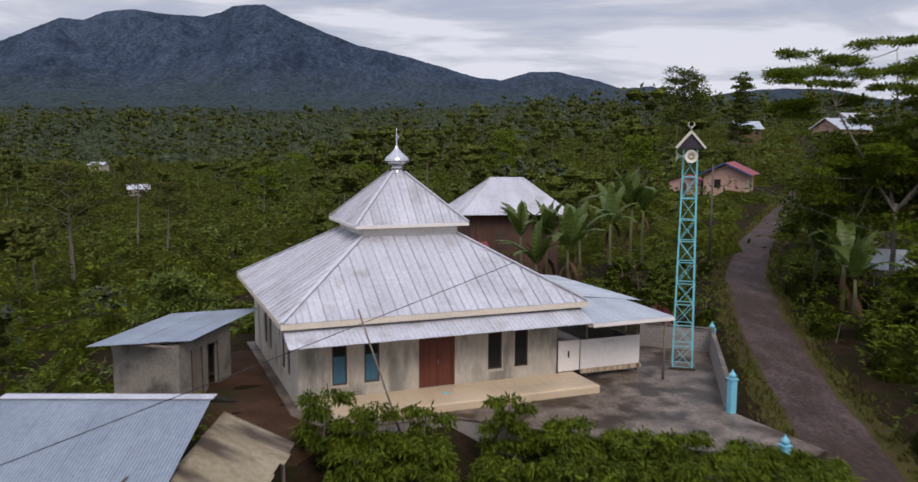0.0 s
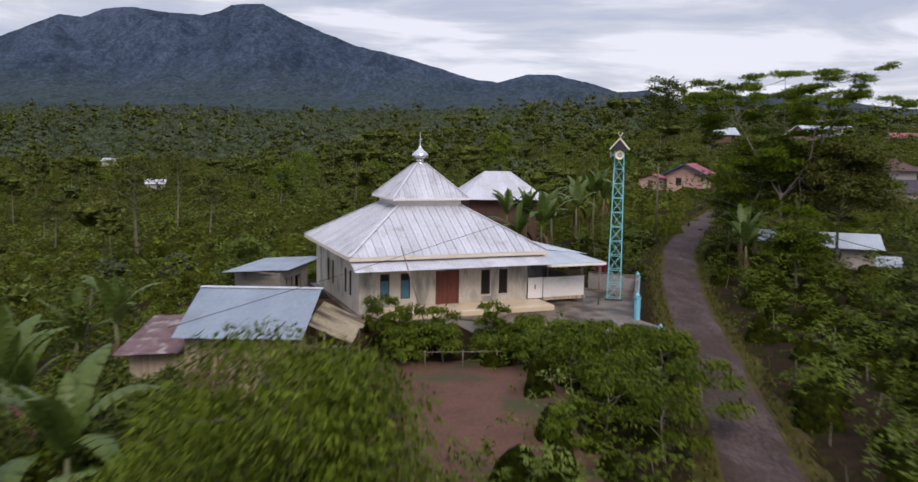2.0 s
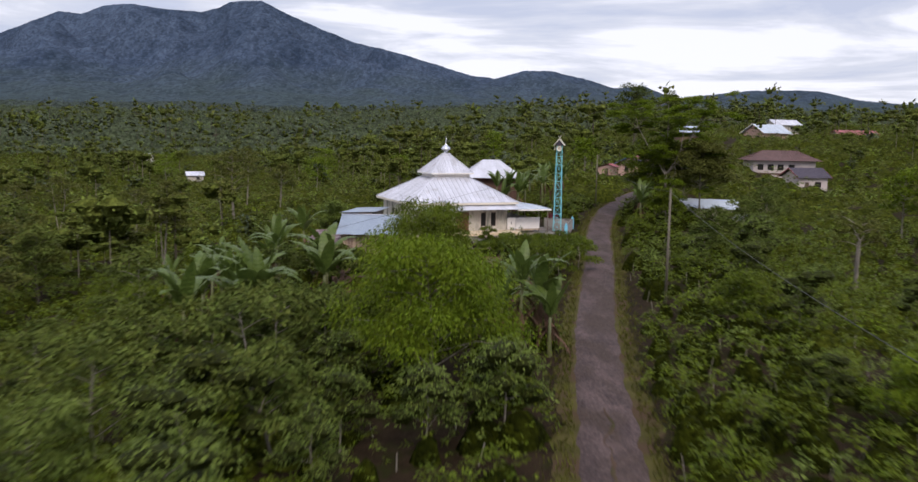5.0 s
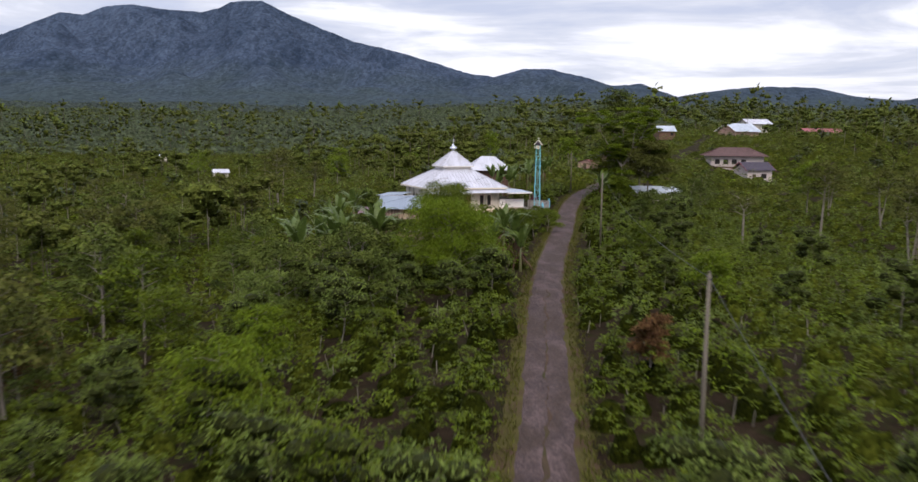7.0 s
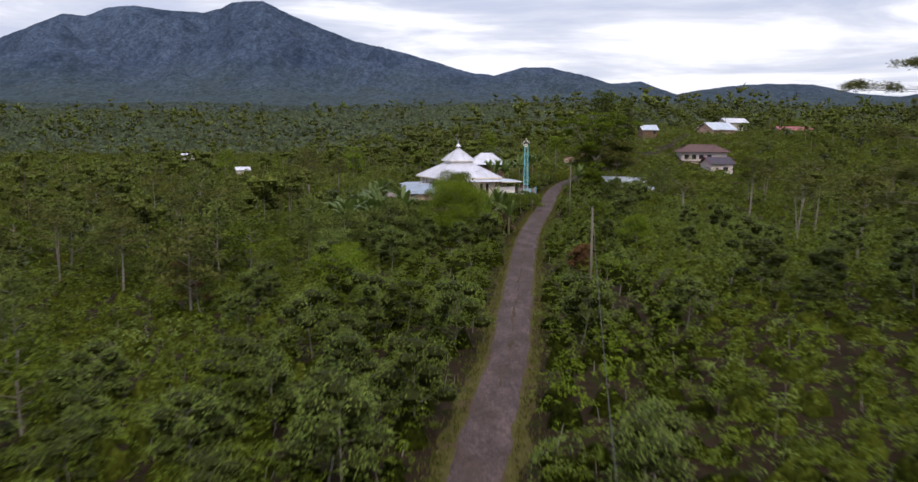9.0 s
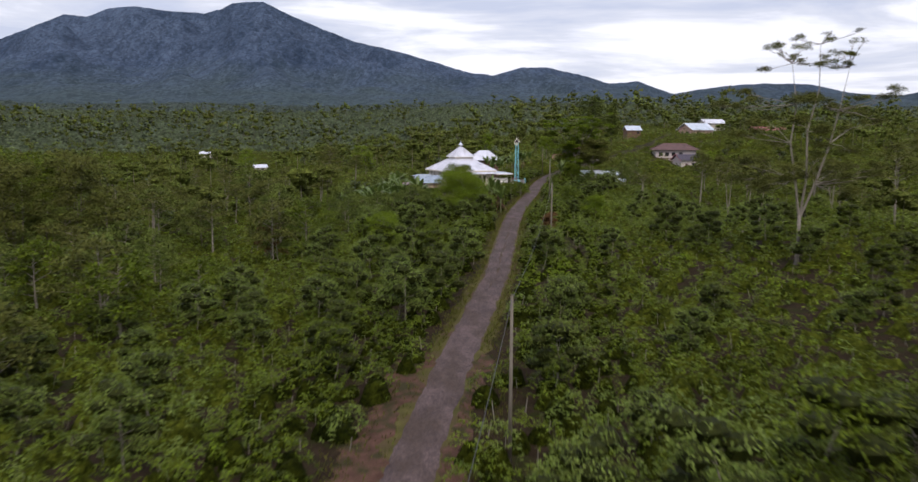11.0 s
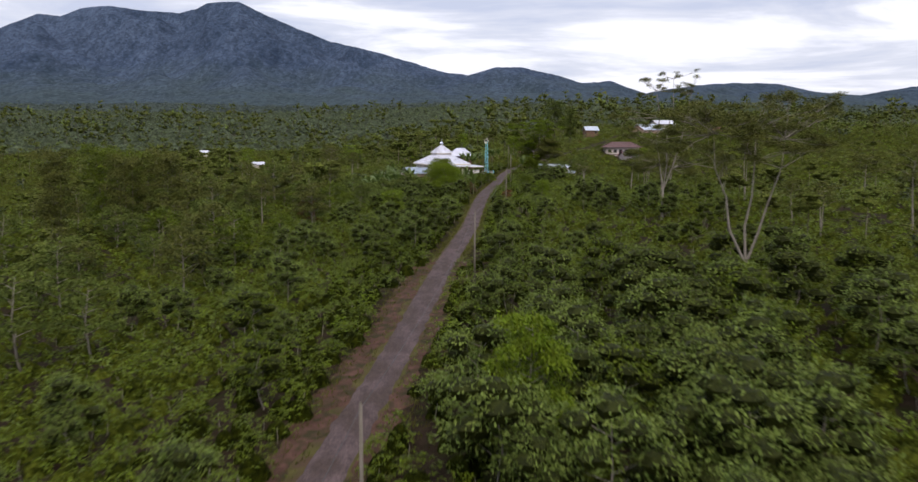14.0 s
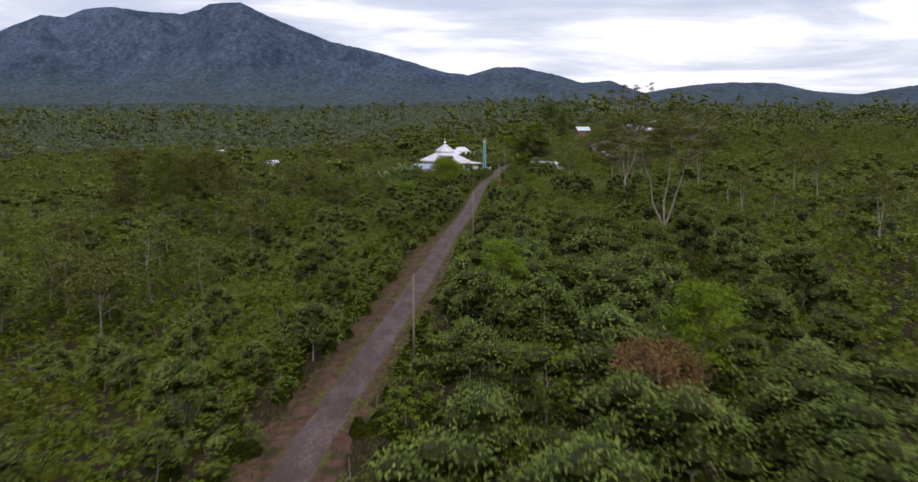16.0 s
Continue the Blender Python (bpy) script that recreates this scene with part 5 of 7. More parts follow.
house("red_house", "far low house with a dull red roof and pale posts", (165.5, 277.0), 0.1, 16.5, 7.0, 2.8, 1.9, M_PINK, M_REDROOF, 1.0, False, [("window", "front", 4, 0.8, 1.6, 1.4, M_DARK), ("window", "front", 0, 0.8, 1.6, 1.4, M_DARK), ("window", "front", -4, 0.8, 1.6, 1.4, M_DARK)], ridge_at=16.4)
house("valley_hut", "far hut with a pale sheet roof among the trees", (-100.4, 270.0), 0.4, 6.0, 4.6, 2.4, 1.5, M_PLASTER, M_ZINC, 0.6, False, [("window", "front", 1, 0.8, 1.2, 1.0, M_DARK)], ridge_at=-4.4)
house("valley_shed", "far shed with a weathered sheet roof in a clearing", (-158.0, 378.0), -0.2, 7.0, 5.0, 2.4, 1.4, M_PLASTER, M_ZINC, 0.6, False, [("window", "front", 1, 0.8, 1.2, 1.0, M_DARK)], ridge_at=-0.5)

# ---------------------------------------------------------------- poles and cables


def power_pole(x, y, h, label):
    z = land_at(x, y)
    p = thing("power_pole", label, "pole", Matrix.Translation((x, y, z)), "poles along the lane")
    bm = bmesh.new()
    tube(bm, (0, 0, -0.3), (0, 0, h), 0.11, 0.075, 9)
    part("shaft", bm, M_PALEPOLE, p)
    part("insulator", lathe(bmesh.new(), [(0.03, h - 0.02), (0.05, h + 0.03), (0.05, h + 0.08), (0.02, h + 0.12)], 8), M_PALEPOLE, p)
    return Vector((x, y, z + h - 0.15))


POLES = [power_pole(-12.5, -178.0, 8.3, "weathered pole at the lane's edge"), power_pole(-3.7, -121.0, 9.2, "slim weathered pole beside coffee bushes"),
         power_pole(6.1, -62.5, 9.0, "tall weathered pole among coffee bushes"), power_pole(14.1, 0.4, 8.6, "tall pole beside the lane"), power_pole(20.5, 64.0, 7.5, "pole by the lane's bend")]


def cable(p, q, sag, label):
    cu = bpy.data.curves.new("cable", 'CURVE')
    cu.dimensions, cu.bevel_depth, cu.bevel_resolution = '3D', 0.014, 1
    sp = cu.splines.new('POLY')
    sp.points.add(20)
    for i, pt in enumerate(sp.points):
        s = i / 20
        c = p.lerp(q, s) - Vector((0, 0, 4 * sag * s * (1 - s)))
        pt.co = (*c, 1)
    cu.materials.append(M_WIRE)
    tagged(new("cable", cu), label, "cable")


for p, q in zip(POLES, POLES[1:]):
    cable(p, q, 1.0, "thin black cable slung between the poles")
cable(POLES[0], POLES[0] + Vector((-9, -60, -1.5)), 1.0, "thin black cable running on along the lane")
cable(HOUSE @ Vector((4.0, -4.6, 5.2)), Vector((-12.6, 17.3, 2.35)), 0.05, "thin black cable over the zinc roofs")

# ---------------------------------------------------------------- plants
RNG = np.random.default_rng(7)


def leaf_quads(base, along, side, length, width, fold=0.15):
    """Rhombic leaves: base points, unit directions along and sideways, sizes; arrays of n x 3."""
    n = len(base)
    L, W = np.reshape(length, (-1, 1)) * np.ones((n, 1)), np.reshape(width, (-1, 1)) * np.ones((n, 1))
    up = np.cross(along, side)
    mid = base + along * L * 0.45
    v = np.stack([base, mid + side * W * 0.5 + up * W * fold, base + along * L - up * W * fold * 0.6, mid - side * W * 0.5 + up * W * fold], 1)
    return v.reshape(-1, 3)


def unit(v):
    return v / np.maximum(np.linalg.norm(v, axis=-1, keepdims=True), 1e-9)


def clump(n, centre, radii, length, width, droop, rng, shell=0.55, outward=1.0):
    """n leaves in an uneven ellipsoid, pointing outwards and hanging."""
    d = unit(rng.normal(size=(n, 3)))
    d[:, 2] = np.where(d[:, 2] < -0.35, -d[:, 2], d[:, 2])
    r = (shell + (1 - shell) * rng.random((n, 1)) ** 0.6)
    p = np.asarray(centre) + d * r * np.asarray(radii)
    along = unit(d * outward * np.array([1, 1, 0.35]) + rng.normal(size=(n, 3)) * 0.55 + np.array([0, 0, -droop]))
    side = unit(np.cross(along, unit(rng.normal(size=(n, 3)) * 0.45 + np.array([0, 0, 1.0]))))
    return leaf_quads(p, along, side, length * (0.7 + 0.6 * rng.random((n, 1))), width * (0.7 + 0.6 * rng.random((n, 1))))


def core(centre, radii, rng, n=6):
    """The inner mass of a plant, painted shade-dark in bushes: a lumpy closed shape of few faces."""
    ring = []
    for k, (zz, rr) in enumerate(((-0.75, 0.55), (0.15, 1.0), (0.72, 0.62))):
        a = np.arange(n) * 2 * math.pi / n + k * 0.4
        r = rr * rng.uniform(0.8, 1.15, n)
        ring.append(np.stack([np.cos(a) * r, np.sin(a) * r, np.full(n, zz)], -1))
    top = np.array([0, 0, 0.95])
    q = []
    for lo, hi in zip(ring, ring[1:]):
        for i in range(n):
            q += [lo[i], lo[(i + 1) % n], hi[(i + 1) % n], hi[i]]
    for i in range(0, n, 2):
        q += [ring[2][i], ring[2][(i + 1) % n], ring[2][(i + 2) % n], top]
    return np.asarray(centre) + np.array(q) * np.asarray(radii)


def scatter_mesh(name, protos, xyz, scale, turn, which, material, cores=0):
    """Copies of leaf prototypes joined into one mesh."""
    vs = []
    for k, proto in enumerate(protos):
        m = which == k
        if not m.any():
            continue
        c, s, q = np.cos(turn[m])[:, None], np.sin(turn[m])[:, None], scale[m]
        P = proto[None] * q[:, None, :]
        X = P[..., 0] * c - P[..., 1] * s + xyz[m, 0:1]
        Y = P[..., 0] * s + P[..., 1] * c + xyz[m, 1:2]
        vs.append(np.stack([X, Y, P[..., 2] + xyz[m, 2:3]], -1).reshape(-1, 3))
    V = np.concatenate(vs)
    idx = None
    if cores:
        idx = np.concatenate([np.tile((np.arange(len(p) // 4) < cores).astype(np.int32), int((which == k).sum())) for k, p in enumerate(protos)])
    return mesh_np(name, V, np.arange(len(V)).reshape(-1, 4), material, idx)


def open_land(x, y):
    """Where plants may stand: off the lane, the yards and the buildings."""
    d = np.abs(x - road_x(y)) / np.hypot(1, road_x(y + 0.5) - road_x(y - 0.5))
    u, v = local(x, y)
    ok = d > 2.85 + 0.45 * rough(x, y, 3.0, 1.0, 15) + 0.9 * (y < -108) * (x < road_x(y))
    ok &= ~((u > -6.5) & (u < 9.5) & (v < -9.0 - np.clip(u + 0.8, 0, 9) * 0.92) & (v > -13.5 - np.clip(u + 0.8, 0, 9) * 0.92))
    ok &= ~((u > -10) & (u < 12.8) & (v > -9.6) & (v < 7.5))
    ok &= ~in_poly(*local(x, y), [(-1, -9.4), (8.4, -17.9), (11.2, -17), (16, -4), (12, -1), (5, -5)])
    ok &= ~((x > -15.2) & (x < -8.6) & (y > 31) & (y < 39.5))
    ok &= ~((np.maximum(np.abs(x + 5.8) / 10.2, np.abs(y - 17.2) / 9.4) < 0.93) & (np.hypot(x + 5.8, y - 17) < 10.7))
    for hx, hy, r in ((5.7, 62, 6.5), (37, 107, 7), (36, 60, 6.5), (41.5, 57, 3), (73, 128, 10), (75.6, 116, 7), (68, 115, 6), (121, 256, 12), (136, 278, 9), (84, 235, 7), (82, 227, 6), (165, 277, 13), (160, 266, 9), (-100, 270, 9), (-98, 260, 8), (-158, 378, 11), (-152, 366, 9)):
        ok &= np.hypot(x - hx, y - hy) > r
    return ok


def jittered(x0, x1, y0, y1, step, rng):
    X, Y = np.meshgrid(np.arange(x0, x1, step), np.arange(y0, y1, step))
    X, Y = X.ravel() + rng.uniform(-0.42, 0.42, X.size) * step, Y.ravel() + rng.uniform(-0.42, 0.42, X.size) * step
    return X, Y


def mounds(x0, x1, y0, y1, step, low, high, reach, seed, thin=1.0):
    """Bushes on an uneven lattice; gives a function for the height of their joint canopy and the bush on top."""
    rng = np.random.default_rng(seed)
    nx, ny = int((x1 - x0) / step) + 1, int((y1 - y0) / step) + 1
    ix, iy = np.meshgrid(np.arange(nx), np.arange(ny), indexing="ij")
    bx = x0 + (ix + rng.uniform(-0.45, 0.45, ix.shape)) * step
    by = y0 + (iy + rng.uniform(-0.45, 0.45, ix.shape)) * step
    bh = rng.uniform(low, high, ix.shape) * (1 + rough(bx, by, 13.0, 0.28, 25))
    br = step * reach * rng.uniform(0.72, 1.25, ix.shape)
    bh = np.where(open_land(bx, by) & (rng.random(ix.shape) < thin), bh, 0.0)
    hue = rng.random(ix.shape) * 0.7 + (rough(bx, by, 22.0, 0.5, 27) + 0.5) * 0.3

    def height(x, y, shrink=1.0):
        gx, gy = np.rint((x - x0) / step).astype(int), np.rint((y - y0) / step).astype(int)
        best, tone = np.zeros(x.shape), np.zeros(x.shape)
        for ox in (-1, 0, 1):
            for oy in (-1, 0, 1):
                jx, jy = np.clip(gx + ox, 0, nx - 1), np.clip(gy + oy, 0, ny - 1)
                r2 = ((x - bx[jx, jy]) ** 2 + (y - by[jx, jy]) ** 2) / br[jx, jy] ** 2
                h = bh[jx, jy] * np.clip(1 - r2 / shrink ** 2, 0, 1) ** 0.5
                up = h > best
                best, tone = np.where(up, h, best), np.where(up, hue[jx, jy], tone)
        k = np.clip(best, 0, 1)
        best = best + k * step * (rough(x, y, 0.34 * step, 0.10, 31) + rough(x, y, 0.16 * step, 0.07, 33))
        return best, tone
    return height


LEAF_MATS = [M_COFFEE, M_MANGO, M_GREYLEAF, M_LIGHTLEAF, M_SHADE, M_BROWNLEAF, M_SHADEDBODY, M_HAZECANOPY, M_SHADEDSLOPES]
# leaf set for the far woods, haze already in most of its colours
FAR_MATS = [M_HAZEWOOD, M_FOREST, M_HAZEWOOD, M_MANGO, M_HAZEWOOD, M_SHADE, M_HAZEFOOT, M_HAZECANOPY]


def canopy(label, spans, lane, y0, y1, step, height, per_m2, leaves, leaf, tones, seed, body=6, name="coffee_bushes", category="bushes", leafage=None):
    """A stretch of bushes as one mass: the lumpy leafy body, and sprays of single leaves all over it."""
    rng = np.random.default_rng(seed)
    ys = np.arange(y0, y1 + step * 0.5, step)
    verts, faces, mats, base = [], [], [], 0
    for d0, d1 in spans:
        ds = np.arange(d0, d1 + step * 0.5, step)
        D, Y = np.meshgrid(ds, ys)
        D, Y = D + rng.uniform(-0.3, 0.3, D.shape) * step, Y + rng.uniform(-0.3, 0.3, D.shape) * step
        X = D + (road_x(Y) if lane else 0)
        h, _ = height(X, Y, 0.64)
        h = h * 0.58
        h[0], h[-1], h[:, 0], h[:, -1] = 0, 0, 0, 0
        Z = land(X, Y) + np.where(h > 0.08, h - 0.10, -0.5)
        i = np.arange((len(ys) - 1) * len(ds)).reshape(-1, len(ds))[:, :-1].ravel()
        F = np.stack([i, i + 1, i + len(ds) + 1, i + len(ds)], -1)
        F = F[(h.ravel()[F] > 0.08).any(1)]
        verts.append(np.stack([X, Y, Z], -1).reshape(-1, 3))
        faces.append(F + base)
        # body colour: shade-dark for coffee and scrub, haze-tinted for the far woods
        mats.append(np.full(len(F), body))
        base += X.size
        n = int((d1 - d0) * (y1 - y0) * per_m2)
        y = rng.uniform(y0, y1, n)
        x = rng.uniform(d0, d1, n) + (road_x(y) if lane else 0)
        h, tone = height(x, y)
        ok = h > 0.3
        x, y, h, tone = x[ok], y[ok], h[ok], tone[ok]
        n, e = len(x), 0.12
        gx, gy = (height(x + e, y)[0] - h) / e, (height(x, y + e)[0] - h) / e
        out = np.stack([-gx, -gy], -1)
        out = out / np.maximum(np.linalg.norm(out, axis=1, keepdims=True), 1.0)
        p = np.stack([x, y, land(x, y) + h * (1.05 - 0.30 * rng.random(n) ** 2.0)], -1)
        kind = np.searchsorted(np.cumsum(tones), tone).clip(0, 5)
        young = rng.random(n) < 0.22
        kind = np.where(young & (kind == 0), 1, kind)
        for k in range(leaves):
            a = rng.random(n) * 0.9 + k * 2 * math.pi / leaves + x * 7
            al = np.stack([np.cos(a), np.sin(a), rng.uniform(-1.0, 0.25, n)], -1)
            al[:, :2] += out * 0.7
            al = unit(al)
            si = unit(np.cross(al, unit(rng.normal(size=(n, 3)) * 0.4 + np.array([0, 0, 1.0]))))
            q = leaf_quads(p + al * leaf * 0.25, al, si, leaf * rng.uniform(0.6, 1.3, (n, 1)), leaf * rng.uniform(0.30, 0.5, (n, 1)))
            verts.append(q)
            faces.append(np.arange(len(q)).reshape(-1, 4) + base)
            mats.append(kind)
            base += len(q)
    me = mesh_np(name, np.concatenate(verts), np.concatenate(faces), leafage or LEAF_MATS, np.concatenate(mats).astype(np.int32))
    tagged(new(name, me), label, category, kind="stuff")


rows = mounds(-215, 205, -246, 64, 2.35, 1.1, 2.9, 0.53, 61, 0.93)
dense = mounds(-215, 205, -246, 64, 2.35, 1.1, 2.9, 0.57, 61, 0.95)
GREEN = (0.56, 0.20, 0.09, 0.07, 0.06, 0.02)
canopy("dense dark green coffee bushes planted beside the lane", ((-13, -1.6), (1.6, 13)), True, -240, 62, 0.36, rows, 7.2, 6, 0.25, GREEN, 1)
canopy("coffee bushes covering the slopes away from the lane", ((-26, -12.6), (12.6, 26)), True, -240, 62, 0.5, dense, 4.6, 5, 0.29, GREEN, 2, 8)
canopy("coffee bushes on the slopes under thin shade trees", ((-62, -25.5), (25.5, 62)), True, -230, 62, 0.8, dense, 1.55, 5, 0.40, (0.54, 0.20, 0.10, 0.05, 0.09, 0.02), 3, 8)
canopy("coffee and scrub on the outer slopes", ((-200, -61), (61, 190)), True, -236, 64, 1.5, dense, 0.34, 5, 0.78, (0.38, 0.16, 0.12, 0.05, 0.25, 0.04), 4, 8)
scrub = mounds(-310, 320, 60, 430, 3.6, 1.2, 4.2, 0.74, 62)
canopy("coffee and undergrowth spreading under the far trees", ((-300, 310),), False, 60, 425, 1.7, scrub, 0.20, 4, 0.80, (0.24, 0.16, 0.08, 0.03, 0.45, 0.04), 5, 8)

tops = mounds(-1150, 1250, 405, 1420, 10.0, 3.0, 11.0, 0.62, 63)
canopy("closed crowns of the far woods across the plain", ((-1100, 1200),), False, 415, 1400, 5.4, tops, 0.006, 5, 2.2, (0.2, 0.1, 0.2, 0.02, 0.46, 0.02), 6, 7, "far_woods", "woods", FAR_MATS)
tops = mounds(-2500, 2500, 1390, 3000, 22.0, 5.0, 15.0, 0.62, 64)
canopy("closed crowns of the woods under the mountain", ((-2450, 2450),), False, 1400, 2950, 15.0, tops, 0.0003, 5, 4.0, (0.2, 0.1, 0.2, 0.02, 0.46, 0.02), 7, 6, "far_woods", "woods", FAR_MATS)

# pale thin stems under the bushes along the lane


def stems(name, label, x, y, h, r, material):
    n = len(x)
    z = land(x, y) - 0.2
    lean = RNG.normal(size=(n, 2)) * 0.12 * h[:, None]
    a = np.arange(4) * math.pi / 2
    ring = np.stack([np.cos(a), np.sin(a)], -1)
    low = np.concatenate([np.stack([x, y], -1)[:, None] + ring[None] * r[:, None, None], np.repeat(z[:, None, None], 4, 1)], -1)
    top = np.concatenate([(np.stack([x, y], -1) + lean)[:, None] + ring[None] * r[:, None, None] * 0.55, np.repeat((z + h)[:, None, None], 4, 1)], -1)
    V = np.concatenate([low, top], 1).reshape(-1, 3)
    b = (np.arange(n) * 8)[:, None, None]
    F = (b + np.array([[0, 1, 5, 4], [1, 2, 6, 5], [2, 3, 7, 6], [3, 0, 4, 7]])[None]).reshape(-1, 4)
    tagged(new(name, mesh_np(name, V, F, material)), label, "stems", kind="stuff")


X, Y = jittered(-60, 70, -246, 60, 3.7, RNG)
keep = open_land(X, Y) & (np.abs(X - road_x(Y)) < 45)
X, Y = X[keep], Y[keep]
stems("plant_stems", "thin pale stems of coffee and shade plants", X, Y, RNG.uniform(0.8, 1.5, len(X)), RNG.uniform(0.025, 0.05, len(X)), M_BARK)

# grass along the lane
y = RNG.uniform(-250, 128, 30000)
sd = np.where(RNG.random(30000) < 0.5, -1, 1)
o = sd * (1.75 + np.abs(RNG.normal(0, 0.7, 30000)) - 0.2)
o = np.where((y < -100) & (RNG.random(30000) < 0.8), o * 1.9, o)
x = road_x(y) + o
p = np.stack([x, y, land(x, y)], -1)
al = unit(RNG.normal(size=(30000, 3)) * 0.5 + np.array([0, 0, 1.0]))
si = unit(np.cross(al, RNG.normal(size=(30000, 3))))
V = leaf_quads(p, al, si, RNG.uniform(0.12, 0.42, (30000, 1)), RNG.uniform(0.04, 0.10, (30000, 1)))
tagged(new("verge_grass", mesh_np("verge_grass", V, np.arange(len(V)).reshape(-1, 4), M_GRASS)), "rough yellow-green grass along the lane", "grass", kind="stuff")


# ---- single trees
def tree(name, label, at, height, crown_from, spread, n_limbs, leaves, leaf, material, bark, trunk_r=0.18, forks=1, droop=0.3, flat=0.45, slim=0.42, group="", lean=(0, 0), layered=False, seed=0, clusters=3):
    rng = np.random.default_rng(seed + 100)
    z = land_at(*at)
    th = thing(name, label, "tree", Matrix.Translation((*at, z)), group)
    bm = bmesh.new()
    tips, limbs = [], []
    fork_z = height * crown_from
    stems_ = []
    for f in range(forks):
        a = f * 2 * math.pi / forks + rng.random()
        sp = 0 if forks == 1 else spread * 0.28
        top = np.array([lean[0] + sp * math.cos(a), lean[1] + sp * math.sin(a), height * (0.92 if forks == 1 else 0.85)])
        start = np.array([0, 0, -0.3])
        bend = rng.normal(size=3) * 0.25
        pts = [start, start * 0.6 + np.array([0, 0, fork_z * 0.25]), np.array([top[0] * 0.35, top[1] * 0.35, fork_z * 0.7]) + bend * 0.5, np.array([top[0] * 0.7, top[1] * 0.7, fork_z + (height - fork_z) * 0.35]) + bend, top]
        rr = trunk_r * (1 if f == 0 else 0.8)
        limb(bm, pts, [rr * 1.15, rr, rr * 0.8, rr * 0.5, rr * 0.15], 8)
        stems_.append(pts)
        tips.append(top)
    for i in range(n_limbs):
        pts = stems_[i % forks]
        t = (i + 0.5) / n_limbs
        zz = fork_z + (height - fork_z) * (0.05 + 0.80 * t)
        zs = [p[2] for p in pts]
        o = np.array([np.interp(zz, zs, [p[0] for p in pts]), np.interp(zz, zs, [p[1] for p in pts]), zz])
        a = i * 2.4 + rng.uniform(-0.4, 0.4)
        taper = (1 - 0.45 * t) if not layered else (0.75 + 0.35 * math.sin(t * 9))
        ln = spread * taper * rng.uniform(0.65, 1.1)
        e = o + np.array([math.cos(a) * ln, math.sin(a) * ln, ln * rng.uniform(0.12, 0.45)])
        m = (o + e) / 2 + np.array([0, 0, ln * 0.1])
        lb = bm if group else bmesh.new()
        limb(lb, [o, m, e], [trunk_r * 0.32, trunk_r * 0.2, trunk_r * 0.06], 5)
        if not group:
            limbs.append(lb)
        tips += [e, m * 0.35 + e * 0.65] + ([m] if clusters > 2 else [])
    trunk = part("trunk", bm, bark, th)
    for lb in limbs:
        part("limb", lb, bark, trunk)
    per = max(6, leaves // len(tips))
    out, cores = [], []
    for t in tips:
        r = spread * (rng.uniform(0.40, 0.58) if group == "shade plants" else rng.uniform(0.22, 0.40))
        out.append(clump(per, t, (r, r, r * flat), leaf, leaf * slim, droop, rng, 0.55 if group == "shade plants" else 0.25))
        # cores wear the painted shade behind the leaves
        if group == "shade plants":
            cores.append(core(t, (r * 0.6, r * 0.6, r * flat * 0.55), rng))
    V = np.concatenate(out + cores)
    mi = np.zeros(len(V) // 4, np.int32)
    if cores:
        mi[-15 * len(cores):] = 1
    ob = new("crown", mesh_np("crown", V, np.arange(len(V)).reshape(-1, 4), [material, M_SHADEDCORE], mi))
    ob.parent = th
    return th


tree("drooping_tree", "leafy fruit tree with drooping dark leaves beside the shed", (-3.5, -1.6), 8.2, 0.22, 4.1, 40, 28000, 0.21, M_MANGO, M_BARK, 0.14, droop=0.9, flat=0.75, slim=0.30, seed=1)
tree("light_tree", "bushy tree with bright yellow-green feathery leaves", (-3.7, -18.8), 7.9, 0.08, 4.9, 34, 26000, 0.27, M_LIGHTLEAF, M_BARK, 0.16, droop=1.0, flat=0.85, slim=0.26, seed=2)
tree("feathery_tree", "leafy roadside tree with a dark brownish crown over the hut", (31.5, 48.5), 11.0, 0.36, 5.0, 30, 20000, 0.32, M_SHADE, M_BARK, 0.16, droop=0.4, flat=0.5, seed=21)
tree("feathery_tree", "leafy dark roadside tree beside the banana plants", (25.0, 41.0), 4.8, 0.25, 2.4, 18, 8000, 0.28, M_MANGO, M_BARK, 0.12, droop=0.4, flat=0.6, seed=22)
tree("feathery_tree", "leafy dark roadside tree under a taller spreading crown", (26.5, 52.5), 10.5, 0.3, 4.4, 28, 13000, 0.32, M_MANGO, M_BARK, 0.16, droop=0.4, flat=0.5, seed=25)
tree("feathery_tree", "leafy brownish green roadside tree at the bend of the lane", (33.0, 61.0), 9.5, 0.2, 4.2, 24, 10000, 0.34, M_SHADE, M_BARK, 0.15, droop=0.4, flat=0.6, seed=26)
tree("feathery_tree", "dense dark roadside tree at the bend of the lane", (29.5, 66.0), 6.5, 0.15, 2.6, 18, 6000, 0.34, M_MANGO, M_BARK, 0.12, droop=0.4, flat=0.7, seed=27)
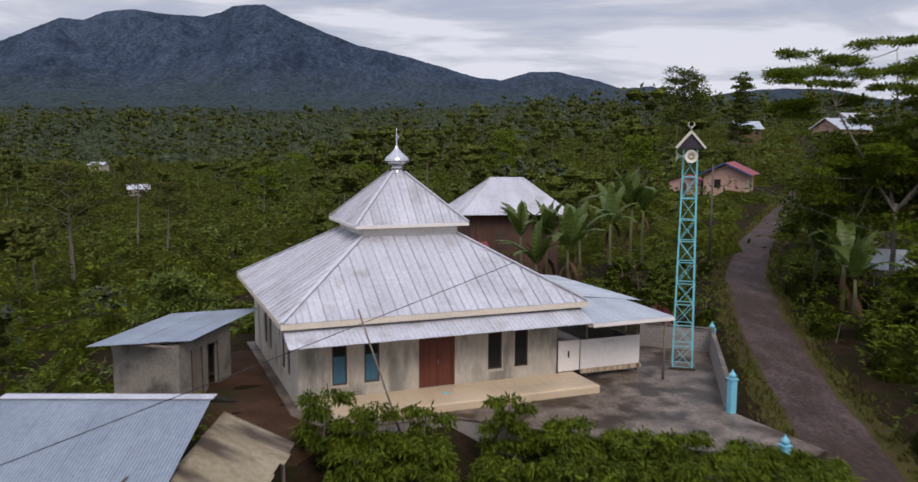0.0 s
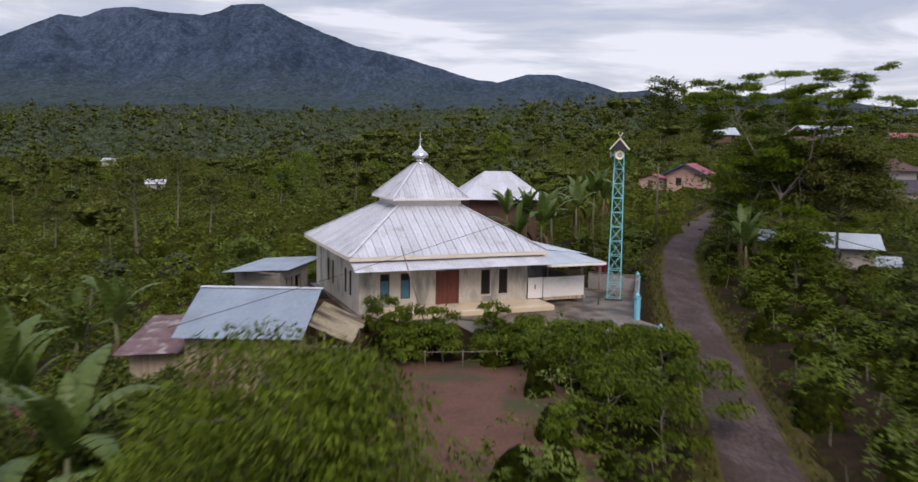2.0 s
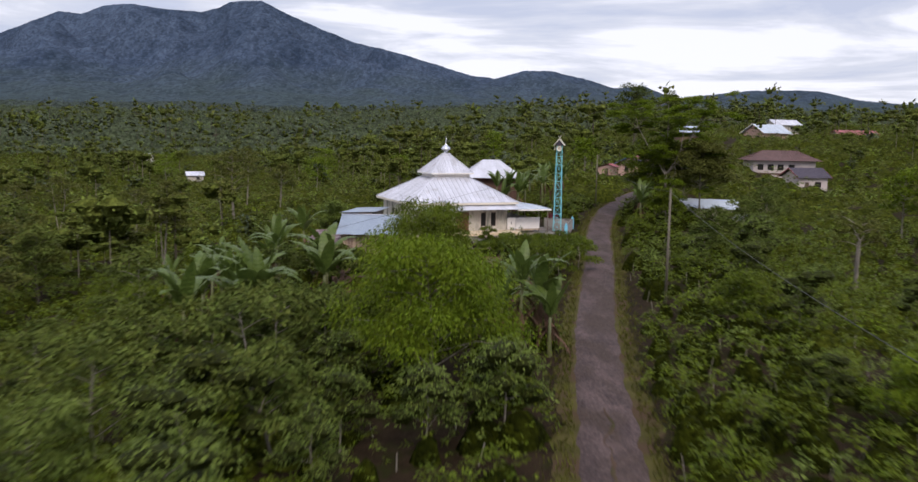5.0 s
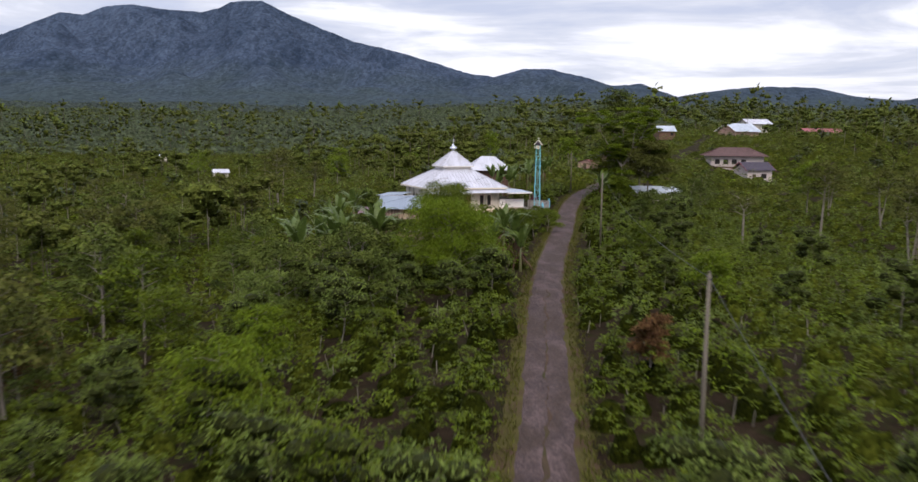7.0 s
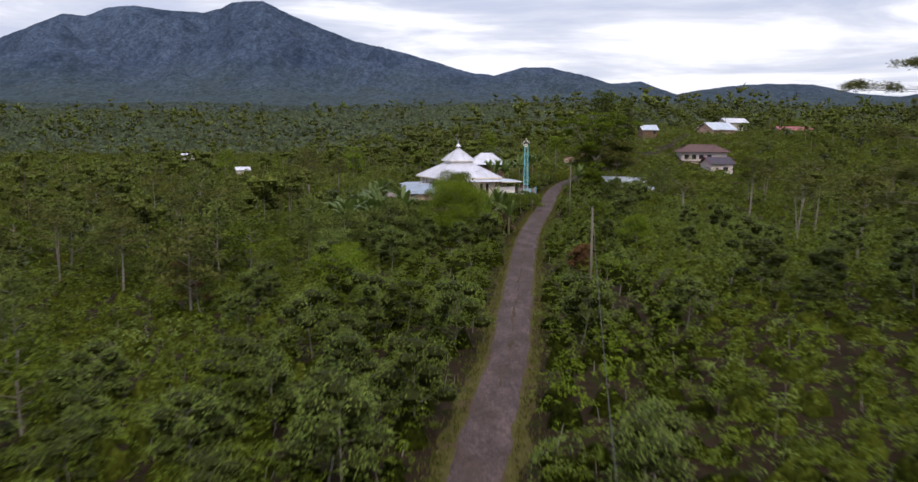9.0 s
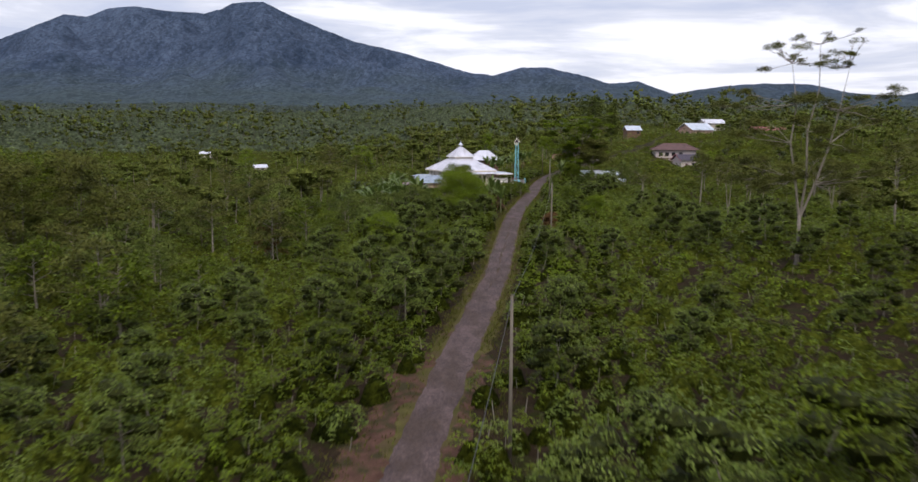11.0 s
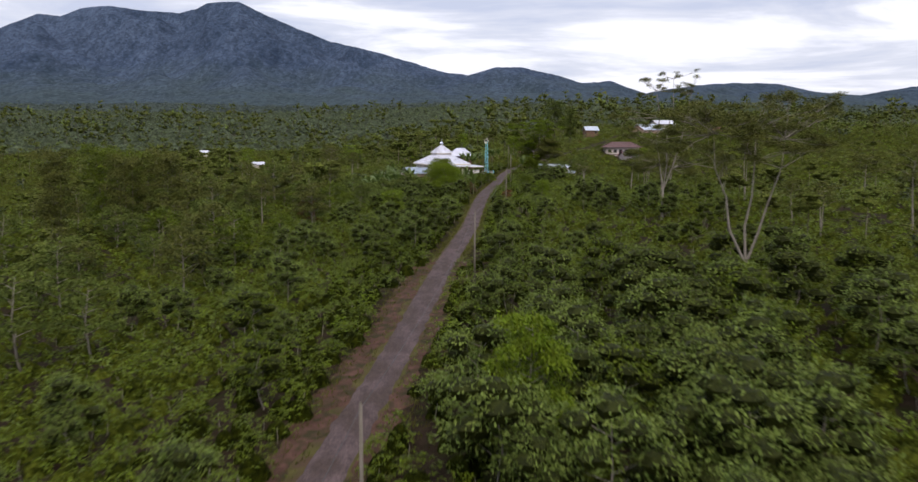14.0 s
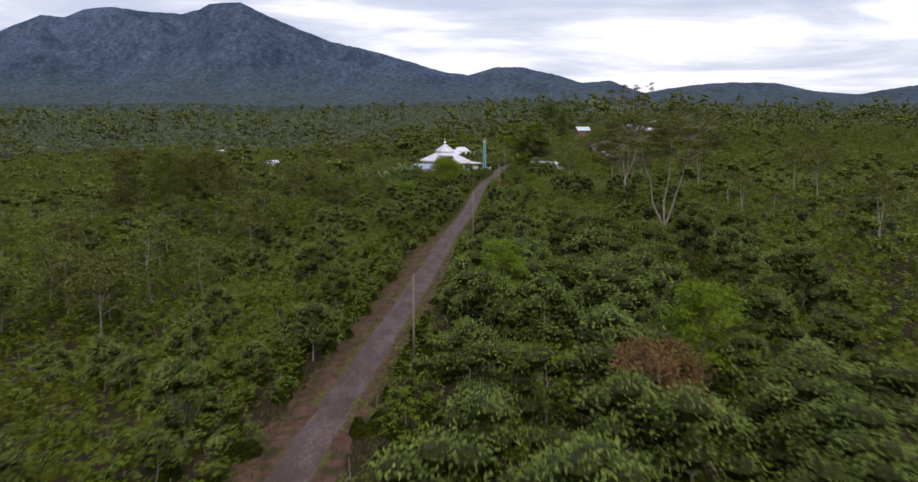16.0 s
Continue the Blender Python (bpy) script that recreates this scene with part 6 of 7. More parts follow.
for i, (x, y, h, sp, mt, lab) in enumerate([(-14.5, -56.6, 6.6, 2.9, M_LIGHTLEAF, "yellow-green"), (-15.6, -44.0, 5.2, 2.2, M_LIGHTLEAF, "yellow-green"), (-32.0, -40.8, 6.0, 2.6, M_BROWNLEAF, "withered brown"),
                                            (7.8, -47.8, 3.8, 1.2, M_BROWNLEAF, "withered brown"), (16.4, -8.6, 4.0, 2.2, M_MANGO, "dark green"), (18.0, -27.0, 4.4, 2.2, M_LIGHTLEAF, "yellow-green"), (-24.0, -2.0, 5.4, 2.6, M_MANGO, "dark green"),
                                            (-18.5, -30.0, 5.0, 2.6, M_GREYLEAF, "grey-green"), (-25.0, -33.0, 5.6, 2.6, M_MANGO, "dark green"), (-30.0, 8.0, 6.0, 2.8, M_MANGO, "dark green")]):
    tree("bushy_tree", "rounded " + lab + " bushy tree standing out of the coffee", (x, y), h, 0.15, sp, 14, 4200, 0.27, mt, M_BARK, 0.10, droop=0.7, flat=0.8, slim=0.32, seed=60 + i)
for i, (x, y, h, sp) in enumerate([(10.0, 145.0, 12.5, 3.2), (-97.0, 226.0, 13.0, 5.0), (-36.6, 164.0, 11.0, 4.0), (61.5, 53.0, 11.0, 3.0), (-46.0, 250.0, 12.0, 5.0), (30.0, 130.0, 9.0, 3.2), (-12.0, 118.0, 9.0, 3.0)]):
    tree("light_tree", "light green broad-leaved tree among darker woods", (x, y), h, 0.3, sp, 14, 1800, 0.55, M_LIGHTLEAF, M_BARK, 0.16, droop=0.3, flat=0.7, seed=80 + i)


def umbrella_tree(label, at, fork_z, stems_to, trunk_r, pads, leaves, leaf, material, seed, flat=0.13):
    """A shade tree: a short trunk, rising bare stems to the given points, and flat sprays of fine leaves (x, y, z, radius) on side limbs."""
    rng = np.random.default_rng(seed)
    z = land_at(*at)
    th = thing("albizia", label, "tree", Matrix.Translation((*at, z)))
    bm = bmesh.new()
    limb(bm, [(0, 0, -0.4), (0.05, 0, fork_z * 0.5), (0, 0, fork_z)], [trunk_r * 1.25, trunk_r, trunk_r * 0.9], 9)
    trunk = part("trunk", bm, M_BARK, th)
    paths = []
    for x, y, top in stems_to:
        e = np.array([x, y, top - z])
        o = np.array([0, 0, fork_z * 0.92])
        pts = [o + (e - o) * t + np.array([x, y, 0]) * 0.35 * t * (1 - t) + rng.normal(size=3) * 0.22 * (0 < t < 1) for t in (0, 0.25, 0.5, 0.75, 1)]
        bm = bmesh.new()
        limb(bm, pts, [trunk_r * k for k in (0.72, 0.58, 0.44, 0.3, 0.12)], 7)
        part("limb", bm, M_BARK, trunk)
        paths += [p for p in pts[1:]]
    P = np.array(paths)
    out = []
    area = sum(p[3] ** 2 for p in pads)
    for x, y, top, r in pads:
        c = np.array([x, y, top - z])
        d = np.linalg.norm((P - c) * np.array([1, 1, 1.4]) + np.array([0, 0, 0.8]), axis=1)
        o = P[int(np.argmin(d))]
        bm = bmesh.new()
        limb(bm, [o, (o + c) / 2 + rng.normal(size=3) * 0.2, c - np.array([0, 0, 0.1])], [trunk_r * 0.22, trunk_r * 0.14, trunk_r * 0.05], 5)
        for k in range(3):
            a = k * 2.1 + rng.random()
            limb(bm, [(o + c * 2) / 3, c + np.array([math.cos(a) * r * 0.7, math.sin(a) * r * 0.7, rng.uniform(0, 0.25)])], [trunk_r * 0.09, trunk_r * 0.03], 4)
        part("limb", bm, M_BARK, trunk)
        n = int(leaves * r * r / area)
        for k in range(5):
            a, q = rng.uniform(0, 6.3), r * rng.uniform(0.1, 0.75)
            out.append(clump(max(8, n // 5), c + np.array([math.cos(a) * q, math.sin(a) * q, rng.uniform(-0.1, 0.3)]), (r * 0.48, r * 0.48, r * flat), leaf, leaf * 0.34, 0.1, rng, 0.1))
    V = np.concatenate(out)
    ob = new("crown", mesh_np("crown", V, np.arange(len(V)).reshape(-1, 4), material))
    ob.parent = th


def scattered_pads(n, x, y, z, size, seed):
    """Pads spread at random in a box."""
    rng = np.random.default_rng(seed)
    return [(rng.uniform(*x), rng.uniform(*y), rng.uniform(*z), rng.uniform(*size)) for _ in range(n)]


umbrella_tree("forked pale-trunked shade tree with a wide flat dark crown", (22.4, -132.0), 4.2, [(-3.4, 1.0, 13.0), (1.0, 1.4, 13.5), (2.8, -1.2, 12.5)], 0.21,
              scattered_pads(34, (-9.0, 0.5), (-6, 6), (10.0, 16.2), (1.2, 2.2), 3) + scattered_pads(30, (-1, 8.5), (-6, 6), (10.0, 16.6), (1.2, 2.2), 4), 36000, 0.25, M_SHADE, 14, 0.28)
umbrella_tree("tall shade tree with a sparse crown standing over thin brownish foliage", (31.8, -72.5), 5.5, [(-1.5, 0.5, 20.0), (1.2, 0.0, 22.0), (4.0, -1.0, 19.5)], 0.20,
              scattered_pads(26, (-3.8, 5.4), (-3, 3), (19.0, 23.2), (0.5, 1.1), 5) + scattered_pads(50, (-7.5, 8.0), (-6, 6), (6.0, 17.5), (1.0, 2.0), 6), 48000, 0.22, M_SHADE, 15, 0.30)
umbrella_tree("tall spreading shade tree with flat layered light green crown", (27.0, 49.5), 6.0, [(-4.5, 0.5, 15.0), (0.5, 2.0, 16.2), (5.0, -1.0, 16.2), (2.0, -3.0, 14.0)], 0.15,
              scattered_pads(17, (-7.6, 1.0), (-4, 4), (12.6, 16.4), (1.1, 2.0), 7) + scattered_pads(20, (0.0, 9.5), (-4, 4), (12.0, 17.4), (1.1, 2.0), 8) + scattered_pads(46, (-5.5, 8.5), (-4, 4), (4.5, 13.0), (1.1, 2.0), 9), 82000, 0.24, M_LIGHTLEAF, 16, 0.14)
tree("broad_tree", "tall dark broad-crowned tree on the far rise", (62.0, 220.0), 29.5 - land_at(62, 220), 0.30, 7.5, 26, 7000, 0.7, M_FOREST, M_DARKBARK, 0.3, flat=0.6, seed=6)
tree("conifer", "tall dark narrow conifer on the far rise", (62.5, 177.0), 26.3 - land_at(62.5, 177), 0.12, 2.9, 36, 9000, 0.50, M_FOREST, M_DARKBARK, 0.25, droop=0.5, flat=0.5, seed=7)
tree("bare_tree", "pale-trunked tree with a small dark crown on the slope", (36.0, 15.0), 7.5, 0.55, 2.6, 10, 900, 0.4, M_SHADE, M_BARK, 0.2, forks=2, seed=8)
tree("bare_tree", "tall pale trunk with a feathery crown on the slope", (53.0, 29.0), 13.0, 0.5, 3.2, 12, 1800, 0.45, M_SHADE, M_BARK, 0.2, seed=9)
tree("round_bush", "large rounded grey-green bush beside the annex", (-17.5, 53.0), 5.6, 0.1, 2.9, 16, 4500, 0.4, M_GREYLEAF, M_BARK, 0.15, flat=0.8, seed=10)
tree("dark_tree", "dark spreading shade tree with a pale trunk", (-40.0, 88.0), 13.5, 0.4, 5.0, 16, 2800, 0.45, M_SHADE, M_BARK, 0.25, flat=0.35, seed=11)
tree("withered_bush", "withered brown bush among green shade plants", (1.4, -200.5), 7.6, 0.25, 3.4, 18, 6500, 0.24, M_BROWNLEAF, M_BARK, 0.1, flat=0.7, seed=12)
tree("light_tree", "light green drooping tree among grey-green bushes", (8.6, -187.5), 8.8, 0.2, 3.1, 18, 7000, 0.30, M_LIGHTLEAF, M_BARK, 0.1, droop=0.7, flat=0.8, seed=13)

tree("light_tree", "bushy yellow-green drooping tree among grey-green shade plants", (-3.9, -168.0), 9.6, 0.25, 2.6, 18, 6500, 0.28, M_LIGHTLEAF, M_BARK, 0.12, droop=0.8, flat=0.85, seed=24)
tree("sapling", "slender light green sapling at the edge of the bare earth", (3.75, 11.0), 2.6, 0.15, 0.7, 8, 900, 0.2, M_LIGHTLEAF, M_BARK, 0.03, droop=0.6, flat=0.9, seed=23)

# grey-green shade plants standing out of the coffee, and hedge bushes below the yard
SHADE_KIND = []
for k in range(6):
    mt = (M_GREYLEAF, M_GREYLEAF, M_MANGO, M_GREYLEAF, M_FOREST, M_FOREST)[k]
    SHADE_KIND.append(tree("shade_bush", ("bushy grey-green shade plant rising above the coffee", "bushy yellow-green shade plant rising above the coffee", "bushy dark green shade plant rising above the coffee")[(0, 0, 1, 0, 2, 2)[k]],
                           [(-10.9, -64.6), (4.4, -68.9), (-14.4, -57.5), (-4.9, -69.2), (20.9, -59.8), (-7.2, -83.6)][k], 5.0, 0.22, 2.0, 10, 1500, 0.24, mt, M_BARK, 0.07, droop=0.45, flat=0.8, group="shade plants", seed=40 + k, clusters=2))
SPOTS = [(-24.0, -87.3), (-38.8, -98.1), (0.0, -110.2), (2.6, -94.3), (11.0, -103.6), (-1.0, -163.3), (-5.6, -188.0), (-6.4, -171.3), (2.9, -173.3), (10.2, -156.6), (15.5, -190.7), (11.3, -202.1), (-21.5, -173.2), (-33.9, -156.3), (4.0, -91.2), (15, -24), (20, -10), (23, 8)]
y = RNG.uniform(-238, -118, 95)
SPOTS += [(float(road_x(b)) + float(a), float(b)) for a, b in zip(RNG.uniform(7, 42, 95), y)]
y = RNG.uniform(-236, -70, 46)
SPOTS += [(float(road_x(b)) - float(a), float(b)) for a, b in zip(RNG.uniform(5, 40, 46), y)]
y = RNG.uniform(-112, -18, 34)
SPOTS += [(float(road_x(b)) - float(a), float(b)) for a, b in zip(RNG.uniform(4.5, 28, 34), y)]
y = RNG.uniform(-115, 30, 26)
SPOTS += [(float(road_x(b)) + float(a), float(b)) for a, b in zip(RNG.uniform(9, 45, 26), y)]
y = RNG.uniform(-240, -128, 30)
SPOTS += [(float(road_x(b)) + float(a), float(b)) for a, b in zip(RNG.uniform(6, 30, 30), y)]
for k, (x, y) in enumerate(SPOTS):
    big = 1.15 if (y < -120 and x > road_x(y)) else 0.85
    s = big * random.uniform(0.75, 1.25)
    copy_thing(SHADE_KIND[random.choice((0, 1, 4, 5, 3, 5, 2) if x - road_x(y) > 18 else (0, 0, 1, 1, 3, 3, 2, 5))], Matrix.Translation((x, y, land_at(x, y))) @ Matrix.Rotation(random.uniform(0, 6.3), 4, 'Z') @ Matrix.Scale(s, 4))
for i, (u, v, h, sp) in enumerate([(-5.6, -9.9, 3.0, 1.2), (-4.0, -10.4, 2.7, 1.2), (-2.4, -10.9, 2.6, 1.1), (0.6, -11.4, 2.8, 1.1), (2.2, -12.9, 2.1, 1.1), (3.6, -14.4, 2.0, 1.1), (5.0, -15.8, 2.1, 1.1), (6.3, -17.2, 1.8, 1.1), (7.6, -18.8, 1.5, 1.0), (1.5, -13.8, 2.0, 1.0), (5.4, -18.0, 2.0, 1.2), (3.2, -19.2, 2.6, 1.5), (0.6, -20.6, 2.8, 1.6), (4.2, -22.0, 3.0, 1.6), (1.4, -24.2, 2.8, 1.6), (-1.0, -26.0, 2.6, 1.6), (2.6, -27.0, 3.0, 1.7), (-0.6, -29.5, 3.0, 1.7), (5.8, -20.6, 2.2, 1.3), (-4.8, -10.7, 1.9, 1.0), (-3.2, -11.3, 1.8, 1.0), (1.4, -12.3, 1.6, 0.9), (2.9, -13.8, 1.5, 0.9), (4.3, -15.2, 1.7, 0.9), (5.7, -16.6, 1.4, 0.9), (7.0, -18.2, 1.5, 0.9), (-5.2, -12.2, 1.9, 1.2), (-3.0, -12.8, 1.8, 1.2), (-0.8, -13.6, 1.3, 1.0), (0.4, -15.2, 1.6, 1.1), (2.2, -16.8, 1.7, 1.2), (4.0, -17.6, 1.6, 1.1)]):
    p = HOUSE @ Vector((u, v, 0))
    if p.x < 5.2 and 3.0 < p.y < 18.5:
        continue
    tree("hedge_bush", "leafy green bush with hanging leaves below the yard", (p.x, p.y), h, 0.12, sp, 10, 2400, 0.24, M_MANGO, M_BARK, 0.06, droop=1.0, flat=0.85, slim=0.30, group="bushes below the yard", seed=200 + i, clusters=2)


for i, (x, y, h, sp) in enumerate([(-15.4, -14.4, 5.4, 2.2), (-11.6, -17.5, 6.4, 2.4), (-17.6, -17.5, 5.4, 2.2), (-21.0, -12.0, 5.4, 2.2), (-9.5, -10.0, 4.4, 1.7), (-12.6, -21.5, 6.9, 2.7), (-17.5, -26.0, 6.6, 2.7), (-23.0, -20.0, 6.4, 2.8), (-9.6, -27.0, 5.2, 2.2), (-12.0, -13.0, 5.0, 2.2), (-9.4, -14.4, 4.6, 2.0), (-14.6, -11.0, 5.0, 2.0), (-8.2, -6.4, 3.2, 1.6), (-10.8, -5.0, 3.4, 1.7), (-13.2, -3.4, 3.6, 1.8), (27.5, 30.0, 4.6, 2.4), (33.0, 36.0, 5.4, 2.6), (38.0, 44.0, 6.2, 2.8), (42.0, 52.0, 6.4, 2.8), (24.0, 22.0, 3.8, 2.0), (46.0, 62.0, 7.0, 3.0), (-12.2, 14.8, 2.4, 1.4), (-10.2, 11.6, 2.6, 1.5), (-13.8, 11.4, 3.0, 1.7), (-15.0, 15.8, 2.8, 1.5), (-8.4, 8.6, 2.6, 1.5), (-11.6, 8.4, 2.8, 1.6), (-16.0, 8.0, 3.4, 1.8)]):
    tree("garden_tree", "bushy dark green garden tree among banana plants and coffee", (x, y), h, 0.2, sp, 12, 2600, 0.30, M_FOREST, M_BARK, 0.09, droop=0.5, flat=0.8, group="garden trees", seed=300 + i, clusters=2)
FEATHER = [tree("feathery_tree", "tall feathery shade tree with a pale trunk and thin dark crown", at, h, 0.48, sp, 14, 1700, 0.42, M_SHADE, M_BARK, 0.15, forks=fk, droop=0.25, flat=0.4, group="feathery shade trees", seed=330 + i)
           for i, (at, h, sp, fk) in enumerate([((-44.0, -28.0), 9.5, 3.4, 1), ((-71.5, 89.0), 12.0, 3.4, 2), ((-82.0, 95.0), 12.5, 3.6, 1), ((64.0, 50.0), 10.0, 3.0, 2)])]
PLACES = [(-52, 20), (-60, 44), (-48, 62), (-36, 38), (-66, 8), (-58, -14), (-40, 80), (-56, 100), (-90, 70), (-70, 126), (-45, 120), (-34, 100), (-100, 120), (-76, 40), (-62, -40), (-70, -70), (-58, -92), 
          (48, -4), (58, 12), (68, 40), (44, -30), (56, -48), (62, -20), (70, 0), (52, -78), (47, -98), (64, -92), (58, -124), (74, -60), (80, 30), (52, -146)]
for k, (x, y) in enumerate(PLACES):
    copy_thing(FEATHER[k % 4], Matrix.Translation((x, y, land_at(x, y))) @ Matrix.Rotation(random.uniform(0, 6.3), 4, 'Z') @ Matrix.Scale(random.uniform(0.7, 1.15), 4))
for i, (x, y, h, sp, mt) in enumerate([(-48.5, -18.0, 8.5, 4.4, M_FOREST), (-60.0, -88.0, 7.5, 3.6, M_FOREST), (-55.0, -2.0, 8.0, 3.4, M_SHADE), (-41.0, 6.0, 7.0, 3.2, M_MANGO), (-36.0, -12.0, 5.5, 2.6, M_GREYLEAF), (-44.0, 24.0, 8.5, 3.6, M_FOREST), (-52.0, 38.0, 9.0, 3.8, M_SHADE)]):
    tree("bushy_tree", "broad bushy tree with a dense crown on the slope", (x, y), h, 0.12, sp, 16, 4200, 0.36, mt, M_DARKBARK, 0.14, droop=0.4, flat=0.75, seed=400 + i)
SLOPE_TREES = [tree("slope_tree", lab, at, h, 0.18, sp, 13, 2600, 0.34, mt, M_BARK, 0.12, droop=0.4, flat=0.75, group="trees on the slope", seed=430 + i, clusters=2)
               for i, (at, h, sp, mt, lab) in enumerate([((-52.0, -55.0), 7.0, 3.2, M_SHADE, "brownish green bushy tree on the slope"), ((-60.0, -62.0), 8.0, 3.4, M_FOREST, "dark green dense tree on the slope"), ((-46.0, -66.0), 6.0, 2.8, M_MANGO, "yellow-green bushy tree on the slope")])]
y = RNG.uniform(-150, 40, 60)
for a, b in zip(RNG.uniform(30, 90, 60), y):
    x = float(road_x(b)) - float(a)
    copy_thing(SLOPE_TREES[random.choice((0, 1, 1, 2))], Matrix.Translation((x, b, land_at(x, b))) @ Matrix.Rotation(random.uniform(0, 6.3), 4, 'Z') @ Matrix.Scale(random.uniform(0.75, 1.5), 4))
# bamboo thicket in the hollow
for i, (x, y) in enumerate([(-68.2, -42.0), (-76.0, -33.0), (-63.5, -33.0), (-82.0, -42.0), (-70.5, -26.0)]):
    tree("bamboo_thicket", "tall dense thicket of feathery bamboo", (x, y), 18.5 + i % 2 * 2, 0.12, 4.8, 34, 12000, 0.40, (M_SHADE, M_MANGO, M_SHADE)[i % 3], M_BARK, 0.12, forks=4, droop=0.6, flat=0.9, group="bamboo thickets", seed=360 + i)


# ---- banana plants
def banana_leaf(length, width, rise, bend, rng, tatter=0.5):
    """A long arching leaf in two halves with torn edges."""
    n = 12
    s = np.linspace(0, 1, n)
    ang = rise - bend * s ** 1.3
    x = np.concatenate([[0], np.cumsum(np.cos(ang[:-1]) * length / (n - 1))])
    z = np.concatenate([[0], np.cumsum(np.sin(ang[:-1]) * length / (n - 1))])
    w = width * np.sin(np.pi * np.clip(s * 0.93 + 0.07, 0, 1)) ** 0.6 * (s > 0.12) + 0.02
    bm = bmesh.new()
    mid = [bm.verts.new((x[i], 0, z[i])) for i in range(n)]
    for sgn in (-1, 1):
        for i in range(n - 1):
            d = rng.uniform(0.25, 0.5) if rng.random() < tatter else 0.25
            a = bm.verts.new((x[i] + (0.06 if i else 0), sgn * w[i] * 0.5, z[i] - w[i] * d * 0.35))
            b = bm.verts.new((x[i + 1] - 0.02, sgn * w[i + 1] * 0.5, z[i + 1] - w[i + 1] * d * 0.35))
            bm.faces.new((mid[i], mid[i + 1], b, a) if sgn > 0 else (mid[i], a, b, mid[i + 1]))
    return bm


BAN_LEAF = []
for i in range(4):
    bm = banana_leaf(3.0 + 0.2 * i, 0.74, radians(88 - 7 * i), radians(24 + 30 * i), np.random.default_rng(i), 0.45)
    me = bpy.data.meshes.new("leaf_blade")
    bm.to_mesh(me)
    bm.free()
    me.materials.append(M_BANANA)
    BAN_LEAF.append(me)
bm = banana_leaf(2.6, 0.30, radians(-8), radians(78), np.random.default_rng(9), 0.9)
BAN_DEAD = bpy.data.meshes.new("dead_leaf")
bm.to_mesh(BAN_DEAD)
bm.free()
BAN_DEAD.materials.append(M_DEADBAN)


def banana(at, h, n, label, dead=2, seed=0, scale=1.0):
    rng = np.random.default_rng(seed + 500)
    h = h * 0.62
    th = thing("banana_plant", label, "banana plant", Matrix.Translation((*at, land_at(*at))) @ Matrix.Rotation(rng.uniform(0, 6), 4, 'Z'), "banana plants")
    bm = bmesh.new()
    limb(bm, [(0, 0, -0.2), (0.05, 0, h * 0.5), (0.0, 0.06, h)], [0.16, 0.12, 0.08], 8)
    part("stem", bm, M_BANSTEM, th)
    for i in range(n):
        o = new("leaf_blade", BAN_LEAF[int(rng.integers(0, 4))])
        o.parent = th
        o.matrix_local = Matrix.Translation((0, 0.03, h - 0.1 * (i % 3))) @ Matrix.Rotation(i * 2.4 + rng.uniform(-.3, .3), 4, 'Z') @ Matrix.Rotation(radians(rng.uniform(-12, 18)), 4, 'Y') @ Matrix.Scale(scale * rng.uniform(0.75, 1.1), 4)
    for i in range(dead):
        o = new("dead_leaf", BAN_DEAD)
        o.parent = th
        o.matrix_local = Matrix.Translation((0, 0, h * rng.uniform(0.6, 0.95))) @ Matrix.Rotation(rng.uniform(0, 6.3), 4, 'Z') @ Matrix.Rotation(radians(rng.uniform(8, 42)), 4, 'Y') @ Matrix.Scale(rng.uniform(0.6, 1.05), 4)


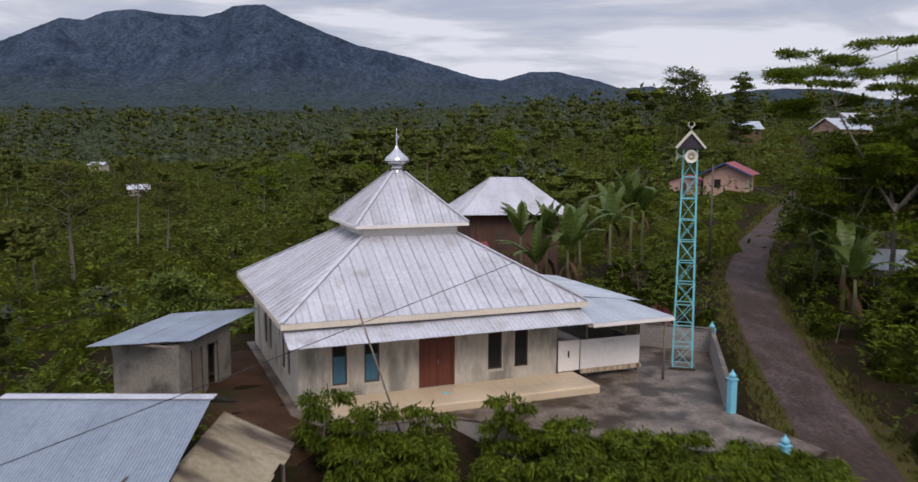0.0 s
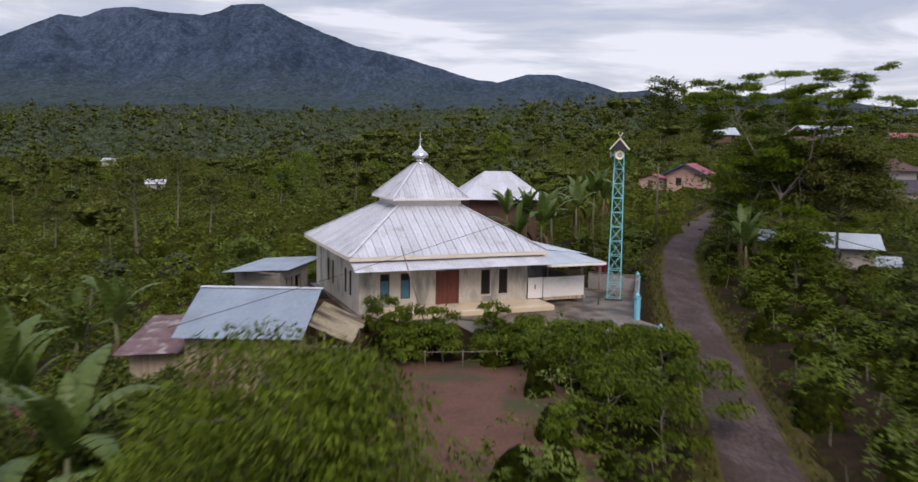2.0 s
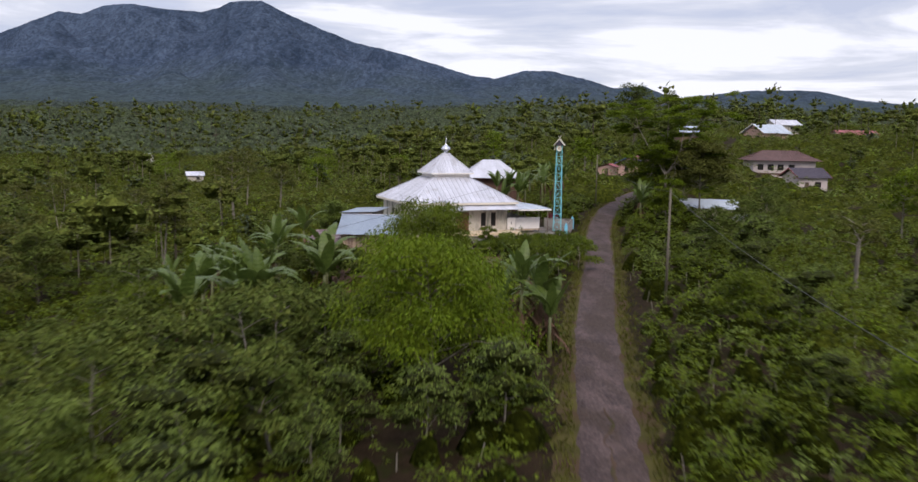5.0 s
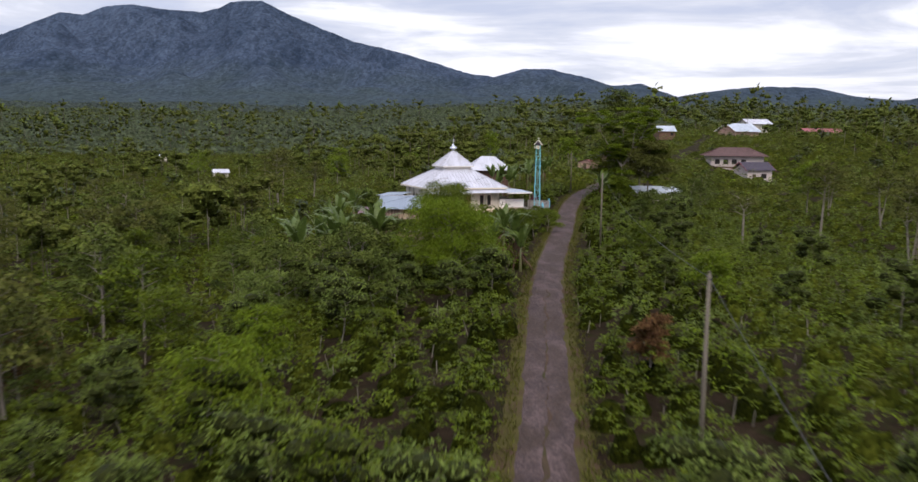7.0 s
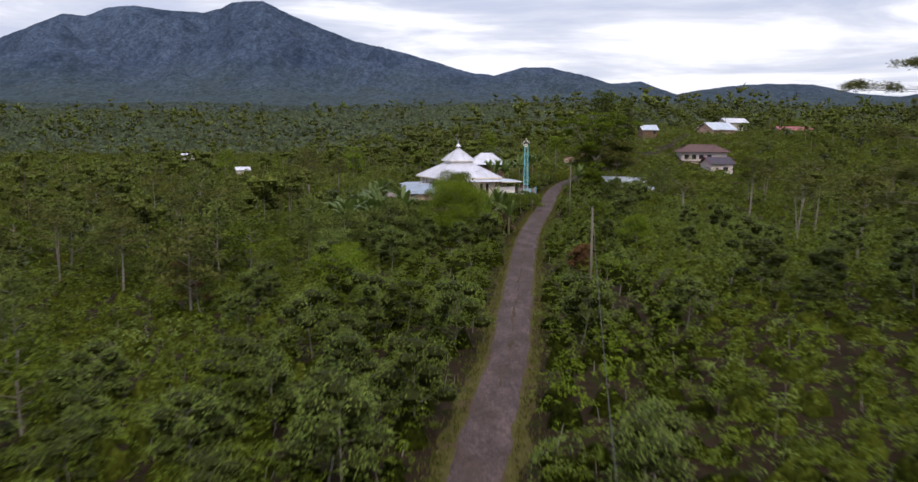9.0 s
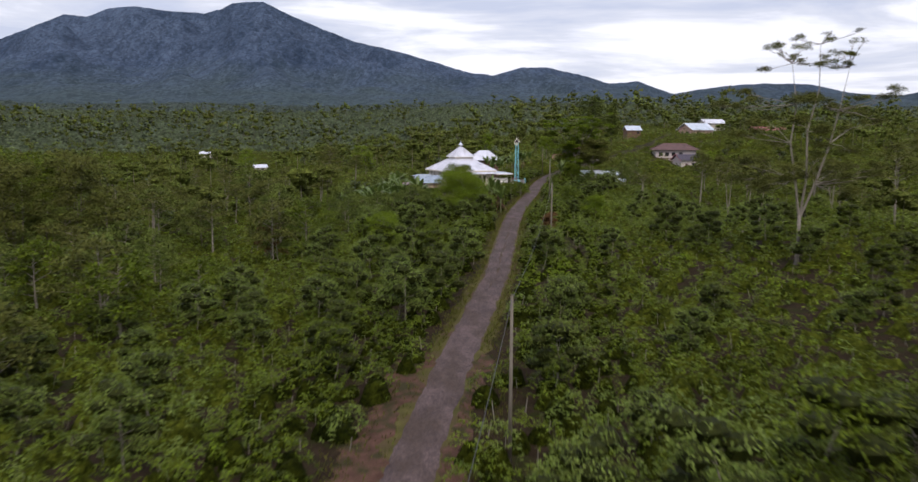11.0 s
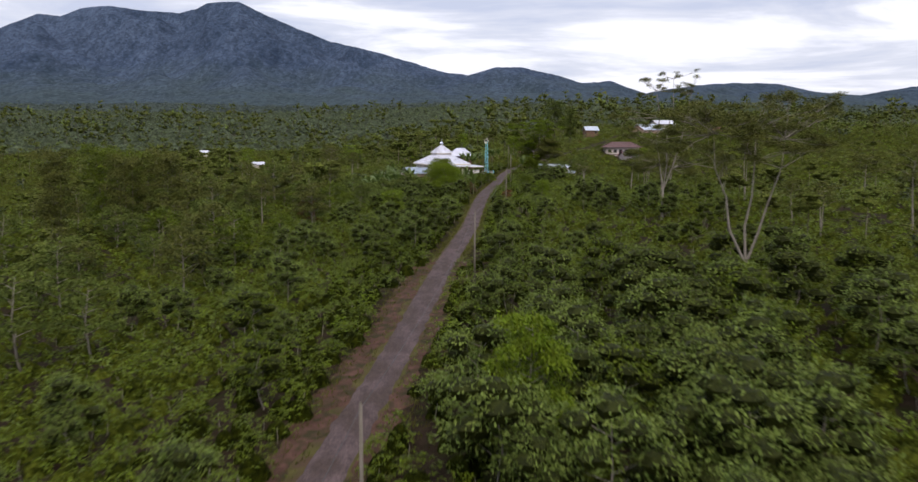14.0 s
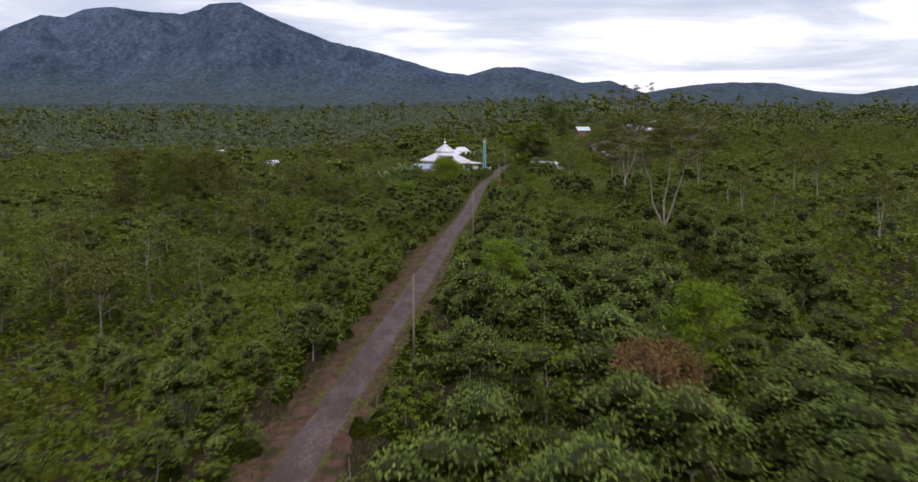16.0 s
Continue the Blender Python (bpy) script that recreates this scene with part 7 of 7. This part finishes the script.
for i, (x, y, h, n, dead) in enumerate([(2.0, -12.0, 6.9, 8, 18), (3.2, -11.4, 5.6, 7, 16), (0.9, -11.0, 4.4, 6, 12), (3.6, -13.2, 3.8, 6, 8), (-14.4, -8.0, 7.0, 10, 16), (-15.8, -6.0, 6.2, 8, 14), (-11.4, 0.1, 5.6, 9, 6), (-16.3, -2.4, 5.8, 9, 8), (-17.6, -3.5, 6.2, 8, 3), (-19.0, -9.0, 6.4, 8, 3),
                                       (-21.0, 2.0, 5.4, 8, 3), (-12.2, 6.5, 4.6, 8, 2), (-17.4, 13.0, 6.0, 9, 3), (-20.6, 26.5, 6.6, 8, 3), (-24.0, 19.0, 6.4, 8, 2), (-28.0, 16.0, 6.0, 8, 2), (-16.5, 21.5, 5.6, 8, 3), (-22.5, 10.0, 6.0, 8, 2), (-26.0, 24.0, 6.4, 8, 2), (-19.0, 17.5, 5.8, 8, 2),
                                       (4.9, 54.5, 6.4, 9, 4), (6.4, 53.5, 6.8, 9, 5), (7.6, 52.0, 5.6, 9, 4), (8.9, 55.5, 5.6, 8, 3), (5.6, 51.6, 4.6, 8, 4), (13.8, 62.0, 7.4, 9, 3), (11.8, 59.5, 6.4, 8, 3), (15.2, 64.0, 6.6, 8, 3), (12.8, 64.5, 6.8, 8, 3),
                                       (23.4, 48.0, 4.4, 9, 4), (25.4, 50.5, 4.8, 8, 4), (24.4, 54.0, 4.2, 8, 3), (22.9, 45.5, 3.8, 8, 4), (8.5, 18.2, 0.9, 5, 0), (12.5, 82.0, 4.5, 8, 2), (20.0, 92.0, 4.5, 8, 2)]):
    banana((x, y), h, n, "broad-leaved banana plant with torn leaves" + (" and brown hanging dead leaves" if dead > 3 else ""), dead, i, 0.55 if h < 1 else (1.0 if i < 4 or i > 11 else 1.22))

bm = bmesh.new()
p = HOUSE @ Vector((14.0, -1.5, 0.3))
V = clump(160, (p.x, p.y, 0.9), (0.5, 0.5, 0.8), 0.5, 0.12, -0.6, RNG, 0.2)
bm.free()
tagged(new("red_shrub", mesh_np("red_shrub", V, np.arange(len(V)).reshape(-1, 4), M_CORDY)), "dark red leafy shrub behind the block wall", "shrub")


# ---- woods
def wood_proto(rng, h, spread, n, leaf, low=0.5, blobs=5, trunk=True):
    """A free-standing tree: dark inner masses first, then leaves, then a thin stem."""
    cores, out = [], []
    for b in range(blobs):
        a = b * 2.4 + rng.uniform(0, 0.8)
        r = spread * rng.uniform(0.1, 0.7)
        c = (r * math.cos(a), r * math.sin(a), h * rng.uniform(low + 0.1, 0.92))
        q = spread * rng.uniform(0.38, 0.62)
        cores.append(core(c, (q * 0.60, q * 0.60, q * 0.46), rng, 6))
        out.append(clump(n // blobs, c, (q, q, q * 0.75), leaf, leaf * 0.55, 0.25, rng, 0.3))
    if trunk:
        w = 0.010 * h
        for dx, dy in ((w, 0), (0, w)):
            out.append(np.array([[-dx, -dy, -1.0], [dx, dy, -1.0], [dx * 0.5, dy * 0.5, h * 0.85], [-dx * 0.5, -dy * 0.5, h * 0.85]]))
    return np.concatenate(cores + out), 15 * blobs


def woods(name, label, x, y, protos, low, high, trunks=True, leafage=(0, 1, 2, 0, 1, 4)):
    n = len(x)
    z = land(x, y)
    s = (low + (high - low) * RNG.random((n, 1)) ** 1.4 * 1.1) * np.array([[1, 1, 1.0]])
    s[:, 2] *= RNG.uniform(0.75, 1.15, n)
    which, turn = RNG.integers(0, len(protos), n), RNG.uniform(0, 6.28, n)
    me = scatter_mesh(name, [p[0] for p in protos], np.stack([x, y, z], -1), s, turn, which, [M_SHADE, M_FOREST, M_GREYLEAF, M_MANGO, M_HAZEWOOD, M_BARK, M_WOODINNER, M_DARKBARK])
    idx = []
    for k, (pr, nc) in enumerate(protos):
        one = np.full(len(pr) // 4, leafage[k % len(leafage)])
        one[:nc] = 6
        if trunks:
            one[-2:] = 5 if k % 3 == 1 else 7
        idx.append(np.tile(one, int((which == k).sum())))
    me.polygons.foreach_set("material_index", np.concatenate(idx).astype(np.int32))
    tagged(new(name, me), label, "woods", kind="stuff")


KINDS = ((7, 2.6, 0.5), (10, 3.0, 0.6), (5, 2.6, 0.2), (12, 3.2, 0.62), (8, 3.6, 0.45), (5, 2.2, 0.3))
mid_protos = [wood_proto(RNG, h, sp, 200, 0.46, lo, 7) for h, sp, lo in KINDS]
back_protos = [wood_proto(RNG, h, sp, 84, 0.72, lo, 5) for h, sp, lo in KINDS]
X, Y = RNG.uniform(-150, 170, 2600), RNG.uniform(-60, 420, 2600)
keep = open_land(X, Y) & ((Y > 68) | (X < -58) | ((X < -42) & (Y > 12)) | (X > 62) | ((X < -24) & (Y > 30))) & (np.abs(X - road_x(Y)) > 9)
keep &= RNG.random(len(X)) < 0.50 + 1.7 * rough(X, Y, 38.0, 0.5, 51)
for ax, ay, bx, by in ((20, -20, 73, 122), (35, 20, 73, 122), (50, 30, 121, 250), (40, 90, 84, 230), (60, 30, 165, 270), (-40, 90, -100, 265)):
    s = np.clip(((X - ax) * (bx - ax) + (Y - ay) * (by - ay)) / ((bx - ax) ** 2 + (by - ay) ** 2), 0, 1)
    keep &= np.hypot(X - ax - s * (bx - ax), Y - ay - s * (by - ay)) > 6.5
front = keep & (Y < 150) & (X > 40)
woods("shade_trees", "small mixed shade trees on the slope beside the lane", X[front], Y[front], mid_protos, 0.4, 0.8)
keep &= ~front
front = keep & (Y < 130)
woods("shade_trees", "mixed shade trees with thin pale trunks over the plantations", X[front], Y[front], mid_protos, 0.45, 1.4)
front = keep & (Y >= 130)
woods("shade_trees", "mixed shade trees spreading over the far plantations", X[front], Y[front], back_protos, 0.5, 1.5)
X, Y = jittered(-75, 95, -240, 60, 15.0, RNG)
dd = X - road_x(Y)
keep = open_land(X, Y) & ((dd > 40) | (dd < -52)) & (RNG.random(len(X)) < 0.75)
woods("shade_trees", "scattered feathery shade trees among the coffee", X[keep], Y[keep], mid_protos, 0.6, 1.0)
Y = RNG.uniform(150, 500, 1300)
X = RNG.uniform(-0.75, 0.75, 1300) * (Y + 250)
keep = open_land(X, Y) & ((np.abs(X) > 120) | (Y > 380))
belt_protos = [wood_proto(RNG, h, sp, 34, 1.05, 0.4, 3) for h, sp in ((7, 2.6), (9, 3.0), (6, 2.4), (11, 3.2), (8, 3.4), (5, 2.2))]
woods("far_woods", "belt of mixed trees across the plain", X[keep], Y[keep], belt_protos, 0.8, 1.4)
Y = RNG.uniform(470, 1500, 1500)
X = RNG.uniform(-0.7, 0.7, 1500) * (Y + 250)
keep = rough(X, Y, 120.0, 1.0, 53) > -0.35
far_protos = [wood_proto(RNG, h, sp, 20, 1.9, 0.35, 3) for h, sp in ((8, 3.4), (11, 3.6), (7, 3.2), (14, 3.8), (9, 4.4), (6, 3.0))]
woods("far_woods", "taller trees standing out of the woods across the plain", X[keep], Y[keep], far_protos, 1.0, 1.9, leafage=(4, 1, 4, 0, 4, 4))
